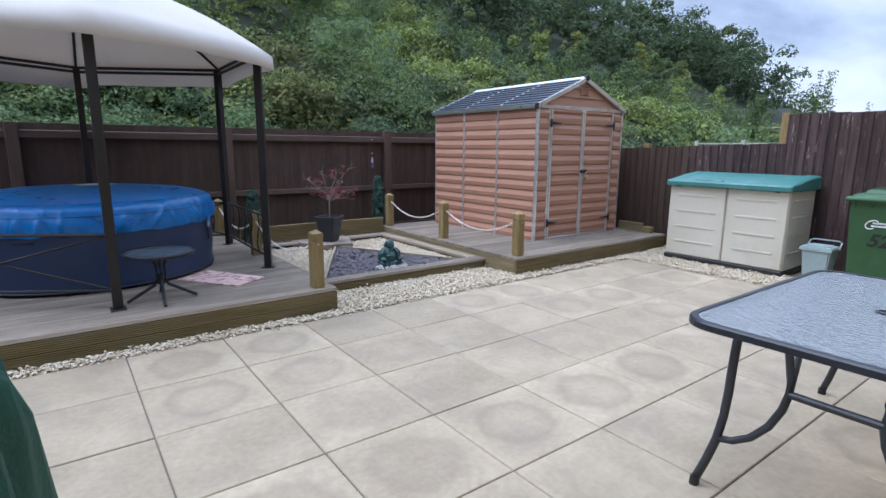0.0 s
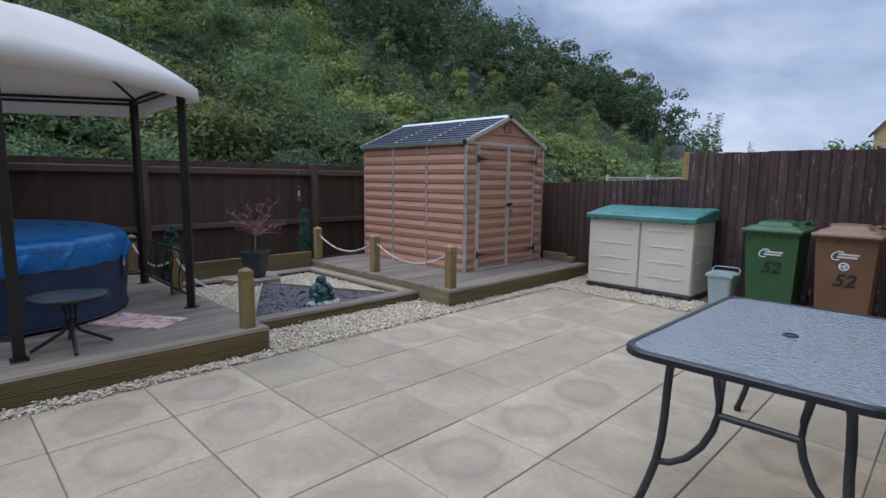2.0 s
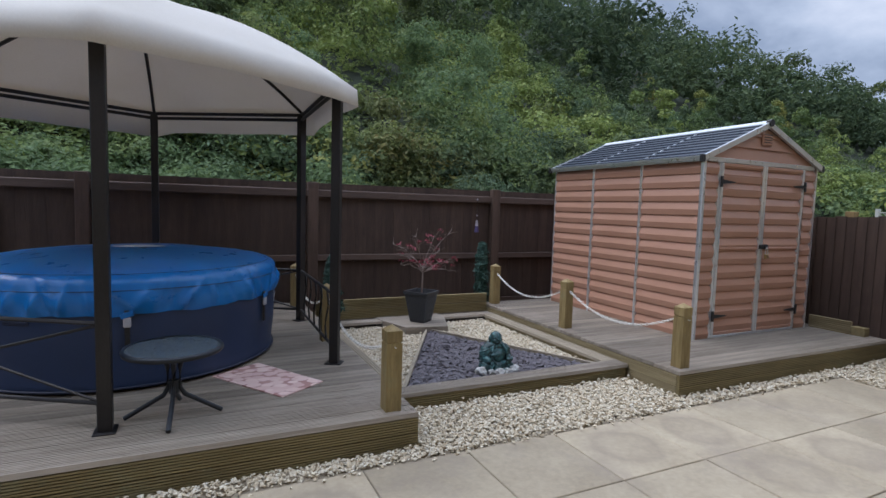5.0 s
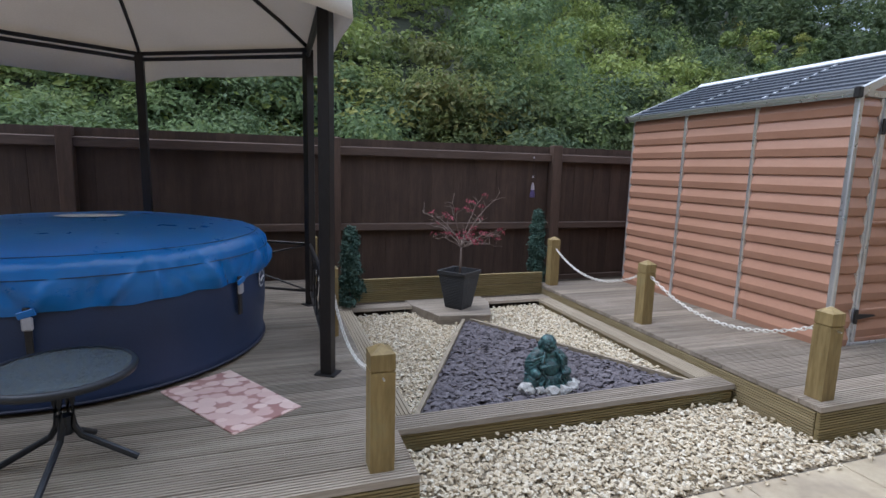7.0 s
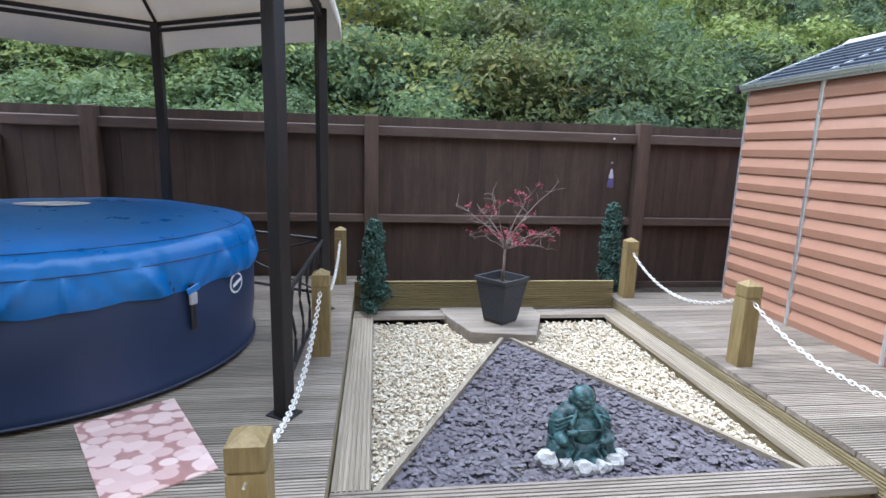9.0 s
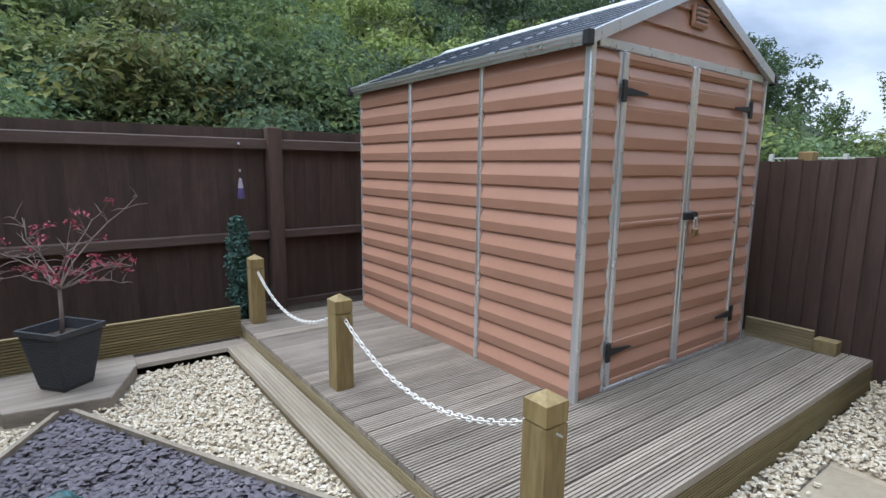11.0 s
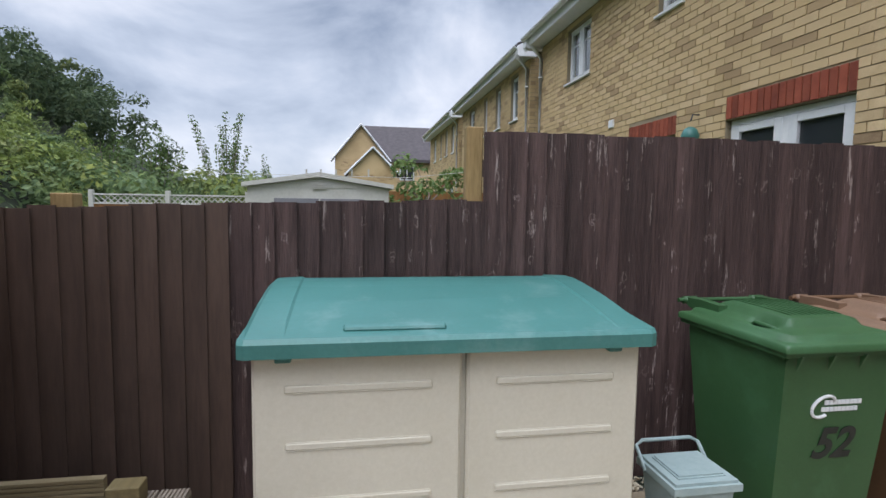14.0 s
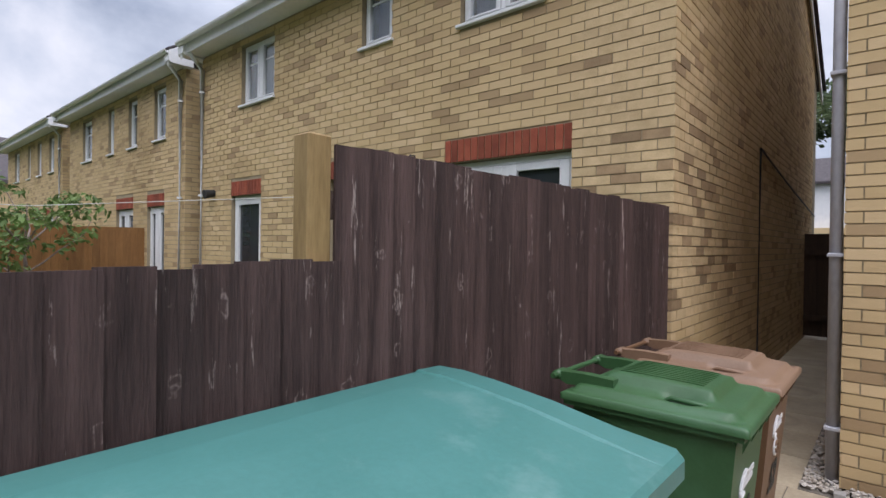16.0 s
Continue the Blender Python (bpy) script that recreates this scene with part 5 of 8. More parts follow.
# ---- hot tub ----
def tub():
    cx, cy = 0.27, 5.80
    t = thing("hot_tub", (cx, cy, DECK_Z), "round navy inflatable hot tub under a bright blue cover", "hot tub")
    part("tub_wall", lathe([(0.94, 0.004), (1.0, 0.01), (1.015, 0.03), (1.005, 0.06), (1.025, 0.25), (1.028, 0.4), (1.02, 0.56), (0.99, 0.63), (0.9, 0.66), (0.0, 0.66)], (cx, cy, DECK_Z), 72), M["tub"], t, smooth=True)
    part("base_seam", lathe([(1.0, 0.018), (1.024, 0.022), (1.024, 0.032), (1.0, 0.036)], (cx, cy, DECK_Z), 72), M["tub_dark"], t, "dark welded seam", smooth=True)
    prof = [(1.034, 0.47), (1.04, 0.49), (1.047, 0.52), (1.05, 0.55), (1.047, 0.58), (1.042, 0.605), (1.038, 0.618), (1.034, 0.645), (1.024, 0.672), (1.006, 0.692), (0.985, 0.704), (0.93, 0.722), (0.80, 0.748), (0.6, 0.773), (0.35, 0.79), (0.15, 0.796), (0.0, 0.797)]
    r = random.Random(21)
    folds = [(2 * math.pi * (k + r.uniform(-0.35, 0.35)) / 60, r.uniform(0.014, 0.045), r.uniform(-0.9, 0.9), r.choice((-1, 1)) * r.uniform(0.012, 0.04)) for k in range(60)]
    def wob(a, i):
        if i > 10:
            return (0.004 * math.sin(9 * a + i), 0.007 * math.sin(5 * a + 0.6 * i) * (0.5 if i < 13 else 0.3))
        h = prof[i][1] - 0.53
        f = (0.35, 0.7, 1.0, 1.0, 0.85, 0.5, 0.25, 0.35, 0.35, 0.25, 0.1)[i]
        dr = 0.006 * math.sin(13 * a + 1.3 * math.sin(3 * a))
        for at, width, slant, amp in folds:
            off = (a - at - slant * h + math.pi) % (2 * math.pi) - math.pi
            dr += amp * max(0.0, 1 - abs(off) / width)
        return (dr * f, (0.005 * math.sin(13 * a) + 0.004 * math.sin(29 * a)) * (1 if i < 2 else 0.15))
    cov = part("cover", lathe(prof, (cx, cy, DECK_Z), 420, wob=wob), M["cover"], t, "creased bright blue vinyl cover", smooth=True)
    part("cover_seam", lathe([(0.982, 0.7045), (0.985, 0.708), (0.979, 0.7085)], (cx, cy, DECK_Z), 96), M["tub"], cov, "dark stitched seam", smooth=True)
    part("cover_seam", lathe([(1.041, 0.614), (1.0455, 0.6165), (1.041, 0.619)], (cx, cy, DECK_Z), 96), M["tub"], cov, "dark stitched seam", smooth=True)
    bm = bmesh.new()
    bmesh.ops.create_circle(bm, cap_ends=True, segments=28, radius=0.13)
    bm.transform(Matrix.Translation((cx + 0.05, cy - 0.02, DECK_Z + 0.8005)) @ Matrix.Diagonal((1.4, 0.8, 1, 1)))
    part("cover_print", bm, M["white_badge"], cov, "white oval print")
    for deg in (-86, -31, 125, -150, 30):
        a = radians(deg)
        bm = box(-0.014, 0.014, -0.006, 0.006, 0.28, 0.50, 0.002)
        bm.transform(pose(cx + 1.045 * math.cos(a), cy + 1.045 * math.sin(a), DECK_Z, 0, 0, deg + 90))
        st = part("strap", bm, M["black"], t, "dark webbing strap")
        bm = box(-0.021, 0.021, -0.012, 0.006, 0.40, 0.46, 0.006)
        bm.transform(pose(cx + 1.048 * math.cos(a), cy + 1.048 * math.sin(a), DECK_Z, 0, 0, deg + 90))
        part("buckle", bm, M["grey_pipe"], st, "grey plastic buckle")
        bm = box(-0.035, 0.035, -0.004, 0.004, -0.016, 0.016, 0.003)
        bm.transform(pose(cx + 1.056 * math.cos(a), cy + 1.056 * math.sin(a), DECK_Z + 0.475, 0, -16, deg + 90))
        part("tab", bm, M["cover"], st, "light blue tab")
    for deg in (-12,):
        a = radians(deg)
        bm = bmesh.new()
        bmesh.ops.create_circle(bm, cap_ends=True, segments=28, radius=0.055)
        bm.transform(pose(cx + 1.0315 * math.cos(a), cy + 1.0315 * math.sin(a), DECK_Z + 0.42, 90, 0, deg + 90) @ Matrix.Diagonal((1.25, 1, 1, 1)))
        bd = part("badge", bm, M["white_badge"], t, "white oval badge")
        bm = bmesh.new()
        bmesh.ops.create_circle(bm, cap_ends=True, segments=28, radius=0.044)
        bm.transform(pose(cx + 1.0335 * math.cos(a), cy + 1.0335 * math.sin(a), DECK_Z + 0.42, 90, 0, deg + 90) @ Matrix.Diagonal((1.25, 1, 1, 1)))
        part("badge_field", bm, M["tub"], bd, "navy badge field")
        bm = box(-0.045, 0.045, -0.001, 0.001, -0.008, 0.01)
        bm.transform(pose(cx + 1.036 * math.cos(a), cy + 1.036 * math.sin(a), DECK_Z + 0.42, 0, -14, deg + 90))
        part("badge_bar", bm, M["white_badge"], bd, "white badge bar")
    for deg in (-118,):
        a = radians(deg)
        bm = box(-0.075, 0.075, -0.004, 0.004, 0, 0.022, 0.003)
        bm.transform(pose(cx + 1.03 * math.cos(a), cy + 1.03 * math.sin(a), DECK_Z + 0.42, 0, 0, deg + 90))
        part("grab_handle", bm, M["tub_dark"], t)


tub()


# ---- low table on the deck ----
def bistro():
    cx, cy, h = 0.6, 4.30, 0.375
    b = thing("bistro_table", (cx, cy, DECK_Z), "small round glass-topped table with splayed graphite legs", "table")
    part("tabletop_rim", lathe([(0.225, h - 0.02), (0.241, h - 0.02), (0.246, h - 0.004), (0.24, h + 0.008), (0.225, h + 0.006)], (cx, cy, DECK_Z), 48), M["tablerim"], b, smooth=True)
    part("glass_top", lathe([(0.0, h - 0.004), (0.225, h - 0.004), (0.225, h + 0.003), (0.0, h + 0.003)], (cx, cy, DECK_Z), 48), M["bistro_glass"], b, "smoked glass top")
    for k in range(4):
        a = radians(-5 + 90 * k)
        c, s = math.cos(a), math.sin(a)
        pts = [(cx + 0.06 * c, cy + 0.06 * s, DECK_Z + h - 0.016), (cx + 0.03 * c, cy + 0.03 * s, DECK_Z + h - 0.1), (cx + 0.028 * c, cy + 0.028 * s, DECK_Z + 0.16), (cx + 0.05 * c, cy + 0.05 * s, DECK_Z + 0.12), (cx + 0.235 * c, cy + 0.235 * s, DECK_Z + 0.012)]
        part("leg", tube(pts, 0.0125, 8), M["tablerim"], b)
    part("hub", rod((cx, cy, DECK_Z + 0.13), (cx, cy, DECK_Z + 0.2), 0.026, seg=12), M["tablerim"], b)


bistro()
mt = thing("bath_mat", (1.13, 4.73, DECK_Z), "thin bath mat printed with pink pebbles on the decking", "mat")
part("mat_sheet", prism([(0.80, 4.91), (1.168, 4.37), (1.455, 4.565), (1.11, 5.12)], DECK_Z + 0.001, DECK_Z + 0.007, bevel=0.002), M["mat"], mt)


# ---- rope posts and chains ----
def deck_post(x, y, h=0.50):
    o = thing("deck_post", (x, y, DECK_Z), "square treated timber post with a pointed cap", "post", "chain posts on the decking")
    w = 0.046
    part("shaft", prism([(x - w, y - w), (x + w, y - w), (x + w, y + w), (x - w, y + w)], DECK_Z, DECK_Z + h - 0.10), M["treated_post"], o)
    n = w - 0.005
    part("neck", prism([(x - n, y - n), (x + n, y - n), (x + n, y + n), (x - n, y + n)], DECK_Z + h - 0.10, DECK_Z + h - 0.092), M["treated_post"], o)
    bm = prism([(x - w, y - w), (x + w, y - w), (x + w, y + w), (x - w, y + w)], DECK_Z + h - 0.092, DECK_Z + h - 0.03)
    tip = bm.verts.new((x, y, DECK_Z + h))
    up = sorted((v for v in bm.verts if abs(v.co.z - DECK_Z - h + 0.03) < 1e-4), key=lambda v: math.atan2(v.co.y - y, v.co.x - x))
    for f in [f for f in bm.faces if all(v in up for v in f.verts)]:
        bm.faces.remove(f)
    for i in range(4):
        bm.faces.new((up[i], up[(i + 1) % 4], tip))
    part("cap", bm, M["treated_post"], o, "pointed post cap")
    hk = part("hook", rod((x, y - w, DECK_Z + h - 0.12), (x, y - w - 0.02, DECK_Z + h - 0.12), 0.004, seg=6), M["alu"], o, "small metal hook")
    return o


WEST_POSTS = [(1.71, 3.98), (1.712, 5.62), (1.715, 7.17)]
EAST_POSTS = [(4.037, 3.978), (4.037, 5.348), (4.037, 6.715)]
for x, y in WEST_POSTS + EAST_POSTS:
    deck_post(x, y, 0.49)


LINK = mesh_of("link", tube([(0.0125 * math.cos(2 * math.pi * j / 10) + 0.007 * (1 if math.cos(2 * math.pi * j / 10) > 0 else -1), 0.009 * math.sin(2 * math.pi * j / 10), 0) for j in range(10)], 0.0029, 4, closed=True), M["chain"])


def chain(a, b, sag):
    """White plastic chain hung between two posts."""
    a, b = Vector(a), Vector(b)
    o = thing("plastic_chain", tuple((a + b) / 2), "white plastic chain sagging between timber posts", "chain", "chains between the posts")
    pts = [a.lerp(b, s) - Vector((0, 0, sag * 4 * s * (1 - s))) for s in np.linspace(0, 1, 200)]
    run, step, k = 0.0, 0.029, 0
    for p, q in zip(pts, pts[1:]):
        run += (q - p).length
        if run < step:
            continue
        run -= step
        k += 1
        link = new("link", LINK)
        link.parent = o
        rot = (q - p).normalized().to_track_quat("X", "Z").to_matrix().to_4x4() @ pose(0, 0, 0, 90 * (k % 2) + 20)
        link.matrix_basis = ORIGIN[o.name].inverted() @ Matrix.Translation(p) @ rot
    return o


for row in (WEST_POSTS, EAST_POSTS):
    for (x0, y0), (x1, y1) in zip(row, row[1:]):
        chain((x0, y0 + 0.05, DECK_Z + 0.37), (x1, y1 - 0.05, DECK_Z + 0.37), 0.165)


# ---- storage box ----
def storage_box():
    x0, x1, y0, y1 = 6.20, 6.90, 2.185, 3.52
    s = thing("storage_box", ((x0 + x1) / 2, (y0 + y1) / 2, 0.02), "ivory plastic garden storage box with a teal lid", "storage box")
    part("base", box(x0 - 0.012, x1, y0 - 0.01, y1 + 0.01, 0.005, 0.07, 0.008), M["black"], s, "dark plastic base")
    part("body", box(x0 + 0.03, x1 - 0.01, y0, y1, 0.06, 0.93, 0.012), M["box"], s, "ivory ribbed body")
    for yy, d in ((y0, -1), (y1, 1)):
        for z in (0.25, 0.45, 0.64, 0.82):
            part("side_rib", box(x0 + 0.12, x1 - 0.1, min(yy, yy + d * 0.007), max(yy, yy + d * 0.007), z - 0.012, z + 0.012, 0.005), M["box"], s)
    ym = (y0 + y1) / 2 - 0.025
    for a, b in ((y0 + 0.004, ym - 0.009), (ym + 0.009, y1 - 0.004)):
        d = part("door", box(x0, x0 + 0.04, a, b, 0.075, 0.925, 0.01), M["box"], s, "ivory door leaf, shut")
        for z in (0.25, 0.435, 0.625, 0.815):
            bm = box(x0 - 0.006, x0 + 0.002, a + 0.10, b - 0.10, z - 0.014, z + 0.014, 0.006)
            part("door_rib", bm, M["box"], d, "raised rib")
    # lid: a convex top, swept across, with a lip
    lid = bmesh.new()
    prof = [(6.145, 0.93), (6.145, 0.975), (6.16, 0.99), (6.31, 1.018), (6.5, 1.05), (6.7, 1.073), (6.82, 1.082), (6.925, 1.08), (6.935, 1.065), (6.935, 0.93)]
    ya, yb = y0 - 0.03, y1 + 0.03
    cols = []
    for y, drop in ((ya, 0.022), (ya + 0.022, 0.004), (ya + 0.13, 0.0), (ya + 0.14, 0.006), (yb - 0.14, 0.006), (yb - 0.13, 0.0), (yb - 0.022, 0.004), (yb, 0.022)):
        cols.append([lid.verts.new((x + (0.012 if drop > 0.02 and x < 6.17 else 0), y, z - (drop if z > 0.99 else 0))) for x, z in prof])
    for a, b in zip(cols, cols[1:]):
        for i in range(len(prof) - 1):
            lid.faces.new((a[i], a[i + 1], b[i + 1], b[i]))
        lid.faces.new((a[-1], a[0], b[0], b[-1]))
    lid.faces.new(cols[0])
    lid.faces.new(cols[-1][::-1])
    bmesh.ops.recalc_face_normals(lid, faces=lid.faces)
    l = part("lid", lid, M["box_lid"], s, "teal sloping lid")
    slope = math.degrees(math.atan2(0.04, 0.18))
    bm = box(-0.018, 0.018, -0.17, 0.17, -0.004, 0.012, 0.006)
    bm.transform(pose(6.225, 3.06, 1.0, 0, -slope, 0))
    part("lid_grip", bm, M["box_lid"], l, "moulded finger grip")
    for y in (ya + 0.12, yb - 0.16):
        part("lid_catch", box(6.165, 6.2, y, y + 0.05, 0.91, 0.932, 0.004), M["box_lid"], l)


storage_box()


# ---- wheelie bins ----
def letters(text, size, at, turn, material, parent, name="painted_number", lean=0.0, bold=0.0):
    c = bpy.data.curves.new(name, "FONT")
    c.body, c.size, c.align_x, c.align_y, c.extrude, c.shear, c.offset = text, size, "CENTER", "CENTER", 0.0008, lean, bold
    tmp = new(name, c)
    me = bpy.data.meshes.new_from_object(tmp.evaluated_get(bpy.context.evaluated_depsgraph_get()))
    bpy.data.objects.remove(tmp)
    me.materials.append(material)
    ob = new(name, me)
    ob.parent = parent
    ob.matrix_basis = ORIGIN[parent.name].inverted() @ pose(*at, *turn)
    ORIGIN[ob.name] = ORIGIN[parent.name]
    return ob


def wheelie_bin(y0, y1, body, lid, label, disc):
    xf, xb = 6.12, 6.73
    ym = (y0 + y1) / 2
    b = thing("wheelie_bin", (6.45, ym, 0), label, "wheelie bin", "wheelie bins by the fence")
    bm = bmesh.new()
    def ring(f, z):
        dx0, dx1 = 0.075 * (1 - f), 0.12 * (1 - f)
        dy = 0.038 * (1 - f)
        pts = [(xf + 0.02 + dx0, y0 + 0.03 + dy), (xb - 0.02 - dx1, y0 + 0.03 + dy), (xb - 0.02 - dx1, y1 - 0.03 - dy), (xf + 0.02 + dx0, y1 - 0.03 - dy)]
        return [bm.verts.new((x, y, z)) for x, y in pts]
    rings = [ring(0, 0.02), ring(0.04, 0.06), ring(0.55, 0.5), ring(0.95, 0.88), ring(1.0, 0.92)]
    for a, c in zip(rings, rings[1:]):
        for i in range(4):
            bm.faces.new((a[i], a[(i + 1) % 4], c[(i + 1) % 4], c[i]))
    bm.faces.new(rings[0][::-1])
    bm.faces.new(rings[-1])
    bmesh.ops.bevel(bm, geom=[e for e in bm.edges if abs(e.verts[0].co.z - e.verts[1].co.z) > 0.02], offset=0.03, segments=3, affect="EDGES")
    bmesh.ops.recalc_face_normals(bm, faces=bm.faces)
    part("body", bm, M[body], b, smooth=False)
    part("rim", prism([(xf - 0.005, y0 + 0.005), (xb, y0 + 0.005), (xb, y1 - 0.005), (xf - 0.005, y1 - 0.005)], 0.905, 0.945, bevel=0.008), M[body], b)
    for i in range(4):
        y = y0 + 0.07 + i * (y1 - y0 - 0.14) / 3
        part("rim_rib", extrude_profile([(0, 0), (0.025, 0.06), (0, 0.06)], (xf + 0.012, y - 0.004, 0.85), (-1, 0, 0), (0, 0, 1), (0, 1, 0), 0.008), M[body], b)
    # lid: flat flange, rounded pan and a raised panel along the middle
    lm = bmesh.new()
    nu, nv = 52, 44
    lx0, lx1, ly0, ly1 = xf - 0.02, xb + 0.01, y0 - 0.004, y1 + 0.004
    def smooth_step(a, b, t):
        t = min(max((t - a) / (b - a), 0.0), 1.0)
        return t * t * (3 - 2 * t)
    def lid_z(px, py):
        inner = min(px - lx0, lx1 - px, py - ly0, ly1 - py)
        cx, cy = max(0.06 - (px - lx0 - 0.03), 0.06 - (lx1 - px), 0.0), max(0.06 - min(py - ly0 - 0.03, ly1 - py - 0.03), 0.0)
        pan = min(inner - 0.03, 0.06 - math.hypot(cx, cy)) if cx and cy else inner - 0.03
        f = (px - lx0) / (lx1 - lx0)
        z = 0.957 - 0.008 * smooth_step(0.012, 0.0, inner)
        z += 0.024 * smooth_step(0.0, 0.014, pan) + (0.014 + 0.022 * math.sin(math.pi * min(f * 0.75 + 0.05, 1))) * smooth_step(0.02, 0.14, pan)
        z += 0.02 * smooth_step(0.165, 0.145, abs(py - ym)) * smooth_step(0.19, 0.2, f) * smooth_step(0.9, 0.75, f)
        for hy in (y0 + 0.085, y1 - 0.085):
            z -= 0.02 * smooth_step(1.0, 0.5, math.hypot((px - xf - 0.2) / 0.085, (py - hy) / 0.035))
        return z
    gridv = [[lm.verts.new((lx0 + (lx1 - lx0) * i / nu, ly0 + (ly1 - ly0) * j / nv, 0)) for j in range(nv + 1)] for i in range(nu + 1)]
    for row in gridv:
        for v_ in row:
            v_.co.z = lid_z(v_.co.x, v_.co.y)
    for i in range(nu):
        for j in range(nv):
            lm.faces.new((gridv[i][j], gridv[i + 1][j], gridv[i + 1][j + 1], gridv[i][j + 1]))
    edge = [gridv[i][0] for i in range(nu)] + [gridv[nu][j] for j in range(nv)] + [gridv[i][nv] for i in range(nu, 0, -1)] + [gridv[0][j] for j in range(nv, 0, -1)]
    skirt = [lm.verts.new((v_.co.x, v_.co.y, 0.925)) for v_ in edge]
    for i in range(len(edge)):
        k = (i + 1) % len(edge)
        lm.faces.new((edge[i], skirt[i], skirt[k], edge[k]))
    bmesh.ops.recalc_face_normals(lm, faces=lm.faces)
    l = part("lid", lm, M[lid], b, "closed moulded lid", smooth=True)
    for i in range(9):
        y = ym - 0.112 + i * 0.028
        za, zc = lid_z(6.28, y), lid_z(6.56, y)
        part("lid_rib", extrude_profile([(6.27, za - 0.006), (6.27, za + 0.002), (6.29, za + 0.005), (6.55, zc + 0.005), (6.57, zc + 0.002), (6.57, zc - 0.006)], (0, y - 0.004, 0), (1, 0, 0), (0, 0, 1), (0, 1, 0), 0.008), M[lid], l)
    for y in (y0 + 0.085, y1 - 0.085):
        zt = lid_z(6.3, y - 0.06 if y < ym else y + 0.06) + 0.022
        pts = [(6.225, y, zt - 0.045), (6.228, y, zt - 0.008), (6.24, y, zt), (6.36, y, zt + 0.006), (6.372, y, zt - 0.002), (6.375, y, zt - 0.04)]
        part("lid_handle", tube(pts, 0.009, 8), M[lid], l, smooth=True)
    for y in (y0 + 0.09, y1 - 0.09):
        arm = part("hinge_arm", extrude_profile([(6.56, 0.975), (6.56, 1.014), (6.68, 1.018), (6.8, 1.012), (6.81, 0.99), (6.75, 0.965)], (0, y - 0.022, 0), (1, 0, 0), (0, 0, 1), (0, 1, 0), 0.044), M[lid], l, "moulded hinge arm")
        part("hinge_pin", rod((6.792, y - 0.034, 0.998), (6.792, y + 0.034, 0.998), 0.019, seg=12), M[lid], arm, smooth=True)
    part("rear_bar", rod((6.792, y0 + 0.03, 0.998), (6.792, y1 - 0.03, 0.998), 0.011, seg=10), M[body], b)
    for y in (y0 + 0.035, y1 - 0.035):
        w = part("wheel", rod((6.72, y - 0.02, 0.1), (6.72, y + 0.02, 0.1), 0.1, seg=24), M["black"], b, "black rubber wheel")
        part("wheel_hub", rod((6.72, y - 0.023, 0.1), (6.72, y + 0.023, 0.1), 0.05, seg=16), M["steel_dark"], w)
    part("axle", rod((6.72, y0 + 0.04, 0.1), (6.72, y1 - 0.04, 0.1), 0.012, seg=8), M["steel_dark"], b)
    # front face leans out towards the top
    def face_x(z):
        return xf + 0.02 + 0.075 * (1 - np.interp(z, [0.02, 0.5, 0.92], [0, 0.55, 1.0])) - 0.003
    lean = math.degrees(math.atan2(face_x(0.4) - face_x(0.7), 0.3))
    zn = 0.48 if disc else 0.535
    letters("52", 0.175, (face_x(zn), ym - 0.005, zn), (90 + lean, 0, -90), M["ink"], b, "painted_number", 0.28, 0.005)
    # council mark: a pale swirl and two bars of unread print
    z = 0.735 if disc else 0.695
    pts = [(face_x(z + 0.043 * math.sin(a)), ym + 0.055 + 0.046 * math.cos(a) - 0.016 * math.sin(a), z + 0.043 * math.sin(a)) for a in np.linspace(-2.2, 2.6, 20)]
    mk = part("printed_mark", tube(pts, 0.0062, 6), M["white_badge"], b, "white swirl mark")
    for zz, ya, yb, th in ((z + 0.016, -0.112, 0.05, 0.017), (z - 0.012, -0.098, 0.06, 0.017)):
        n = 9
        for k in range(n):
            y_a = ym + yb + (ya - yb) * k / n
            y_b = y_a + (ya - yb) / n * 0.84
            part("print_bar", box(face_x(zz) - 0.001, face_x(zz) + 0.004, min(y_a, y_b), max(y_a, y_b), zz - th / 2, zz + th / 2), M["white_badge"], mk, "white unread print")
    if disc:
        z = 0.63
        bm = rod((face_x(z) + 0.004, ym, z), (face_x(z) - 0.002, ym, z), 0.042, seg=28)
        d = part("round_sticker", bm, M["white_badge"], b, "white round sticker")
        for k in range(3):
            a0 = 2 * math.pi * k / 3 + 0.4
            pts = [(face_x(z) - 0.004, ym + 0.024 * math.cos(a), z + 0.024 * math.sin(a)) for a in np.linspace(a0, a0 + 1.5, 6)]
            part("sticker_arrow", tube(pts, 0.006, 5), M[body], d, "curved arrow print")
    b.scale = (1, 1, 0.97)


wheelie_bin(1.13, 1.675, "bin_green", "bin_green", "dark green wheelie bin with painted black number 52", False)
wheelie_bin(0.51, 1.055, "bin_brown", "bin_brown_lid", "brown wheelie bin with painted black number 52", True)


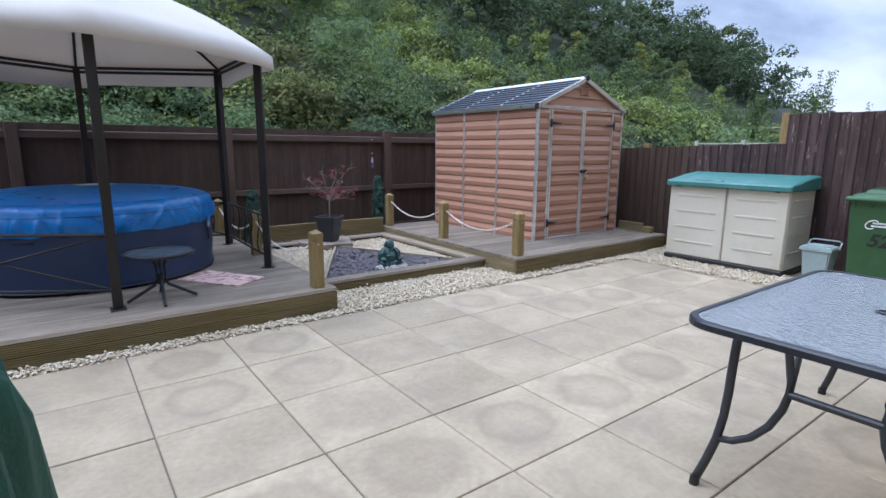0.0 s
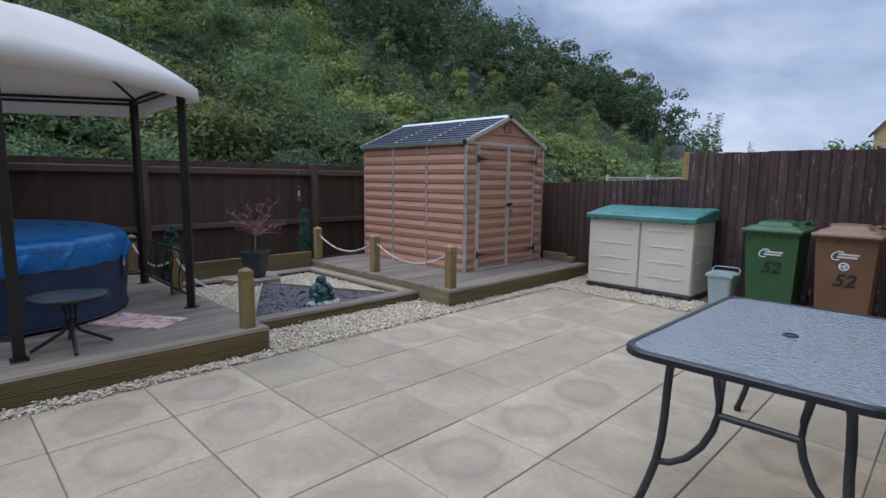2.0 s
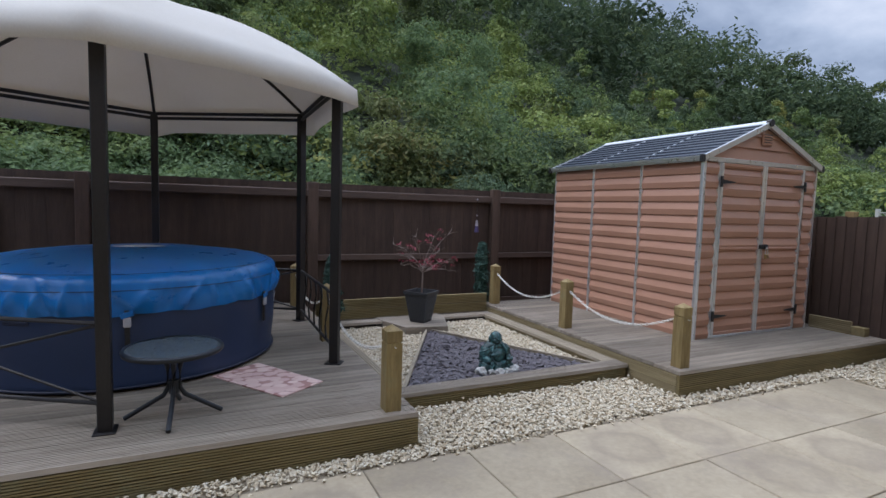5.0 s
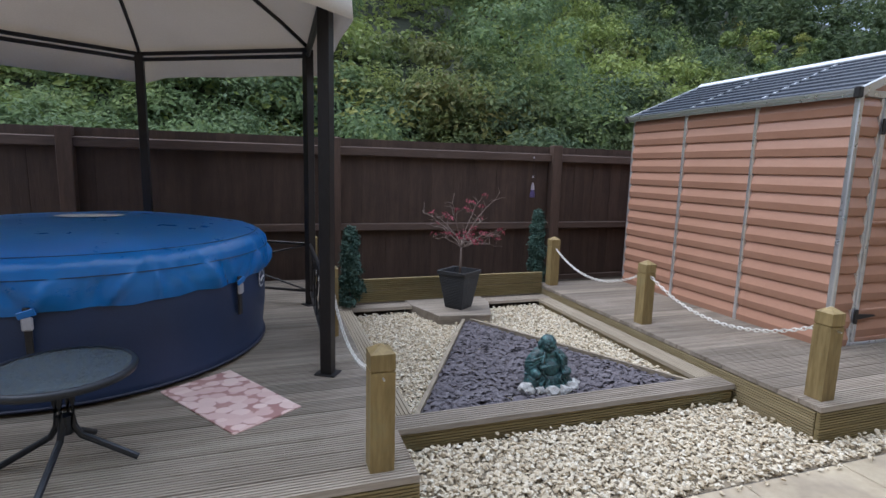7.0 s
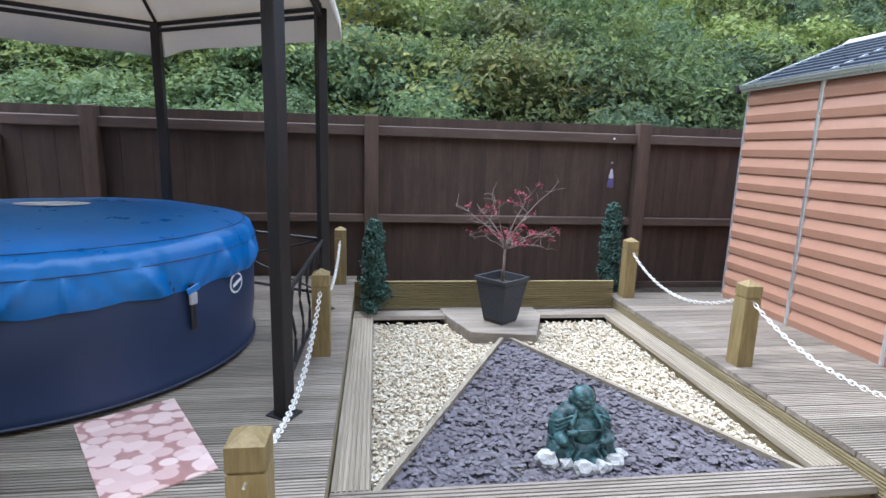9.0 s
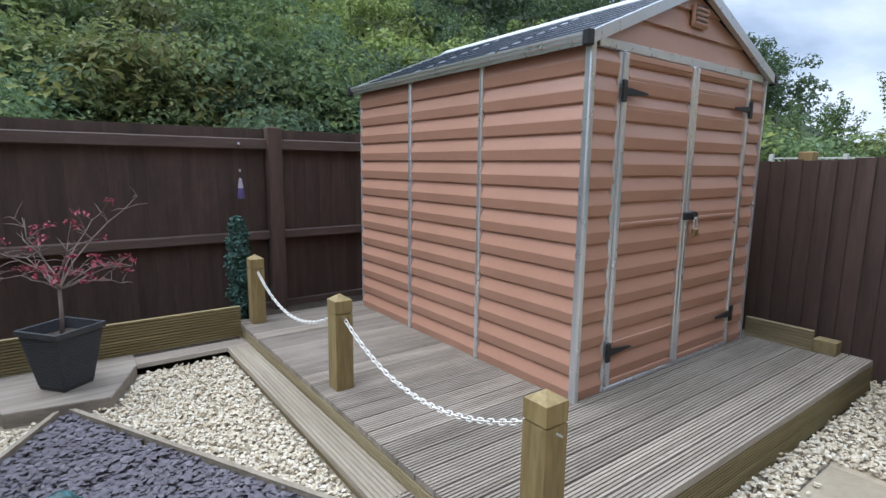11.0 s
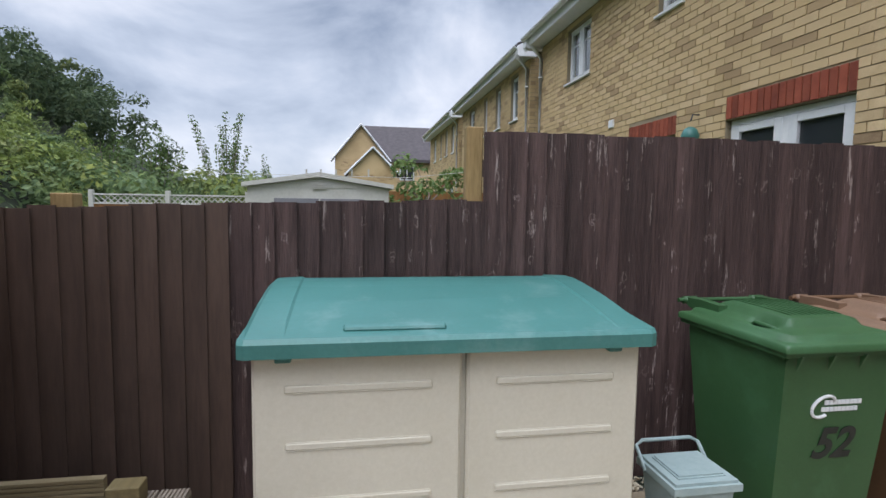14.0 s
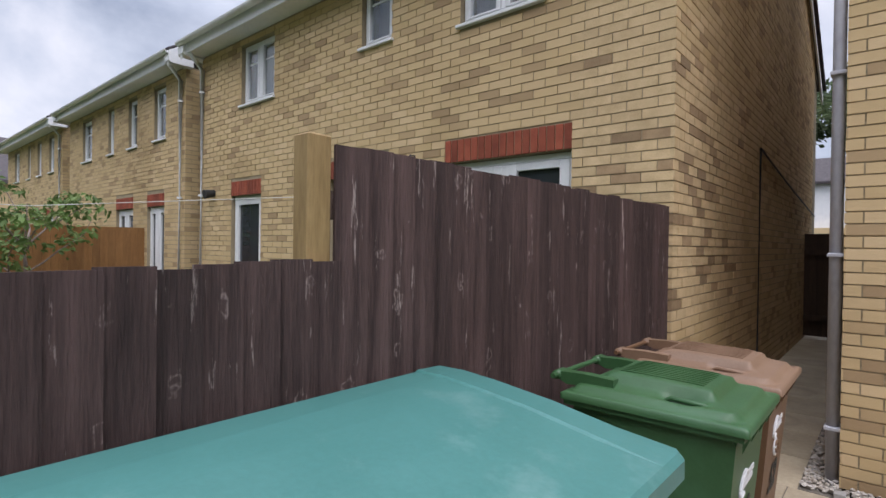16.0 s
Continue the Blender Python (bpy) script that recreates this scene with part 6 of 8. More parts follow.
def caddy():
    x0, x1, y0, y1, h = 6.20, 6.44, 1.76, 2.02, 0.36
    c = thing("food_caddy", (6.32, 1.89, 0), "pale blue-grey lidded food waste caddy", "caddy")
    bm = bmesh.new()
    lo = [bm.verts.new(p) for p in ((x0 + 0.03, y0 + 0.03, 0.005), (x1 - 0.03, y0 + 0.03, 0.005), (x1 - 0.03, y1 - 0.03, 0.005), (x0 + 0.03, y1 - 0.03, 0.005))]
    hi = [bm.verts.new(p) for p in ((x0, y0, h), (x1, y0, h), (x1, y1, h), (x0, y1, h))]
    bm.faces.new(lo[::-1]), bm.faces.new(hi)
    for i in range(4):
        bm.faces.new((lo[i], lo[(i + 1) % 4], hi[(i + 1) % 4], hi[i]))
    bmesh.ops.bevel(bm, geom=list(bm.edges), offset=0.014, segments=2, affect="EDGES")
    part("body", bm, M["caddy"], c)
    part("lid", prism([(x0 - 0.012, y0 - 0.012), (x1 + 0.012, y0 - 0.012), (x1 + 0.012, y1 + 0.012), (x0 - 0.012, y1 + 0.012)], h - 0.012, h + 0.028, bevel=0.012), M["caddy"], c, "closed lid")
    part("lid_panel", prism([(x0 + 0.03, y0 + 0.03), (x1 - 0.03, y0 + 0.03), (x1 - 0.03, y1 - 0.03), (x0 + 0.03, y1 - 0.03)], h + 0.027, h + 0.04, bevel=0.006), M["caddy"], c)
    part("handle", tube([(x1 - 0.06, y0 - 0.012, h - 0.01), (x1 + 0.02, y0 - 0.012, h + 0.06), (x1 + 0.03, y0 + 0.02, h + 0.075), (x1 + 0.03, y1 - 0.02, h + 0.075), (x1 + 0.02, y1 + 0.012, h + 0.06), (x1 - 0.06, y1 + 0.012, h - 0.01)], 0.008, 6), M["caddy"], c, "folding handle")


caddy()


# ---- dining table on the patio ----
def patio_table():
    x0, x1, y0, y1, h = 1.965, 3.45, 0.03, 0.985, 0.70
    cx, cy = (x0 + x1) / 2, (y0 + y1) / 2
    t = thing("patio_table", (cx, cy, 0), "rectangular rippled-glass patio table on curved graphite steel legs", "table")
    def rounded(inset, rad=0.13, n=7, bow=0.02):
        pts = []
        for sx, sy, a0 in ((1, 1, 0), (-1, 1, 90), (-1, -1, 180), (1, -1, 270)):
            ex, ey = (x1 - x0) / 2 - inset - rad, (y1 - y0) / 2 - inset - rad
            for k in range(n):
                a = radians(a0 + 90 * k / (n - 1))
                pts.append((cx + sx * ex + rad * math.cos(a), cy + sy * ey + rad * math.sin(a)))
        return pts
    o, i = rounded(0.0), rounded(0.028, 0.11)
    bm = bmesh.new()
    n = len(o)
    rings = [[bm.verts.new((x, y, z)) for x, y in ring] for ring, z in ((i, h - 0.022), (o, h - 0.026), (o, h - 0.002), (rounded(0.006, 0.125), h + 0.005), (i, h + 0.005))]
    for a, b in zip(rings, rings[1:] + rings[:1]):
        for k in range(n):
            bm.faces.new((a[k], a[(k + 1) % n], b[(k + 1) % n], b[k]))
    bmesh.ops.recalc_face_normals(bm, faces=bm.faces)
    part("rim", bm, M["tablerim"], t, "graphite steel rim")
    top = part("glass_top", prism(i, h - 0.006, h + 0.001), M["table_glass"], t, "rippled glass top")
    top.visible_shadow = False
    part("parasol_collar", lathe([(0.022, 0.0), (0.032, 0.0), (0.034, 0.006), (0.026, 0.009), (0.022, 0.008)], (cx, cy, h), 24), M["tablerim"], t, "grey parasol hole collar")
    joints = {}
    for sx in (-1, 1):
        x = cx + sx * 0.63
        for sy in (-1, 1):
            def at(dx, w, z):
                return (x + sx * dx, cy + sy * w + (-0.052 if sy > 0 else 0.035 * z / h), z)

            def rest(dx, w, z):
                return (x + sx * dx, cy + sy * w - 0.046, z)
            leg = [at(-0.015, 0.335, h - 0.024), at(-0.012, 0.345, 0.62), at(-0.005, 0.348, 0.52), at(0.006, 0.347, 0.42), at(0.018, 0.35, 0.32), at(0.03, 0.362, 0.22), at(0.045, 0.387, 0.12), at(0.06, 0.42, 0.012)]
            part("leg", tube(leg, 0.017, 10), M["steel_dark"], t, "curved graphite leg", smooth=True)
            part("leg_foot", rod(at(0.06, 0.418, 0.0), at(0.058, 0.416, 0.035), 0.0195, seg=10), M["black"], t, "black foot cap")
            brace = [at(0.03, 0.352, 0.225), rest(0.025, 0.3, 0.235), rest(0.02, 0.24, 0.275), rest(0.015, 0.185, 0.345), rest(0.01, 0.15, 0.425), rest(0.006, 0.136, 0.49), rest(0.003, 0.14, 0.56), rest(0.0, 0.155, 0.64), rest(0.0, 0.175, h - 0.024)]
            part("leg_brace", tube(brace, 0.0145, 8), M["steel_dark"], t, "sweeping graphite brace", smooth=True)
            joints[(sx, sy)] = brace[5]
            p = Vector(brace[5])
            part("diagonal_strut", rod(p, (p.x - sx * 0.30, cy + sy * 0.16, h - 0.03), 0.012, seg=8), M["steel_dark"], t)
        part("cross_bar", rod(joints[(sx, -1)], joints[(sx, 1)], 0.0145), M["steel_dark"], t)
    for sy in (-1, 1):
        part("top_bearer", rod((cx - 0.36, cy + sy * 0.16, h - 0.034), (cx + 0.36, cy + sy * 0.16, h - 0.034), 0.011, seg=8), M["steel_dark"], t)
    part("parasol_ring", lathe([(0.022, -0.03), (0.034, -0.03), (0.034, -0.008), (0.022, -0.008)], (cx, cy, h), 20), M["steel_dark"], t)


patio_table()


# ---- houses ----
def brick_wall(owner, u0, u1, z0, z1, place, openings=(), near=None, course=0.075, length=0.225, seed=1):
    """Stretcher-bond bricks proud of a mortar face. place(u, v, out) turns wall metres into the world's; near picks bricks to be objects of their own."""
    r = random.Random(seed)
    gap, out = 0.009, 0.008
    verts, faces = [], []
    shared = {}
    rows = int((z1 - z0) / course)
    for j in range(rows):
        za, zb = z0 + j * course, z0 + (j + 1) * course - gap
        u = u0 - (length / 2 if j % 2 else 0)
        while u < u1:
            a, b = max(u, u0), min(u + length - gap, u1)
            u += length
            if b - a < 0.03:
                continue
            spans = [(a, b)]
            for (oa, ob_, oz0, oz1) in openings:
                if za < oz1 and zb > oz0:
                    cut = []
                    for s, t in spans:
                        if t <= oa or s >= ob_:
                            cut.append((s, t))
                        else:
                            if oa - s > 0.02:
                                cut.append((s, oa))
                            if t - ob_ > 0.02:
                                cut.append((ob_, t))
                    spans = cut
            for s, t in spans:
                dark = r.random() < (0.22 if noise.noise((s * 0.45, za * 1.1, seed * 3.1)) > 0.1 else 0.05)
                o = out + r.uniform(-0.002, 0.002)
                if near and near[0] < (s + t) / 2 < near[1] and near[2] < za < near[3]:
                    key = (round(t - s, 2), dark)
                    if key not in shared:
                        w = t - s
                        bm = bmesh.new()
                        c = [Vector(place(x, z, d)) - Vector(place(0, 0, 0)) for d in (-0.02, out) for x, z in ((0, 0), (w, 0), (w, zb - za), (0, zb - za))]
                        vs = [bm.verts.new(q) for q in c]
                        for f in ((4, 5, 6, 7), (0, 4, 7, 3), (1, 2, 6, 5), (3, 7, 6, 2), (0, 1, 5, 4)):
                            bm.faces.new([vs[i] for i in f])
                        bmesh.ops.recalc_face_normals(bm, faces=bm.faces)
                        shared[key] = mesh_of("brick", bm, M["brick_dark" if dark else "brick"])
                    piece("brick", shared[key], owner, place(s, za, o - out))
                    continue
                k = len(verts)
                for d in (0.0, o):
                    for x, z in ((s, za), (t, za), (t, zb), (s, zb)):
                        verts.append(place(x, z, d))
                faces += [(k + 4, k + 5, k + 6, k + 7), (k, k + 4, k + 7, k + 3), (k + 1, k + 2, k + 6, k + 5), (k + 3, k + 7, k + 6, k + 2), (k, k + 1, k + 5, k + 4)]
    if verts:
        soup("brickwork", verts, faces, M["brick_join"], "buff and brown mixed facing brickwork", "", parent=owner)


def wall_with_holes(owner, u0, u1, z0, z1, holes, place, thick):
    """The mortar body behind the bricks, with real openings."""
    us = sorted({u0, u1, *[h[0] for h in holes], *[h[1] for h in holes]})
    for a, b in zip(us, us[1:]):
        zs = sorted((max(h[2], z0), min(h[3], z1)) for h in holes if h[0] < (a + b) / 2 < h[1])
        z = z0
        for lo, hi in zs + [(z1, z1)]:
            if lo - z > 0.005:
                bm = bmesh.new()
                c = [Vector(place(u, v, d)) for d in (-thick, 0) for u, v in ((a, z), (b, z), (b, lo), (a, lo))]
                vs = [bm.verts.new(q) for q in c]
                for f in ((3, 2, 1, 0), (4, 5, 6, 7), (0, 1, 5, 4), (1, 2, 6, 5), (2, 3, 7, 6), (3, 0, 4, 7)):
                    bm.faces.new([vs[i] for i in f])
                bmesh.ops.recalc_face_normals(bm, faces=bm.faces)
                part("wall", bm, M["mortar"], owner, "pale mortar wall face")
            z = hi


def window(owner, x0, x1, z0, z1, y, panes=2, curtain=True, door=False):
    """White plastic window or glazed door set back in a wall that faces north."""
    w = part("glazed_door" if door else "window", box(x0, x1, y - 0.11, y - 0.05, z0, z0 + 0.055, 0.006), M["upvc"], owner, "white plastic frame")
    part("frame_head", box(x0, x1, y - 0.11, y - 0.05, z1 - 0.055, z1, 0.006), M["upvc"], w)
    for a in (x0, x1 - 0.055):
        part("frame_jamb", box(a, a + 0.055, y - 0.11, y - 0.05, z0 + 0.055, z1 - 0.055, 0.006), M["upvc"], w)
    step = (x1 - x0) / panes
    for i in range(panes):
        a, b = x0 + i * step, x0 + (i + 1) * step
        t = 0.05 if not door else 0.1
        if i:
            part("mullion", box(a - t / 2, a + t / 2, y - 0.108, y - 0.045, z0 + 0.055, z1 - 0.055, 0.005), M["upvc"], w)
        pa = a + (0.075 if not door else 0.12)
        pb = b - (0.075 if not door else 0.12)
        za, zb = z0 + (0.075 if not door else 0.2), z1 - (0.075 if not door else 0.12)
        for q in ((a + 0.03, pa, z0 + 0.056, z1 - 0.056), (pb, b - 0.03, z0 + 0.056, z1 - 0.056)):
            part("sash_stile", box(q[0], q[1], y - 0.1, y - 0.04, q[2], q[3], 0.004), M["upvc"], w)
        for q in ((z0 + 0.056, za), (zb, z1 - 0.056)):
            part("sash_rail", box(pa, pb, y - 0.098, y - 0.042, q[0], q[1], 0.004), M["upvc"], w)
        pane = part("pane", box(pa - 0.004, pb + 0.004, y - 0.08, y - 0.072, za - 0.004, zb + 0.004), M["window" if door else "window_clear"], w, "reflecting window pane")
        pane.visible_shadow = door
        if not door:
            part("glazing_bar", box(pa, pb, y - 0.071, y - 0.064, (za + zb) / 2 + 0.14, (za + zb) / 2 + 0.16), M["upvc"], w)
    if not door:
        part("sill", box(x0 - 0.04, x1 + 0.04, y - 0.12, y + 0.045, z0 - 0.035, z0 - 0.001, 0.006), M["upvc"], w, "white projecting sill")
    return w


def lintel(owner, x0, x1, z0, y, h=0.225):
    l = part("lintel_bed", box(x0, x1, y - 0.1, y + 0.0005, z0, z0 + h), M["mortar"], owner, "mortar bed of the lintel")
    n = round((x1 - x0) / 0.0765)
    w = (x1 - x0) / n
    me = mesh_of("soldier_brick", box(0, w - 0.011, 0, 0.03, 0, h - 0.008, 0.003), M["red_brick"])
    for i in range(n):
        ob = piece("soldier_brick", me, owner, (x0 + i * w, y - 0.017, z0 + 0.002))
    return l


def roof(owner, x0, x1, yf, yb, ze, rise):
    """Pitched tiled roof along x with eaves, fascia and gutter to the north."""
    ym = (yf + yb) / 2
    for s, y in ((1, yf + 0.32), (-1, yb - 0.32)):
        a, b = Vector((0, y, ze - 0.02)), Vector((0, ym, ze + rise))
        d = (b - a)
        n = int(d.length / 0.3)
        for i in range(n):
            p, q = a + d * (i / n), a + d * ((i + 1.12) / n)
            nrm = Vector((0, -d.z * 1, d.y)).normalized()
            nrm = nrm if nrm.z > 0 else -nrm
            bm = bmesh.new()
            vs = [bm.verts.new((x, c.y + nrm.y * o, c.z + nrm.z * o)) for x in (x0 - 0.12, x1 + 0.12) for c, o in ((p, 0.035), (q, 0.012), (q, -0.01), (p, 0.005))]
            for f in ((0, 1, 5, 4), (1, 2, 6, 5), (2, 3, 7, 6), (3, 0, 4, 7), (3, 2, 1, 0), (4, 5, 6, 7)):
                bm.faces.new([vs[k] for k in f])
            bmesh.ops.recalc_face_normals(bm, faces=bm.faces)
            part("tile_course", bm, M["roof_tile"], owner)
    part("fascia", box(x0 - 0.1, x1 + 0.1, yf + 0.255, yf + 0.28, ze - 0.2, ze - 0.03, 0.004), M["upvc"], owner, "white fascia board")
    part("soffit", box(x0 - 0.1, x1 + 0.1, yf + 0.01, yf + 0.254, ze - 0.2, ze - 0.185), M["upvc"], owner, "white soffit")
    g = [(0.055 * math.cos(t), 0.055 * math.sin(t)) for t in np.linspace(math.pi, 2 * math.pi, 9)] + [(0.045 * math.cos(t), 0.045 * math.sin(t)) for t in np.linspace(2 * math.pi, math.pi, 9)]
    part("gutter", extrude_profile(g, (x0 - 0.12, yf + 0.338, ze - 0.03), (0, 1, 0), (0, 0, 1), (1, 0, 0), x1 - x0 + 0.24), M["upvc"], owner, "white half-round gutter")
    for x in (x0 - 0.06, x1 + 0.06):
        bm = bmesh.new()
        vs = [bm.verts.new((xx, yy, zz)) for xx in (x - 0.012, x + 0.012) for yy, zz in ((yf + 0.32, ze - 0.14), (ym, ze + rise - 0.06), (yb - 0.32, ze - 0.14), (yb - 0.32, ze - 0.28), (ym, ze + rise - 0.22), (yf + 0.32, ze - 0.28))]
        bm.faces.new(vs[:6]), bm.faces.new(vs[6:][::-1])
        for k in range(6):
            bm.faces.new((vs[k], vs[k + 6], vs[(k + 1) % 6 + 6], vs[(k + 1) % 6]))
        bmesh.ops.recalc_face_normals(bm, faces=bm.faces)
        part("barge_board", bm, M["upvc"], owner, "white barge board")
    for x in (x0 - 0.14, x1 - 0.04):
        part("eaves_end", extrude_profile([(yf - 0.06, ze - 0.23), (yf + 0.3, ze - 0.23), (yf + 0.33, ze - 0.2), (yf + 0.33, ze - 0.04), (yf - 0.06, ze + 0.19)], (x, 0, 0), (0, 1, 0), (0, 0, 1), (1, 0, 0), 0.18), M["upvc"], owner, "white boxed eaves end")


def downpipe(owner, x, y, z0, z1, mat_name="upvc", offset=0.25):
    pts = [(x, y + offset, z1), (x, y + offset, z1 - 0.08), (x, y + 0.05, z1 - 0.32), (x, y + 0.05, z0)]
    d = part("downpipe", tube(pts, 0.034, 10), M[mat_name], owner, "plastic downpipe", smooth=True)
    for z in np.arange(z0 + 0.6, z1 - 0.5, 1.6):
        part("pipe_clip", lathe([(0.035, -0.015), (0.042, -0.015), (0.042, 0.015), (0.035, 0.015)], (x, y + 0.05, z), 12), M[mat_name], d)
    return d


def gable_wall(owner, x, yf, yb, ze, rise, face):
    """End wall of a house up to the verge."""
    bm = bmesh.new()
    ym = (yf + yb) / 2
    pts = [(yf, 0), (yf, ze), (ym, ze + rise - 0.1), (yb, ze), (yb, 0)]
    vs = [bm.verts.new((xx, yy, zz)) for xx in (x, x - face * 0.25) for yy, zz in pts]
    bm.faces.new(vs[:5]), bm.faces.new(vs[5:][::-1])
    for k in range(5):
        bm.faces.new((vs[k], vs[k + 5], vs[(k + 1) % 5 + 5], vs[(k + 1) % 5]))
    bmesh.ops.recalc_face_normals(bm, faces=bm.faces)
    return part("gable_wall", bm, M["mortar"], owner, "brick end wall")


def next_house():
    x0, x1, ze = NB_W, 14.07, 4.56
    h = thing("brick_house", (11, -4.5, 0), "two-storey buff brick house with white windows and gutters", "house", "brick houses in a row")
    y = HOUSE_Y
    holes = [(7.70, 9.015, 0.0, 2.245), (9.785, 10.785, 1.05, 2.215), (12.295, 13.115, 0.0, 2.14), (7.96, 8.85, 3.50, 4.26), (9.765, 10.245, 3.61, 4.26), (12.0, 12.86, 3.41, 4.26)]
    place = lambda u, v, o: (u, y + o, v)
    wall_with_holes(h, x0 + 0.002, x1, 0, ze - 0.19, holes, place, 0.26)
    cuts = holes + [(a, b, d - 0.005, d + 0.215) for a, b, c, d in holes[:3]]
    brick_wall(h, x0, x1, 0.0, ze - 0.19, place, cuts, near=(6.9, 7.65, 1.4, 4.2), seed=1)
    gw = lambda u, v, o: (x0 - o, y + 0.009 - u, v)
    gable_wall(h, x0, y - 0.262, -8.6, ze + 0.14, 2.5, -1)
    brick_wall(h, 0.0, 7.9, 0.0, 5.7, gw, near=(0.0, 2.2, 0.9, 2.9), seed=2)
    for k, (a, b, c, d) in enumerate(holes):
        window(h, a + 0.01, b - 0.01, c + (0.03 if c < 0.1 else 0.01), d - 0.005, y, (2, 2, 1, 2, 1, 2)[k], True, k in (0, 2))
    for a, b, c, d in holes[:3]:
        lintel(h, a, b, d + 0.005, y, 0.21)
    for a, b, c, d in holes:
        # downstairs backing is a near-black sheet for the room's shade, upstairs a curtain
        part("room_lining", box(a - 0.2, b + 0.2, *((y - 0.36, y - 0.33) if c > 3 else (y - 0.9, y - 0.86)), c - 0.1, d + 0.1), M["curtain"] if c > 3 else M["unlit_room"], h, "pale net curtain" if c > 3 else "near-black panel in place of the unlit room's shade")
    roof(h, x0, x1, y, -8.6, ze, 2.75)
    downpipe(h, x1 - 0.08, y, 0.0, ze - 0.1)
    v = part("wall_vent", box(11.18, 11.31, y - 0.01, y + 0.03, 2.49, 2.60, 0.008), M["upvc"], h, "small square wall vent")
    lamp = part("wall_lamp", rod((13.64, y, 2.22), (13.64, y + 0.16, 2.19), 0.05, 0.07, 14), M["steel_dark"], h, "dark wall spotlight")
    part("back_wall", box(x0 + 0.26, x1, -8.6, -8.4, 0, ze - 0.19), M["mortar"], h)
    # long cable and flue on the end wall
    part("wall_cable", tube([(x0 - 0.02, -3.2, 0.0), (x0 - 0.02, -3.2, 2.6), (x0 - 0.03, -5.5, 2.35), (x0 - 0.03, -8.3, 2.1)], 0.012, 6), M["steel_dark"], h, "dark cable clipped to the wall")


next_house()


def far_house(x0, x1, seed, mirror):
    y, ze = HOUSE_Y, 4.56
    h = thing("brick_house", ((x0 + x1) / 2, -4.5, 0), "two-storey buff brick house further along the row", "house", "brick houses in a row")
    w = x1 - x0
    ups = [(x0 + 0.122 * w, x0 + 0.2 * w), (x0 + 0.325 * w, x0 + 0.395 * w), (x0 + 0.52 * w, x0 + 0.575 * w), (x0 + 0.74 * w, x0 + 0.845 * w)]
    holes = [(a, b, 3.28, 4.22) for a, b in ups] + [(x0 + 0.125 * w, x0 + 0.245 * w, 0.0, 2.1), (x0 + 0.35 * w, x0 + 0.495 * w, 0.0, 2.1)]
    place = lambda u, v, o: (u, y + o, v)
    wall_with_holes(h, x0, x1, 0, ze - 0.19, holes, place, 0.26)
    brick_wall(h, x0, x1, 0.0, ze - 0.19, place, holes + [(x0 + 0.125 * w, x0 + 0.245 * w, 2.095, 2.335), (x0 + 0.35 * w, x0 + 0.495 * w, 2.095, 2.335)], seed=seed)
    for a, b, c, d in holes:
        window(h, a + 0.005, b - 0.005, c + 0.01, d - 0.005, y, 1 if b - a < 0.7 else 2, True, c < 1)
        # behind the doors a near-black sheet stands for the unlit room
        part("room_lining", box(a - 0.2, b + 0.2, *((y - 0.36, y - 0.33) if c > 3 else (y - 0.9, y - 0.86)), c - 0.1, d + 0.1), M["curtain"] if c > 3 else M["unlit_room"], h)
    for a, b in ((0.125, 0.245), (0.35, 0.495)):
        lintel(h, x0 + a * w, x0 + b * w, 2.105, y)
    for x, f in ((x0, -1), (x1, 1)):
        gable_wall(h, x, y - 0.262, -8.6, ze + 0.14, 2.5, f)
    gw = lambda u, v, o: (x0 - o, y + 0.009 - u, v)
    brick_wall(h, 0.0, 0.9, 0.0, 4.35, gw, seed=seed + 9)
    roof(h, x0, x1, y, -8.6, ze, 2.75)
    downpipe(h, x0 + 0.1, y, 0.0, ze - 0.1)


far_house(14.68, 21.25, 21, False)
far_house(21.9, 28.4, 22, True)


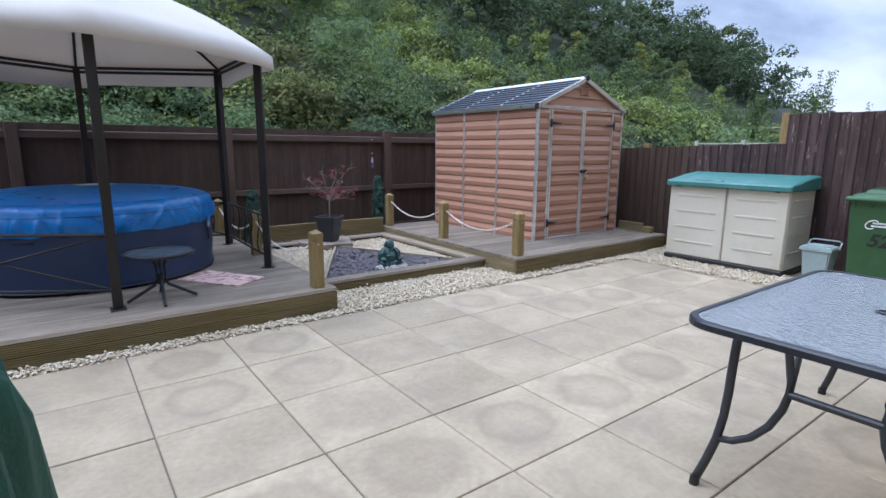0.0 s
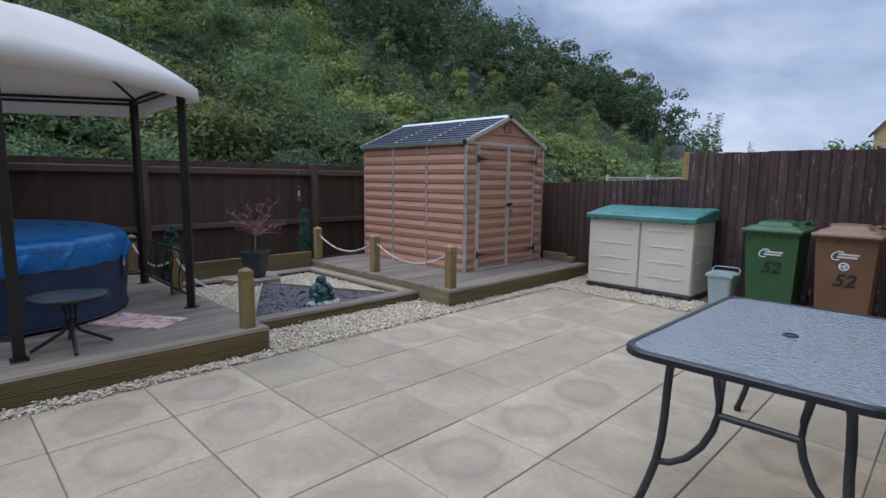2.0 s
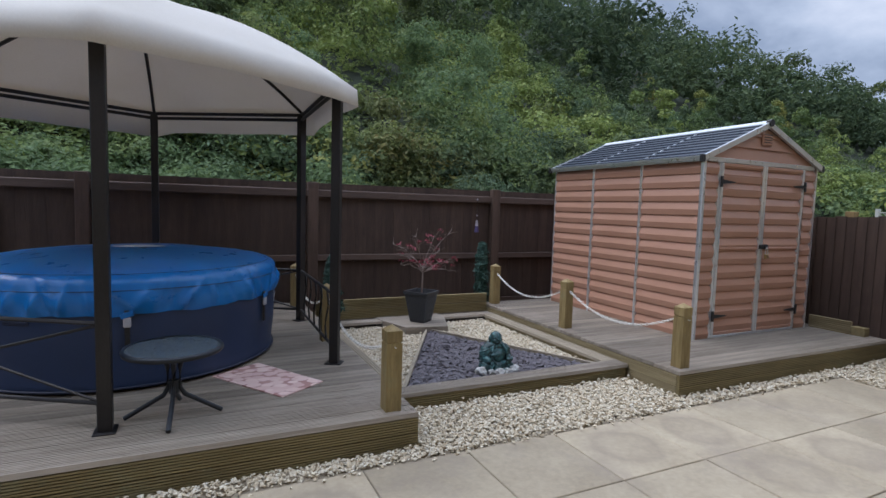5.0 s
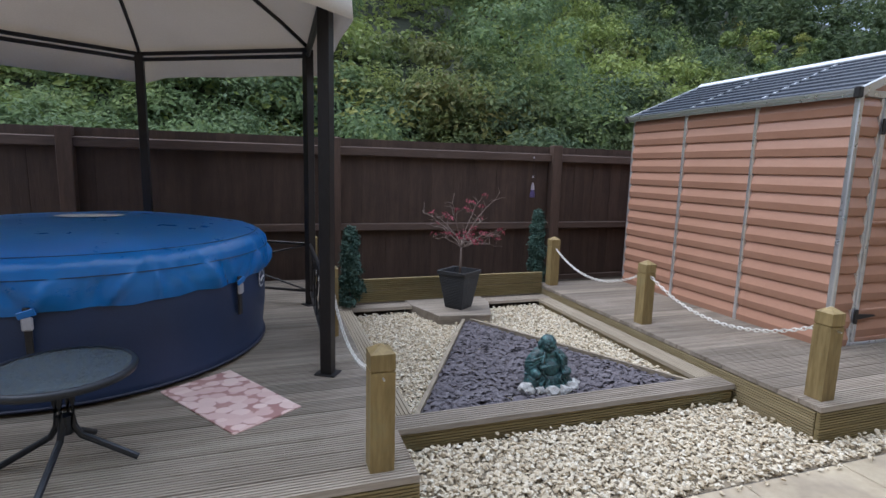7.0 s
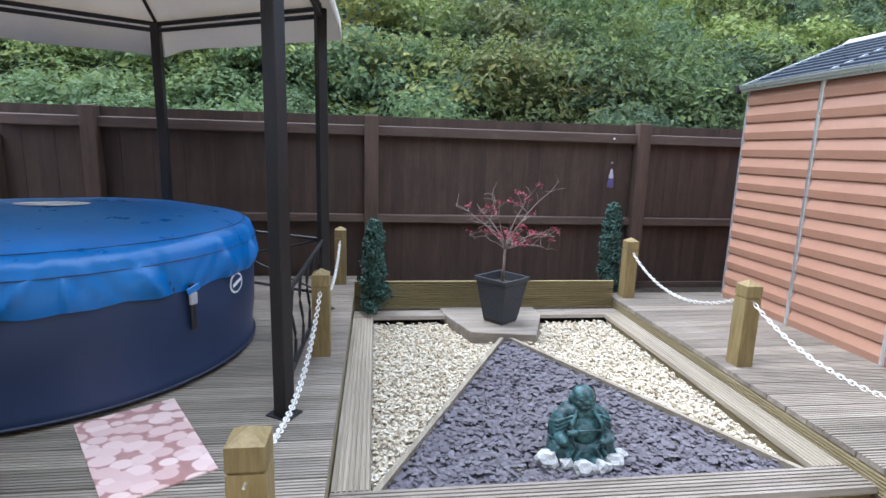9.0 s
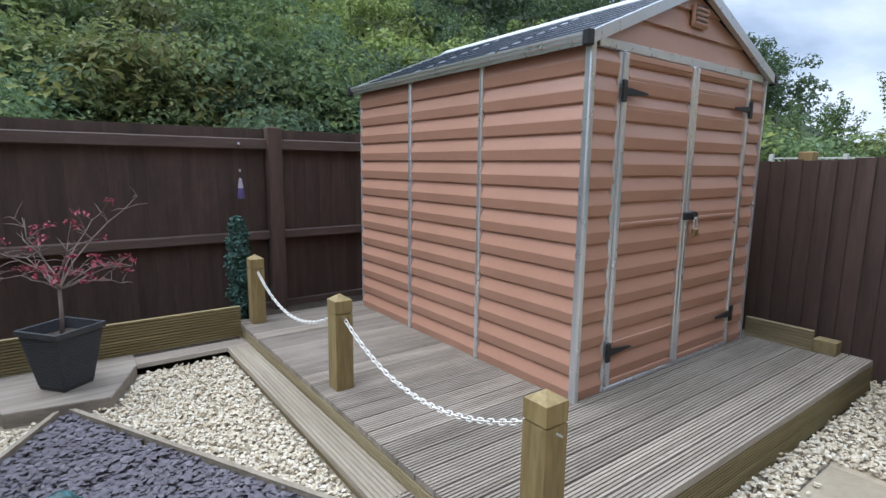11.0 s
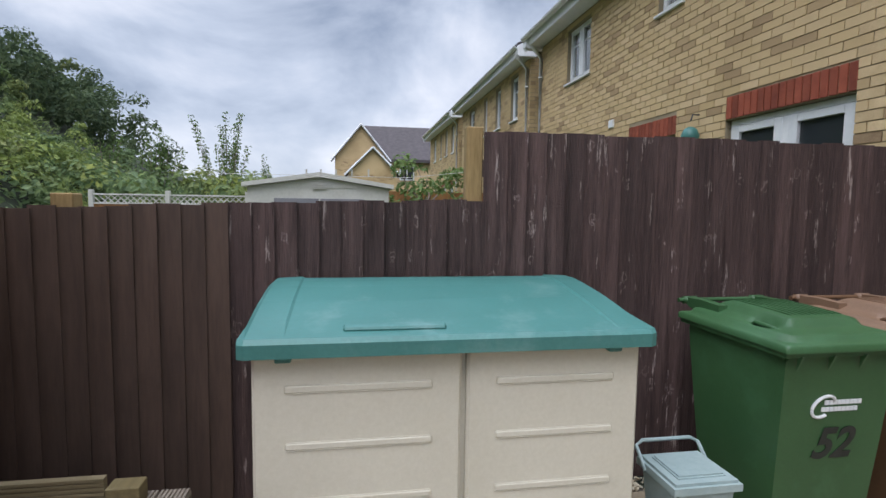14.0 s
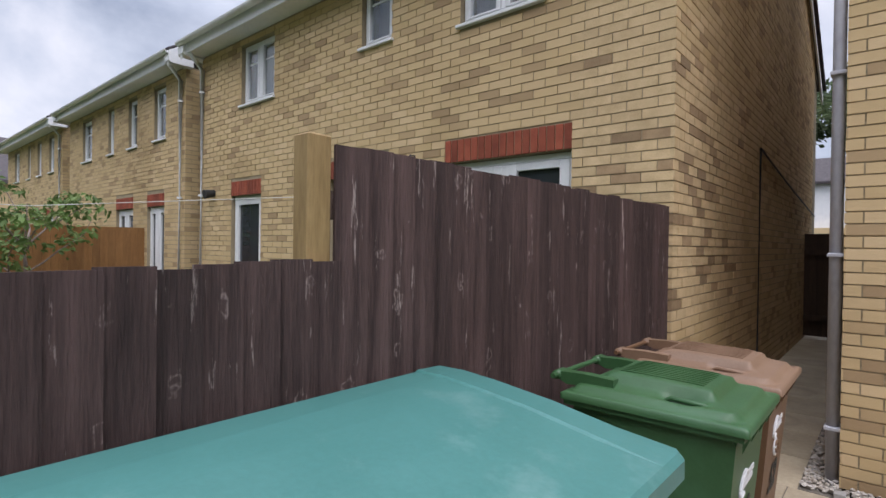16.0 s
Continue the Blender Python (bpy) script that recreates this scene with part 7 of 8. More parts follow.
def end_house():
    """Gable-fronted house closing the row, with a lower garage roof before it."""
    h = thing("gabled_house", (46, 0, 0), "buff brick gabled house with a plum tiled roof", "house")
    def gabled(x0, x1, y0, y1, ze, rise, name):
        ym = (y0 + y1) / 2
        bm = bmesh.new()
        pts = [(y0, 0), (y1, 0), (y1, ze), (ym, ze + rise), (y0, ze)]
        vs = [bm.verts.new((x, y, z)) for x in (x0, x1) for y, z in pts]
        bm.faces.new(vs[:5][::-1]), bm.faces.new(vs[5:])
        for k in range(5):
            bm.faces.new((vs[k], vs[(k + 1) % 5], vs[(k + 1) % 5 + 5], vs[k + 5]))
        bmesh.ops.recalc_face_normals(bm, faces=bm.faces)
        part("wall", bm, M["brick_join"], h, "buff brick gable wall")
        brick_wall(h, 0, y1 - y0 - 0.1, 1.5, ze, lambda u, v, o: (x0 - o, y1 - 0.05 - u, v), seed=31)
        for s in (-1, 1):
            ye = ym + s * ((y1 - y0) / 2 + 0.25)
            zl = ze - 0.25 * rise / ((y1 - y0) / 2)
            bm = bmesh.new()
            vs = [bm.verts.new((x, y, z)) for x in (x0 - 0.2, x1 + 0.2) for y, z in ((ym, ze + rise + 0.16), (ye, zl + 0.16), (ye, zl + 0.04), (ym, ze + rise + 0.04))]
            for f in ((0, 1, 5, 4), (1, 2, 6, 5), (2, 3, 7, 6), (3, 0, 4, 7), (3, 2, 1, 0), (4, 5, 6, 7)):
                bm.faces.new([vs[k] for k in f])
            bmesh.ops.recalc_face_normals(bm, faces=bm.faces)
            part("roof_slope", bm, M["roof_tile"], h, "plum tiled roof slope")
            part("verge", tube([(x0 - 0.21, ym, ze + rise + 0.1), (x0 - 0.21, ye, zl + 0.1)], 0.07, 6), M["upvc"], h, "white verge board")
    gabled(40.0, 40.5, 1.0, 4.4, 4.5, 2.1, "gable")
    gabled(38.0, 39.8, 0.5, 3.5, 3.4, 1.5, "garage")
    # the main range runs south from the gable
    bm = bmesh.new()
    vs = [bm.verts.new((x, y, z)) for y in (2.7, -9.0) for x, z in ((40.2, 4.5), (44.0, 7.2), (47.8, 4.5), (47.8, 4.3), (40.2, 4.3))]
    bm.faces.new(vs[:5]), bm.faces.new(vs[5:][::-1])
    for k in range(5):
        bm.faces.new((vs[k], vs[k + 5], vs[(k + 1) % 5 + 5], vs[(k + 1) % 5]))
    bmesh.ops.recalc_face_normals(bm, faces=bm.faces)
    part("roof_range", bm, M["roof_tile"], h, "plum tiled main roof")
    part("wall_range", box(40.55, 47.5, -9.0, 2.6, 0, 4.3), M["brick_join"], h, "buff brick wall")
    for y0, y1 in ((-0.9, 0.1), (-3.4, -2.4)):
        w = part("window", box(40.50, 40.55, y0, y1, 3.1, 4.15, 0.01), M["upvc"], h, "white window frame")
        for a, b in ((y0 + 0.08, (y0 + y1) / 2 - 0.04), ((y0 + y1) / 2 + 0.04, y1 - 0.08)):
            part("pane", box(40.47, 40.5, a, b, 3.2, 4.05), M["window"], w)


end_house()


def own_house():
    """The house beside the patio, with a door, a wall light and a waste pipe."""
    y, ze = OWN_Y, 5.33
    h = thing("own_house", (1, -4.5, 0), "buff brick house wall beside the patio", "house")
    x0, x1 = -4.2, OWN_E
    holes = [(4.62, 5.62, 0.12, 2.25)]
    place = lambda u, v, o: (u, y + o, v)
    wall_with_holes(h, x0, x1 - 0.002, 0, ze - 0.19, holes, place, 0.26)
    brick_wall(h, 1.2, x1, 0.0, ze - 0.19, place, holes + [(4.55, 5.69, 2.25, 2.48)], seed=41)
    brick_wall(h, x0, 1.2, 0.0, 2.6, place, seed=42)
    gable_wall(h, x1, y - 0.262, -8.6, ze + 0.14, 2.5, 1)
    brick_wall(h, 0.0, 7.9, 0.0, 5.2, lambda u, v, o: (x1 + o, y + 0.009 - u, v), seed=43)
    gable_wall(h, x0, y - 0.262, -8.6, ze + 0.14, 2.5, -1)
    window(h, 4.63, 5.61, 0.13, 2.24, y + 0.07, 1, False, True)
    # near-black sheet that paints the unlit room behind the door
    part("room_lining", box(4.3, 5.9, y - 0.9, y - 0.86, 0, 2.4), M["unlit_room"], h)
    lintel(h, 4.55, 5.69, 2.255, y)
    part("door_step", box(4.66, 5.58, y + 0.002, y + 0.10, 0.03, 0.12, 0.01), M["sill"], h, "red-brown door step")
    part("step_riser", box(4.62, 5.62, y + 0.002, y + 0.07, -0.02, 0.028, 0.004), M["concrete"], h)
    roof(h, x0, x1 - 0.05, y, -8.6, ze, 2.9)
    return h


own_house()


def wall_bits():
    bm = lathe([(0.0, 0.0), (0.11, 0.0), (0.125, 0.02), (0.125, 0.09), (0.1, 0.11), (0.0, 0.115)], (0, 0, 0), 32)
    bm.transform(pose(4.6, OWN_Y + 0.012, 2.0, -90, 0, 0))
    l = solo("wall_light", bm, M["concrete"], "round grey plastic wall light by the door", "light", at=(4.6, OWN_Y, 2.0), smooth=True)
    w = thing("waste_pipe", (5.63, OWN_Y + 0.12, 0), "white waste pipe elbow running into a dark drain", "pipe")
    part("pipe", tube([(5.63, OWN_Y - 0.02, 0.34), (5.63, OWN_Y + 0.06, 0.345), (5.63, OWN_Y + 0.115, 0.335), (5.63, OWN_Y + 0.13, 0.29), (5.63, OWN_Y + 0.13, -0.02)], 0.024, 10), M["upvc"], w, smooth=True)
    part("drain_grate", box(5.51, 5.75, OWN_Y + 0.03, OWN_Y + 0.21, -0.02, 0.014, 0.006), M["black"], w, "dark plastic drain hopper")
    dp = thing("corner_downpipe", (OWN_E + 0.06, OWN_Y - 0.12, 0), "grey plastic downpipe clipped to the house corner", "pipe")
    part("pipe", rod((OWN_E + 0.052, OWN_Y - 0.06, 0.0), (OWN_E + 0.052, OWN_Y - 0.06, 5.1), 0.036, seg=16), M["grey_pipe"], dp, smooth=True)
    for z in (0.35, 1.45, 2.6, 3.8):
        part("pipe_clip", box(OWN_E + 0.008, OWN_E + 0.095, OWN_Y - 0.115, OWN_Y - 0.005, z - 0.012, z + 0.012, 0.004), M["grey_pipe"], dp)
    # hose hung in loops
    hs = thing("garden_hose", (3.0, OWN_Y + 0.05, 0), "bright green coiled garden hose hung on the wall", "hose")
    r = random.Random(9)
    for k in range(6):
        x = 2.72 + 0.085 * k + r.uniform(-0.02, 0.02)
        d = 0.06 + 0.014 * k
        wdt, low = r.uniform(0.14, 0.26), (0.02, 0.12, 0.3, 0.06, 0.2, 0.03)[k]
        pts = [(x + wdt * math.sin(t) * (1 - 0.75 * math.cos(t / 2) ** 8), OWN_Y + d + 0.02 * math.sin(t * 2 + k) + (0.09 if low < 0.05 else 0.0) * (1 - math.cos(t)) / 2, 0.5 * (0.84 + low) + 0.5 * (0.84 - low) * math.cos(t)) for t in np.linspace(0, 2 * math.pi, 32, endpoint=False)]
        part("hose_loop", tube(pts, 0.0105, 8, closed=True), M["hose"], hs, smooth=True)
    part("hose_tail", tube([(3.05, OWN_Y + 0.13, 0.82), (3.3, OWN_Y + 0.13, 0.76), (3.42, OWN_Y + 0.12, 0.62), (3.45, OWN_Y + 0.12, 0.46)], 0.0105, 8), M["hose"], hs, smooth=True)
    part("hose_connector", rod((3.45, OWN_Y + 0.12, 0.46), (3.45, OWN_Y + 0.12, 0.36), 0.02, 0.016, 12), M["black"], hs, "black hose connector")
    part("tap_connector", rod((2.93, OWN_Y + 0.11, 0.86), (3.0, OWN_Y + 0.13, 0.80), 0.02, seg=12), M["yellow"], hs, "yellow tap connector")
    part("tap", tube([(2.88, OWN_Y, 0.9), (2.88, OWN_Y + 0.08, 0.9), (2.92, OWN_Y + 0.11, 0.87)], 0.014, 8), M["steel_dark"], hs, "dark garden tap")
    kb = solo("path_kerb", box(5.97, 6.03, -0.46, -0.4, -0.02, 0.03, 0.004), M["concrete"], "short grey concrete kerb by the path", "kerb", kind="structure")


wall_bits()


def passage():
    g = thing("side_gate", (6.6, -7.2, 0), "dark timber gate closing the side passage", "gate")
    me = mesh_of("gate_board", box(0, 0.098, 0, 0.02, 0.04, 1.75), M["fence"])
    for i in range(10):
        piece("gate_board", me, g, (6.01 + i * 0.0935, -7.2, 0))
    for z in (0.3, 1.4):
        part("gate_rail", box(6.01, 6.93, -7.18, -7.14, z, z + 0.09), M["fence"], g)
    f = thing("hillside_house", (8, -60, 0), "white rendered house across the street", "house")
    part("wall", box(2, 18, -62, -56, 3.5, 8.0), M["upvc"], f, "white rendered wall")
    bm = bmesh.new()
    vs = [bm.verts.new((x, y, z)) for x in (1.5, 18.5) for y, z in ((-55.5, 7.8), (-59, 10.4), (-62.5, 7.8), (-62.5, 7.6), (-55.5, 7.6))]
    bm.faces.new(vs[:5]), bm.faces.new(vs[5:][::-1])
    for k in range(5):
        bm.faces.new((vs[k], vs[k + 5], vs[(k + 1) % 5 + 5], vs[(k + 1) % 5]))
    bmesh.ops.recalc_face_normals(bm, faces=bm.faces)
    part("roof", bm, M["roof_tile"], f, "grey tiled roof")
    part("retaining_wall", box(-2, 24, -56, -55, -0.2, 3.5), M["brick_join"], f, "buff brick retaining wall")
    r = np.random.default_rng(4)
    c = np.stack([r.uniform(-30, 45, 120), r.uniform(-140, -90, 120), r.uniform(2, 34, 120)], -1)
    v = leaves(r, c, r.uniform(3, 6, 120), 220, 0.8)
    soup("southern_woods", v, quads(v), M["leaf_far"], "dark wooded hillside beyond the street", "woods")


passage()


# ---- next gardens ----
def garden_shed_pale():
    x, ya, yb = 13.6, 2.52, 5.0
    s = thing("pale_garden_shed", (x + 0.8, 3.8, 0), "pale grey plastic shed with a shallow gable roof", "shed")
    ym, ze, apex = (ya + yb) / 2, 1.70, 1.86
    part("body", box(x, x + 1.7, ya + 0.08, yb - 0.08, 0, ze), M["pale_shed"], s)
    bm = bmesh.new()
    vs = [bm.verts.new((xx, y, z)) for xx in (x - 0.08, x + 1.8) for y, z in ((ya, ze - 0.02), (ym, apex), (yb, ze - 0.02), (yb, ze + 0.05), (ym, apex + 0.08), (ya, ze + 0.05))]
    bm.faces.new(vs[:6]), bm.faces.new(vs[6:][::-1])
    for k in range(6):
        bm.faces.new((vs[k], vs[k + 6], vs[(k + 1) % 6 + 6], vs[(k + 1) % 6]))
    bmesh.ops.recalc_face_normals(bm, faces=bm.faces)
    part("roof", bm, M["pale_shed"], s, "pale ribbed roof")
    bm = bmesh.new()
    vs = [bm.verts.new((xx, y, z)) for xx in (x - 0.01, x + 0.02) for y, z in ((ya + 0.08, ze - 0.02), (yb - 0.08, ze - 0.02), (ym, apex - 0.01))]
    bm.faces.new(vs[:3]), bm.faces.new(vs[3:][::-1])
    for k in range(3):
        bm.faces.new((vs[k], vs[k + 3], vs[(k + 1) % 3 + 3], vs[(k + 1) % 3]))
    bmesh.ops.recalc_face_normals(bm, faces=bm.faces)
    part("gable", bm, M["pale_shed"], s)
    for a, b in ((ya + 0.5, ym - 0.01), (ym + 0.01, yb - 0.5)):
        part("door", box(x - 0.02, x + 0.01, a, b, 0.05, 1.5, 0.004), M["grey_door"], s, "mid grey door leaf")
    for i in range(3):
        part("vent_slat", box(x - 0.03, x - 0.008, ym - 0.12, ym + 0.12, 1.66 + i * 0.035, 1.675 + i * 0.035), M["pale_shed"], s)


garden_shed_pale()
fo = thing("orange_fence", (16, 1.5, 0), "orange-brown timber fence between the next gardens", "fence")
me = mesh_of("fence_board", box(0, 0.02, 0, 0.118, 0, 1.72), M["fence_orange"])
for i in range(40):
    piece("fence_board", me, fo, (16.4, -0.5 + i * 0.12, 0))
fl = thing("lattice_fence", (14.2, 6.2, 0), "brown fence topped with pale diamond lattice", "fence")
me = mesh_of("fence_board", box(0, 0.02, 0, 0.118, 0, 1.36), M["fence_orange"])
for i in range(21):
    piece("fence_board", me, fl, (14.2, 5.02 + i * 0.12, 0))
bm = bmesh.new()
for i in range(24):
    for q in (-1, 1):
        y = 5.08 + i * 0.1
        rod((14.21, y, 1.37), (14.21, y + q * 0.15, 1.51), 0.009, seg=4, bm=bm)
part("lattice", bm, M["pale_shed"], fl, "pale diamond lattice")
for z in (1.36, 1.51):
    part("lattice_rail", box(14.19, 14.23, 5.02, 7.54, z, z + 0.025, 0.003), M["pale_shed"], fl)
for y in (5.0, 6.3, 7.5):
    part("lattice_post", box(14.17, 14.25, y, y + 0.07, 0, 1.6, 0.004), M["pale_shed"], fl)
lawn = solo("lawn", box(7.1, 40, 0.6, 7.55, -0.05, -0.01), M["grass"], "rough green lawn of the next gardens", "lawn", kind="structure")
ln = thing("washing_line", (12, 3, 0), "thin pale washing line with a few pegs across the garden", "washing line")
part("cord", tube([(8.2, -0.5, 1.98), (10.5, 2.6, 1.72), (13.1, 5.4, 1.86)], 0.003, 5), M["pale_shed"], ln)
for k in range(5):
    f = 0.45 + k * 0.07
    p = Vector((10.5, 2.6, 1.80)).lerp(Vector((13.1, 5.4, 1.9)), f - 0.3)
    part("peg", box(p.x - 0.01, p.x + 0.01, p.y - 0.01, p.y + 0.01, p.z - 0.07, p.z + 0.015), M["pale_shed"], ln)


def small_tree(name, at, height, spread, material, label, seed, leaf=0.055, limbs=9, per=60):
    r = random.Random(seed)
    nr_ = np.random.default_rng(seed)
    t = thing(name, at, label, "tree")
    tips, k = [], 0
    part("trunk", tube([(at[0], at[1], at[2] - 0.1), (at[0] + 0.03, at[1], at[2] + height * 0.3), (at[0] - 0.02, at[1] + 0.03, at[2] + height * 0.6), (at[0], at[1], at[2] + height * 0.95)], height * 0.018, 8, taper=0.2), M["bark"], t, smooth=True)
    for i in range(limbs):
        a = 2 * math.pi * i / limbs + r.uniform(-0.4, 0.4)
        z0 = at[2] + height * r.uniform(0.3, 0.7)
        L = spread * r.uniform(0.55, 1.0)
        pts = [Vector((at[0], at[1], z0))]
        for s in range(1, 6):
            pts.append(Vector((at[0] + math.cos(a + 0.15 * s) * L * s / 5, at[1] + math.sin(a + 0.15 * s) * L * s / 5, z0 + height * 0.09 * s * r.uniform(0.6, 1.1))))
        part("limb", tube(pts, height * 0.008, 6, taper=0.25), M["bark"], t)
        tips += pts[2:]
    c = np.array([list(p) for p in tips])
    v = leaves(nr_, c, np.full(len(c), spread * 0.22), per, leaf)
    soup("crown", v, quads(v), material, "loose leafy crown", "", "stuff", parent=t)
    return t


small_tree("fruit_tree", (15.3, 1.7, 0), 2.1, 1.15, M["leaf_fruit"], "young fruit tree with loose green leaves", 3, 0.06, 8, 30)


def twiggy_shrub(at, height, spread, shoots, seed):
    """Upright leafy shoots fanning from a low bush."""
    r = random.Random(seed)
    nr_ = np.random.default_rng(seed)
    t = thing("twiggy_shrub", at, "tall twiggy shrub with upright leafy shoots beyond the fence", "shrub", "twiggy shrubs beyond the gardens")
    pts_all = []
    for i in range(shoots):
        a, lean = r.uniform(0, 2 * math.pi), r.uniform(0.1, 1.0) * spread
        top = height * r.uniform(0.7, 1.0)
        pts = [Vector((at[0] + math.cos(a) * lean * f ** 1.3, at[1] + math.sin(a) * lean * f ** 1.3, at[2] + top * f)) for f in (0, 0.25, 0.5, 0.75, 1.0)]
        part("stem", tube(pts, 0.016, 5, taper=0.25), M["bark"], t)
        for k in range(26):
            f = 0.3 + 0.7 * k / 25
            j = min(int(f * 4), 3)
            pts_all.append(list(pts[j].lerp(pts[j + 1], f * 4 - j)))
    c = np.array(pts_all)
    v = leaves(nr_, c, np.full(len(c), 0.09), 9, 0.034)
    soup("foliage", v, quads(v), M["leaf_fruit"], "small dark green leaves", "", "stuff", parent=t)


twiggy_shrub((18.5, 6.35, 0), 3.75, 0.85, 16, 5)
twiggy_shrub((17.6, 7.7, 0), 3.05, 0.7, 12, 6)
twiggy_shrub((22.0, 5.9, 0), 2.9, 0.6, 9, 8)
twiggy_shrub((19.6, 9.6, 0), 3.3, 0.9, 12, 9)
rng = np.random.default_rng(19)
c = np.stack([rng.uniform(9, 60, 220), rng.uniform(8.0, 24, 220), rng.uniform(0.1, 1.0, 220)], -1)
c = c[c[:, 1] > 7.6 + (c[:, 0] - 9) * 0.05]
q = np.stack([rng.uniform(15, 24, 150), rng.uniform(0, 1, 150), rng.uniform(0.3, 1.75, 150)], -1)
q[:, 1] = (4.6 + (q[:, 0] - 15) * 0.12) * (1 - q[:, 1]) + (9.0 + (q[:, 0] - 15) * 0.45) * q[:, 1]
c = np.concatenate([c, q])
v = leaves(rng, c, rng.uniform(0.45, 0.95, len(c)), 200, 0.075)
soup("field_shrubs", v, quads(v), M["leaf_near"], "green and russet scrub beyond the gardens", "shrubs")
lt = thing("hanging_lantern", (9.4, HOUSE_Y + 0.12, 2.05), "round teal lantern hung from a wall bracket", "lantern")
part("bracket", tube([(9.4, HOUSE_Y, 2.36), (9.4, HOUSE_Y + 0.08, 2.36), (9.4, HOUSE_Y + 0.1, 2.30)], 0.008, 6), M["steel_dark"], lt)
part("lantern_globe", lathe([(0.0, 0.0), (0.05, 0.015), (0.085, 0.065), (0.088, 0.1), (0.065, 0.16), (0.03, 0.185), (0.0, 0.19)], (9.4, HOUSE_Y + 0.1, 2.05), 20), M["box_lid"], lt, "teal ribbed globe", smooth=True)
zp = float(hill_z(37.2, 43.3))
sl = thing("street_lamp", (37.2, 43.3, zp), "slim grey lamp post among the trees", "lamp post")
part("post", rod((37.2, 43.3, zp - 0.5), (37.2, 43.3, 15.9), 0.11, 0.07, 10), M["grey_pipe"], sl)
part("lamp_arm", rod((37.2, 43.3, 15.0), (36.0, 43.6, 15.2), 0.05, seg=8), M["grey_pipe"], sl)
# far ridge on the horizon
vs, fs = [], []
for i in range(60):
    a = radians(55 + i * 1.4)
    hgt = 34 + 8 * noise.noise((i * 0.21, 0, 0)) + 3 * noise.noise((i * 0.9, 3, 0))
    for z in (-2, max(hgt, 6)):
        vs.append((900 * math.sin(a), 900 * math.cos(a), z))
    if i:
        k = 2 * i
        fs.append((k - 2, k, k + 1, k - 1))
soup("distant_ridge", vs, fs, M["distant"], "hazy wooded ridge on the horizon", "ridge", "structure")


# ---- planting in the bed ----
def pot():
    x, y, z = 2.907, 6.37, POND_Z + 0.006
    p = thing("plant_pot", (x, y, z), "tall square charcoal basket-weave plant pot", "pot")
    bm = bmesh.new()
    rings = []
    for w, zz in ((0.082, 0.0), (0.087, 0.02), (0.131, 0.302), (0.141, 0.304), (0.143, 0.332), (0.128, 0.332), (0.122, 0.28)):
        rings.append([bm.verts.new((x + sx * w, y + sy * w, z + zz)) for sx, sy in ((-1, -1), (1, -1), (1, 1), (-1, 1))])
    for a, b in zip(rings, rings[1:]):
        for i in range(4):
            bm.faces.new((a[i], a[(i + 1) % 4], b[(i + 1) % 4], b[i]))
    bm.faces.new(rings[0][::-1])
    bmesh.ops.rotate(bm, cent=(x, y, 0), matrix=Matrix.Rotation(radians(38), 3, "Z"), verts=bm.verts)
    body = part("pot_body", bm, M["pot"], p, "charcoal woven body")
    bm = bmesh.new()
    for k in range(19):
        w, zz = 0.0885 + k * 0.00223, 0.03 + k * 0.0145
        for i in range(4):
            a, b = [(-1, -1), (1, -1), (1, 1), (-1, 1)][i], [(1, -1), (1, 1), (-1, 1), (-1, -1)][i]
            rod((x + a[0] * w, y + a[1] * w, z + zz), (x + b[0] * w, y + b[1] * w, z + zz), 0.0042, seg=4, bm=bm)
    bmesh.ops.rotate(bm, cent=(x, y, 0), matrix=Matrix.Rotation(radians(38), 3, "Z"), verts=bm.verts)
    part("woven_band", bm, M["pot"], body)
    bm = prism([(x - 0.12, y - 0.12), (x + 0.12, y - 0.12), (x + 0.12, y + 0.12), (x - 0.12, y + 0.12)], z + 0.24, z + 0.275)
    bmesh.ops.rotate(bm, cent=(x, y, 0), matrix=Matrix.Rotation(radians(38), 3, "Z"), verts=bm.verts)
    part("potting_soil", bm, M["soil"], p, "dark potting soil")
    t = thing("acer_tree", (x, y, z + 0.27), "small bare-branched crimson acer growing in the pot", "tree")
    r = random.Random(14)
    fork = Vector((x + 0.01, y, z + 0.53))
    part("trunk", tube([(x, y, z + 0.26), (x + 0.008, y, z + 0.40), fork], 0.011, 8, taper=0.8), M["bark"], t, "slim grey trunk", smooth=True)
    tips = []
    for i in range(13):
        bm = bmesh.new()
        a = 2 * math.pi * i / 13 + r.uniform(-0.3, 0.3)
        L = r.uniform(0.22, 0.40)
        rise = r.uniform(0.10, 0.40) if i % 3 else r.uniform(0.0, 0.14)
        if abs(a - 0.3) < 0.5:
            rise, L = 0.46, 0.44
        pts = [fork]
        for s in range(1, 6):
            f = s / 5
            pts.append(fork + Vector((math.cos(a) * L * f + r.uniform(-0.015, 0.015), math.sin(a) * L * f * 0.8 + r.uniform(-0.015, 0.015), rise * f ** 0.8 + 0.03 * math.sin(f * 3) + r.uniform(-0.01, 0.01))))
        tube(pts, 0.005, 5, bm, taper=0.3)
        for s in (2, 3, 4, 5):
            for _ in range(2):
                d = Vector((r.uniform(-1, 1), r.uniform(-1, 1), r.uniform(-0.1, 1.0))).normalized() * r.uniform(0.05, 0.13)
                tube([pts[s], pts[s] + d * 0.5 + Vector((0, 0, 0.008)), pts[s] + d], 0.0022, 4, bm, taper=0.4)
                tips.append(pts[s] + d)
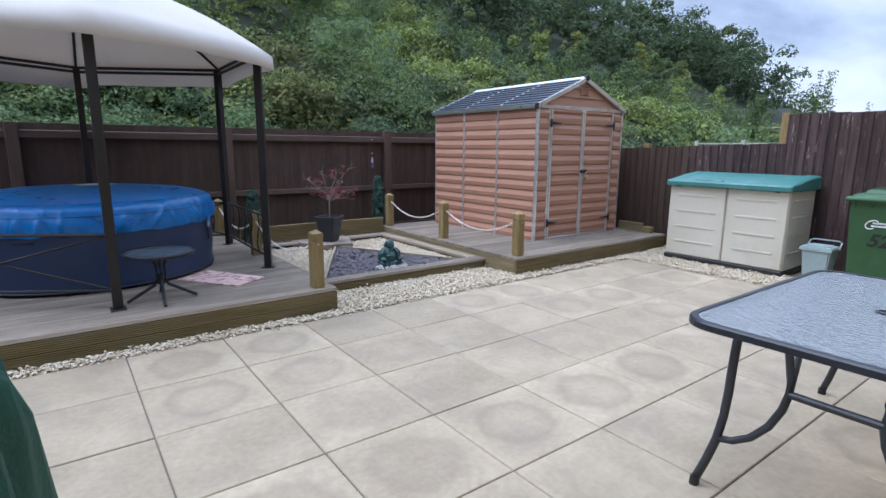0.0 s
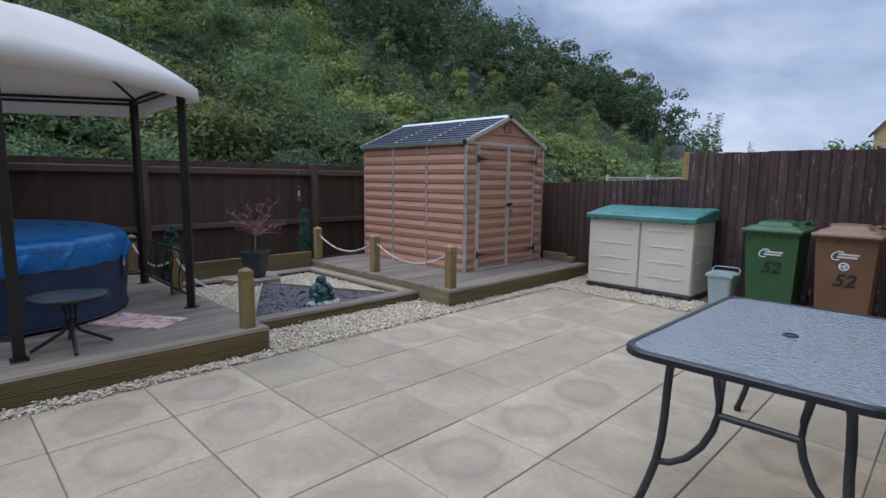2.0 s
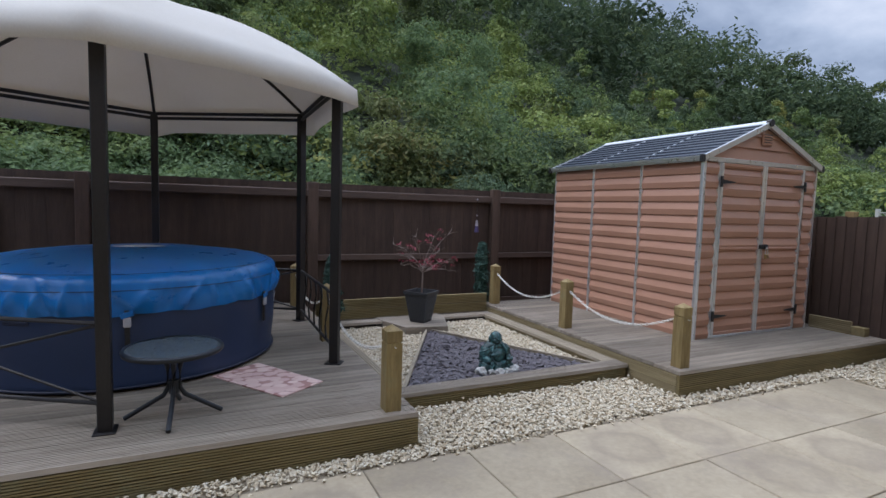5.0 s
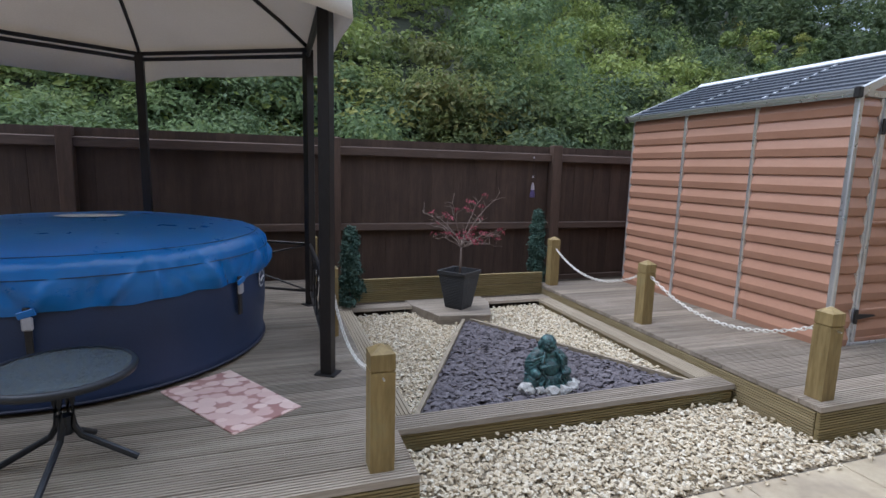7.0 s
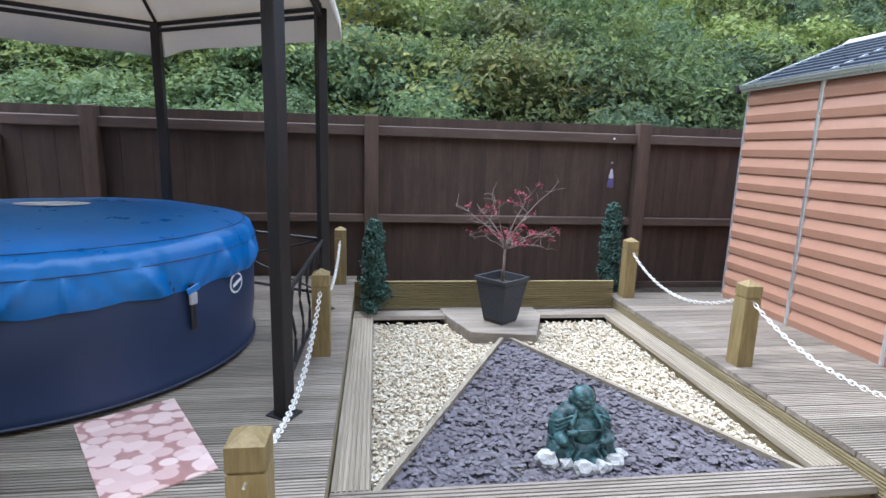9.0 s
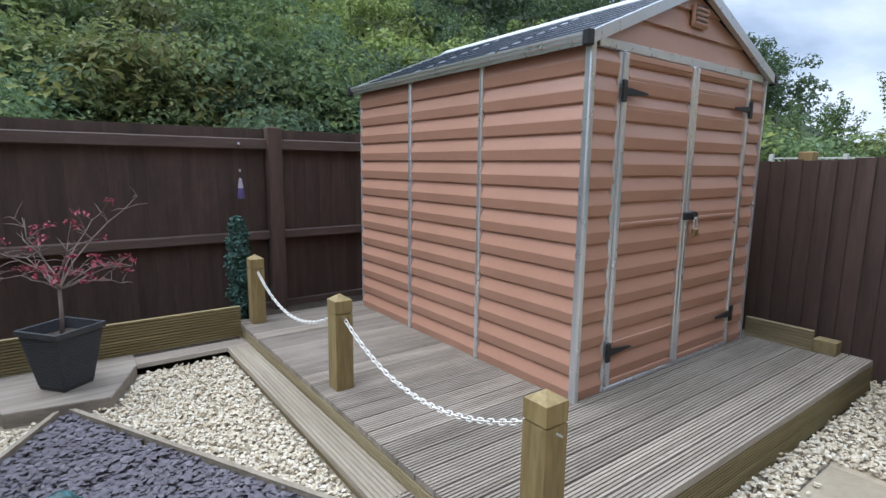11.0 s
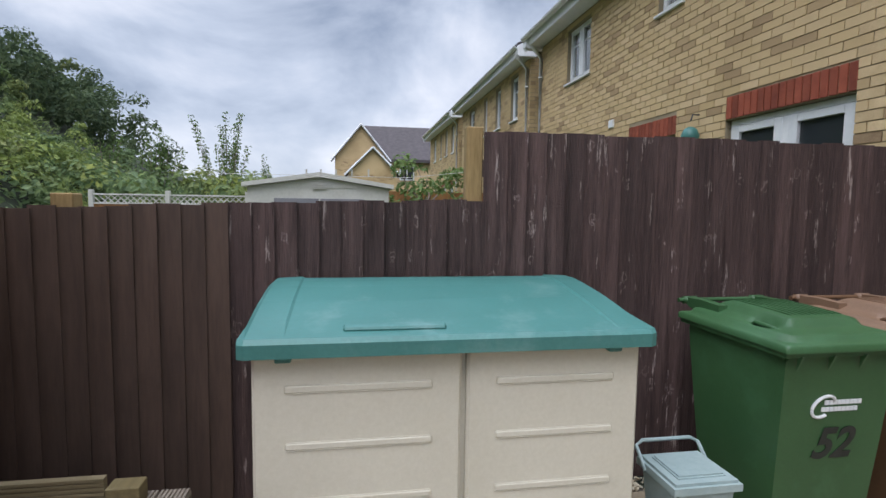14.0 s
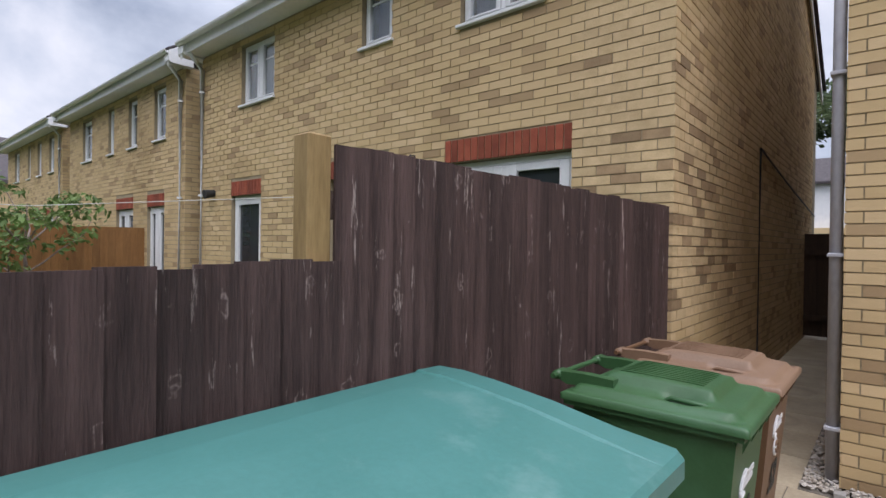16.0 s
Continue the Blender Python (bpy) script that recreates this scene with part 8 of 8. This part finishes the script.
        part("branch", bm, M["bark"], t, "fine grey branch with twigs")
    r2 = np.random.default_rng(3)
    pts = np.array([list(p) for p in tips])
    keep = r2.uniform(size=len(pts)) < np.where(pts[:, 2] < z + 0.66, 0.5, 0.3)
    v = leaves(r2, pts[keep], np.full(keep.sum(), 0.032), 9, 0.0125)
    soup("foliage", v, quads(v), M["acer"], "sparse crimson leaves", "", "stuff", parent=t)


pot()


def conifer(x, y, z, h, w, seed):
    t = thing("dwarf_conifer", (x, y, z), "narrow blue-green dwarf conifer at the fence", "conifer", "conifers beside the bed")
    part("trunk", tube([(x, y, z - 0.02), (x, y, z + h * 0.9)], 0.012, 6, taper=0.3), M["bark"], t)
    r = np.random.default_rng(seed)
    n = 130
    f = r.uniform(0.02, 1, n) ** 0.9
    a = r.uniform(0, 2 * np.pi, n)
    rad = w * (1 - f) ** 0.55 * r.uniform(0.3, 1.0, n) * (1 + 0.25 * np.sin(3 * a + 9 * f))
    c = np.stack([x + rad * np.cos(a), y + rad * np.sin(a), z + 0.03 + f * h], -1)
    v = leaves(r, c, np.full(n, 0.055), 60, 0.016, 1.4)
    soup("foliage", v, quads(v), M["conifer"], "dense scaly sprays", "", "stuff", parent=t)


conifer(1.99, 6.60, 0.10, 0.64, 0.085, 1)
conifer(4.0, 7.0, 0.06, 0.8, 0.08, 2)


def statue():
    """A seated figure ornament with rounded robe, arms and head."""
    x, y, z = 2.875, 4.77, 0.062
    bm = bmesh.new()
    def blob(cx, cy, cz, rx, ry, rz, tilt=0):
        bmesh.ops.create_uvsphere(bm, u_segments=20, v_segments=14, radius=1, matrix=pose(x + cx, y + cy, z + cz, 0, tilt, 0) @ Matrix.Diagonal((rx, ry, rz, 1)))
    blob(0, 0, 0.05, 0.115, 0.085, 0.06)
    blob(-0.075, -0.02, 0.05, 0.05, 0.06, 0.048)
    blob(0.075, -0.02, 0.05, 0.05, 0.06, 0.048)
    blob(0, 0.005, 0.125, 0.078, 0.066, 0.085)
    blob(0, -0.03, 0.12, 0.05, 0.045, 0.052)
    blob(0, 0.01, 0.19, 0.082, 0.052, 0.045)
    blob(-0.085, 0, 0.15, 0.03, 0.036, 0.062, 18)
    blob(0.085, 0, 0.15, 0.03, 0.036, 0.062, -18)
    blob(-0.085, -0.045, 0.105, 0.024, 0.045, 0.026)
    blob(0.085, -0.045, 0.105, 0.024, 0.045, 0.026)
    blob(0, -0.004, 0.255, 0.043, 0.043, 0.05)
    blob(-0.043, 0, 0.25, 0.009, 0.013, 0.024)
    blob(0.043, 0, 0.25, 0.009, 0.013, 0.024)
    blob(0, -0.043, 0.25, 0.01, 0.01, 0.01)
    blob(0, -0.035, 0.228, 0.022, 0.014, 0.012)
    for k in range(5):
        a = -1.1 + k * 0.55
        blob(0.085 * math.sin(a), -0.075 * math.cos(a), 0.03, 0.018, 0.016, 0.034)
    # robe edges, sleeve folds, hem, hands and feet
    for sgn in (-1, 1):
        for k in range(5):
            z1 = 0.2 - k * 0.018
            tube([(x + sgn * (0.05 + 0.006 * k), y - 0.05, z + z1), (x + sgn * 0.098, y - 0.035, z + z1 - 0.03), (x + sgn * 0.118, y + 0.005, z + z1 - 0.045)], 0.006, 6, bm)
        tube([(x + sgn * 0.03, y - 0.035, z + 0.215), (x + sgn * 0.055, y - 0.064, z + 0.17), (x + sgn * 0.058, y - 0.075, z + 0.11), (x + sgn * 0.03, y - 0.085, z + 0.075)], 0.008, 6, bm)
        for k in range(4):
            tube([(x + sgn * (0.03 + 0.02 * k), y - 0.088 + 0.008 * k, z + 0.075), (x + sgn * (0.05 + 0.022 * k), y - 0.1 + 0.014 * k, z + 0.045), (x + sgn * (0.045 + 0.026 * k), y - 0.104 + 0.018 * k, z + 0.012)], 0.006, 6, bm)
        for k in range(4):
            blob(sgn * 0.062 + 0.009 * k - 0.014, -0.085, 0.105 + (0.045 if sgn < 0 else 0.0), 0.0055, 0.012, 0.012)
        blob(sgn * 0.03, -0.098, 0.03, 0.022, 0.018, 0.018)
        blob(sgn * 0.016, -0.04, 0.262, 0.008, 0.006, 0.004)
        blob(sgn * 0.022, -0.036, 0.243, 0.013, 0.01, 0.011)
    tube([(x - 0.055, y - 0.066, z + 0.145), (x, y - 0.082, z + 0.155), (x + 0.055, y - 0.066, z + 0.145)], 0.004, 6, bm)
    blob(0, 0, 0.012, 0.13, 0.1, 0.016)
    bm.transform(Matrix.Translation((x, y, z)) @ Matrix.Diagonal((1.17, 1.15, 1.05, 1)) @ Matrix.Translation((-x, -y, -z)))
    o = solo("buddha_statue", bm, M["statue"], "verdigris seated garden statue on the slate", "statue", at=(x, y, z), smooth=True)
    rm = o.modifiers.new("remesh", "REMESH")
    rm.mode, rm.voxel_size, rm.use_smooth_shade = "VOXEL", 0.0032, True
    r = random.Random(2)
    for i in range(6):
        a = -2.6 + i * 0.44
        rx = 0.155 + r.uniform(-0.01, 0.025)
        bm = bmesh.new()
        bmesh.ops.create_icosphere(bm, subdivisions=2, radius=1)
        for v_ in bm.verts:
            v_.co *= 1 + 0.5 * noise.noise(v_.co * 1.3 + Vector((i * 3, 0, 0))) + 0.22 * noise.noise(v_.co * 3.1 + Vector((i * 5, 2, 0)))
        s = r.uniform(0.03, 0.052) + (0.02 if i == 6 else 0)
        c = (x + rx * math.cos(a) * 1.05, y + rx * math.sin(a) * 0.85, 0.075 + s * 0.4)
        bm.transform(Matrix.Translation(c) @ Matrix.Diagonal((s, s * 0.8, s * 0.7, 1)))
        solo("quartz_stone", bm, M["white_stone"], "rough white quartz stone before the statue", "stone", at=c, group="white stones round the statue")


statue()

# hanging trinket, grill cover
tk = thing("hanging_trinket", (4.17, BACK_Y - 0.06, 1.04), "small pale and purple trinket hanging on a thread", "trinket")
part("thread", rod((4.17, BACK_Y - 0.06, 1.195), (4.17, BACK_Y - 0.06, 1.475), 0.0022, seg=5), M["black"], tk)
part("hook", lathe([(0.0, 0.0), (0.011, 0.006), (0.011, 0.018), (0.0, 0.024)], (4.17, BACK_Y - 0.06, 1.465), 8), M["trinket_pale"], tk, "pale hook bead")
part("bead", lathe([(0.0, 0.0), (0.01, 0.006), (0.01, 0.018), (0.0, 0.024)], (4.17, BACK_Y - 0.06, 1.25), 8), M["trinket_pale"], tk, "pale bead")
part("shell", lathe([(0.0, 0.0), (0.022, 0.002), (0.021, 0.02), (0.01, 0.075), (0.0, 0.09)], (4.17, BACK_Y - 0.06, 1.118), 10), M["trinket_pale"], tk, "pale cone bead")
part("tassel", lathe([(0.0, 0.0), (0.03, 0.0), (0.026, 0.05), (0.018, 0.085), (0.0, 0.086)], (4.17, BACK_Y - 0.06, 1.035), 10), M["trinket_purple"], tk, "purple tassel")


def grill():
    x, y = -0.42, 1.36
    g = thing("covered_grill", (x, y, 0), "barbecue under a dark green creased cover", "grill cover")
    def wob(a, i):
        return (0.018 * math.sin(11 * a + i * 0.7) + 0.01 * math.sin(23 * a), 0.0)
    part("cover", lathe([(0.37, 0.03), (0.365, 0.2), (0.35, 0.5), (0.335, 0.75), (0.31, 0.86), (0.24, 0.93), (0.1, 0.97), (0.0, 0.975)], (x, y, 0), 96, wob=wob), M["bbq_cover"], g, "dark green creased fabric", smooth=True)
    part("leg_caster", rod((x, y, 0.0), (x, y, 0.05), 0.2, seg=16), M["black"], g)


grill()
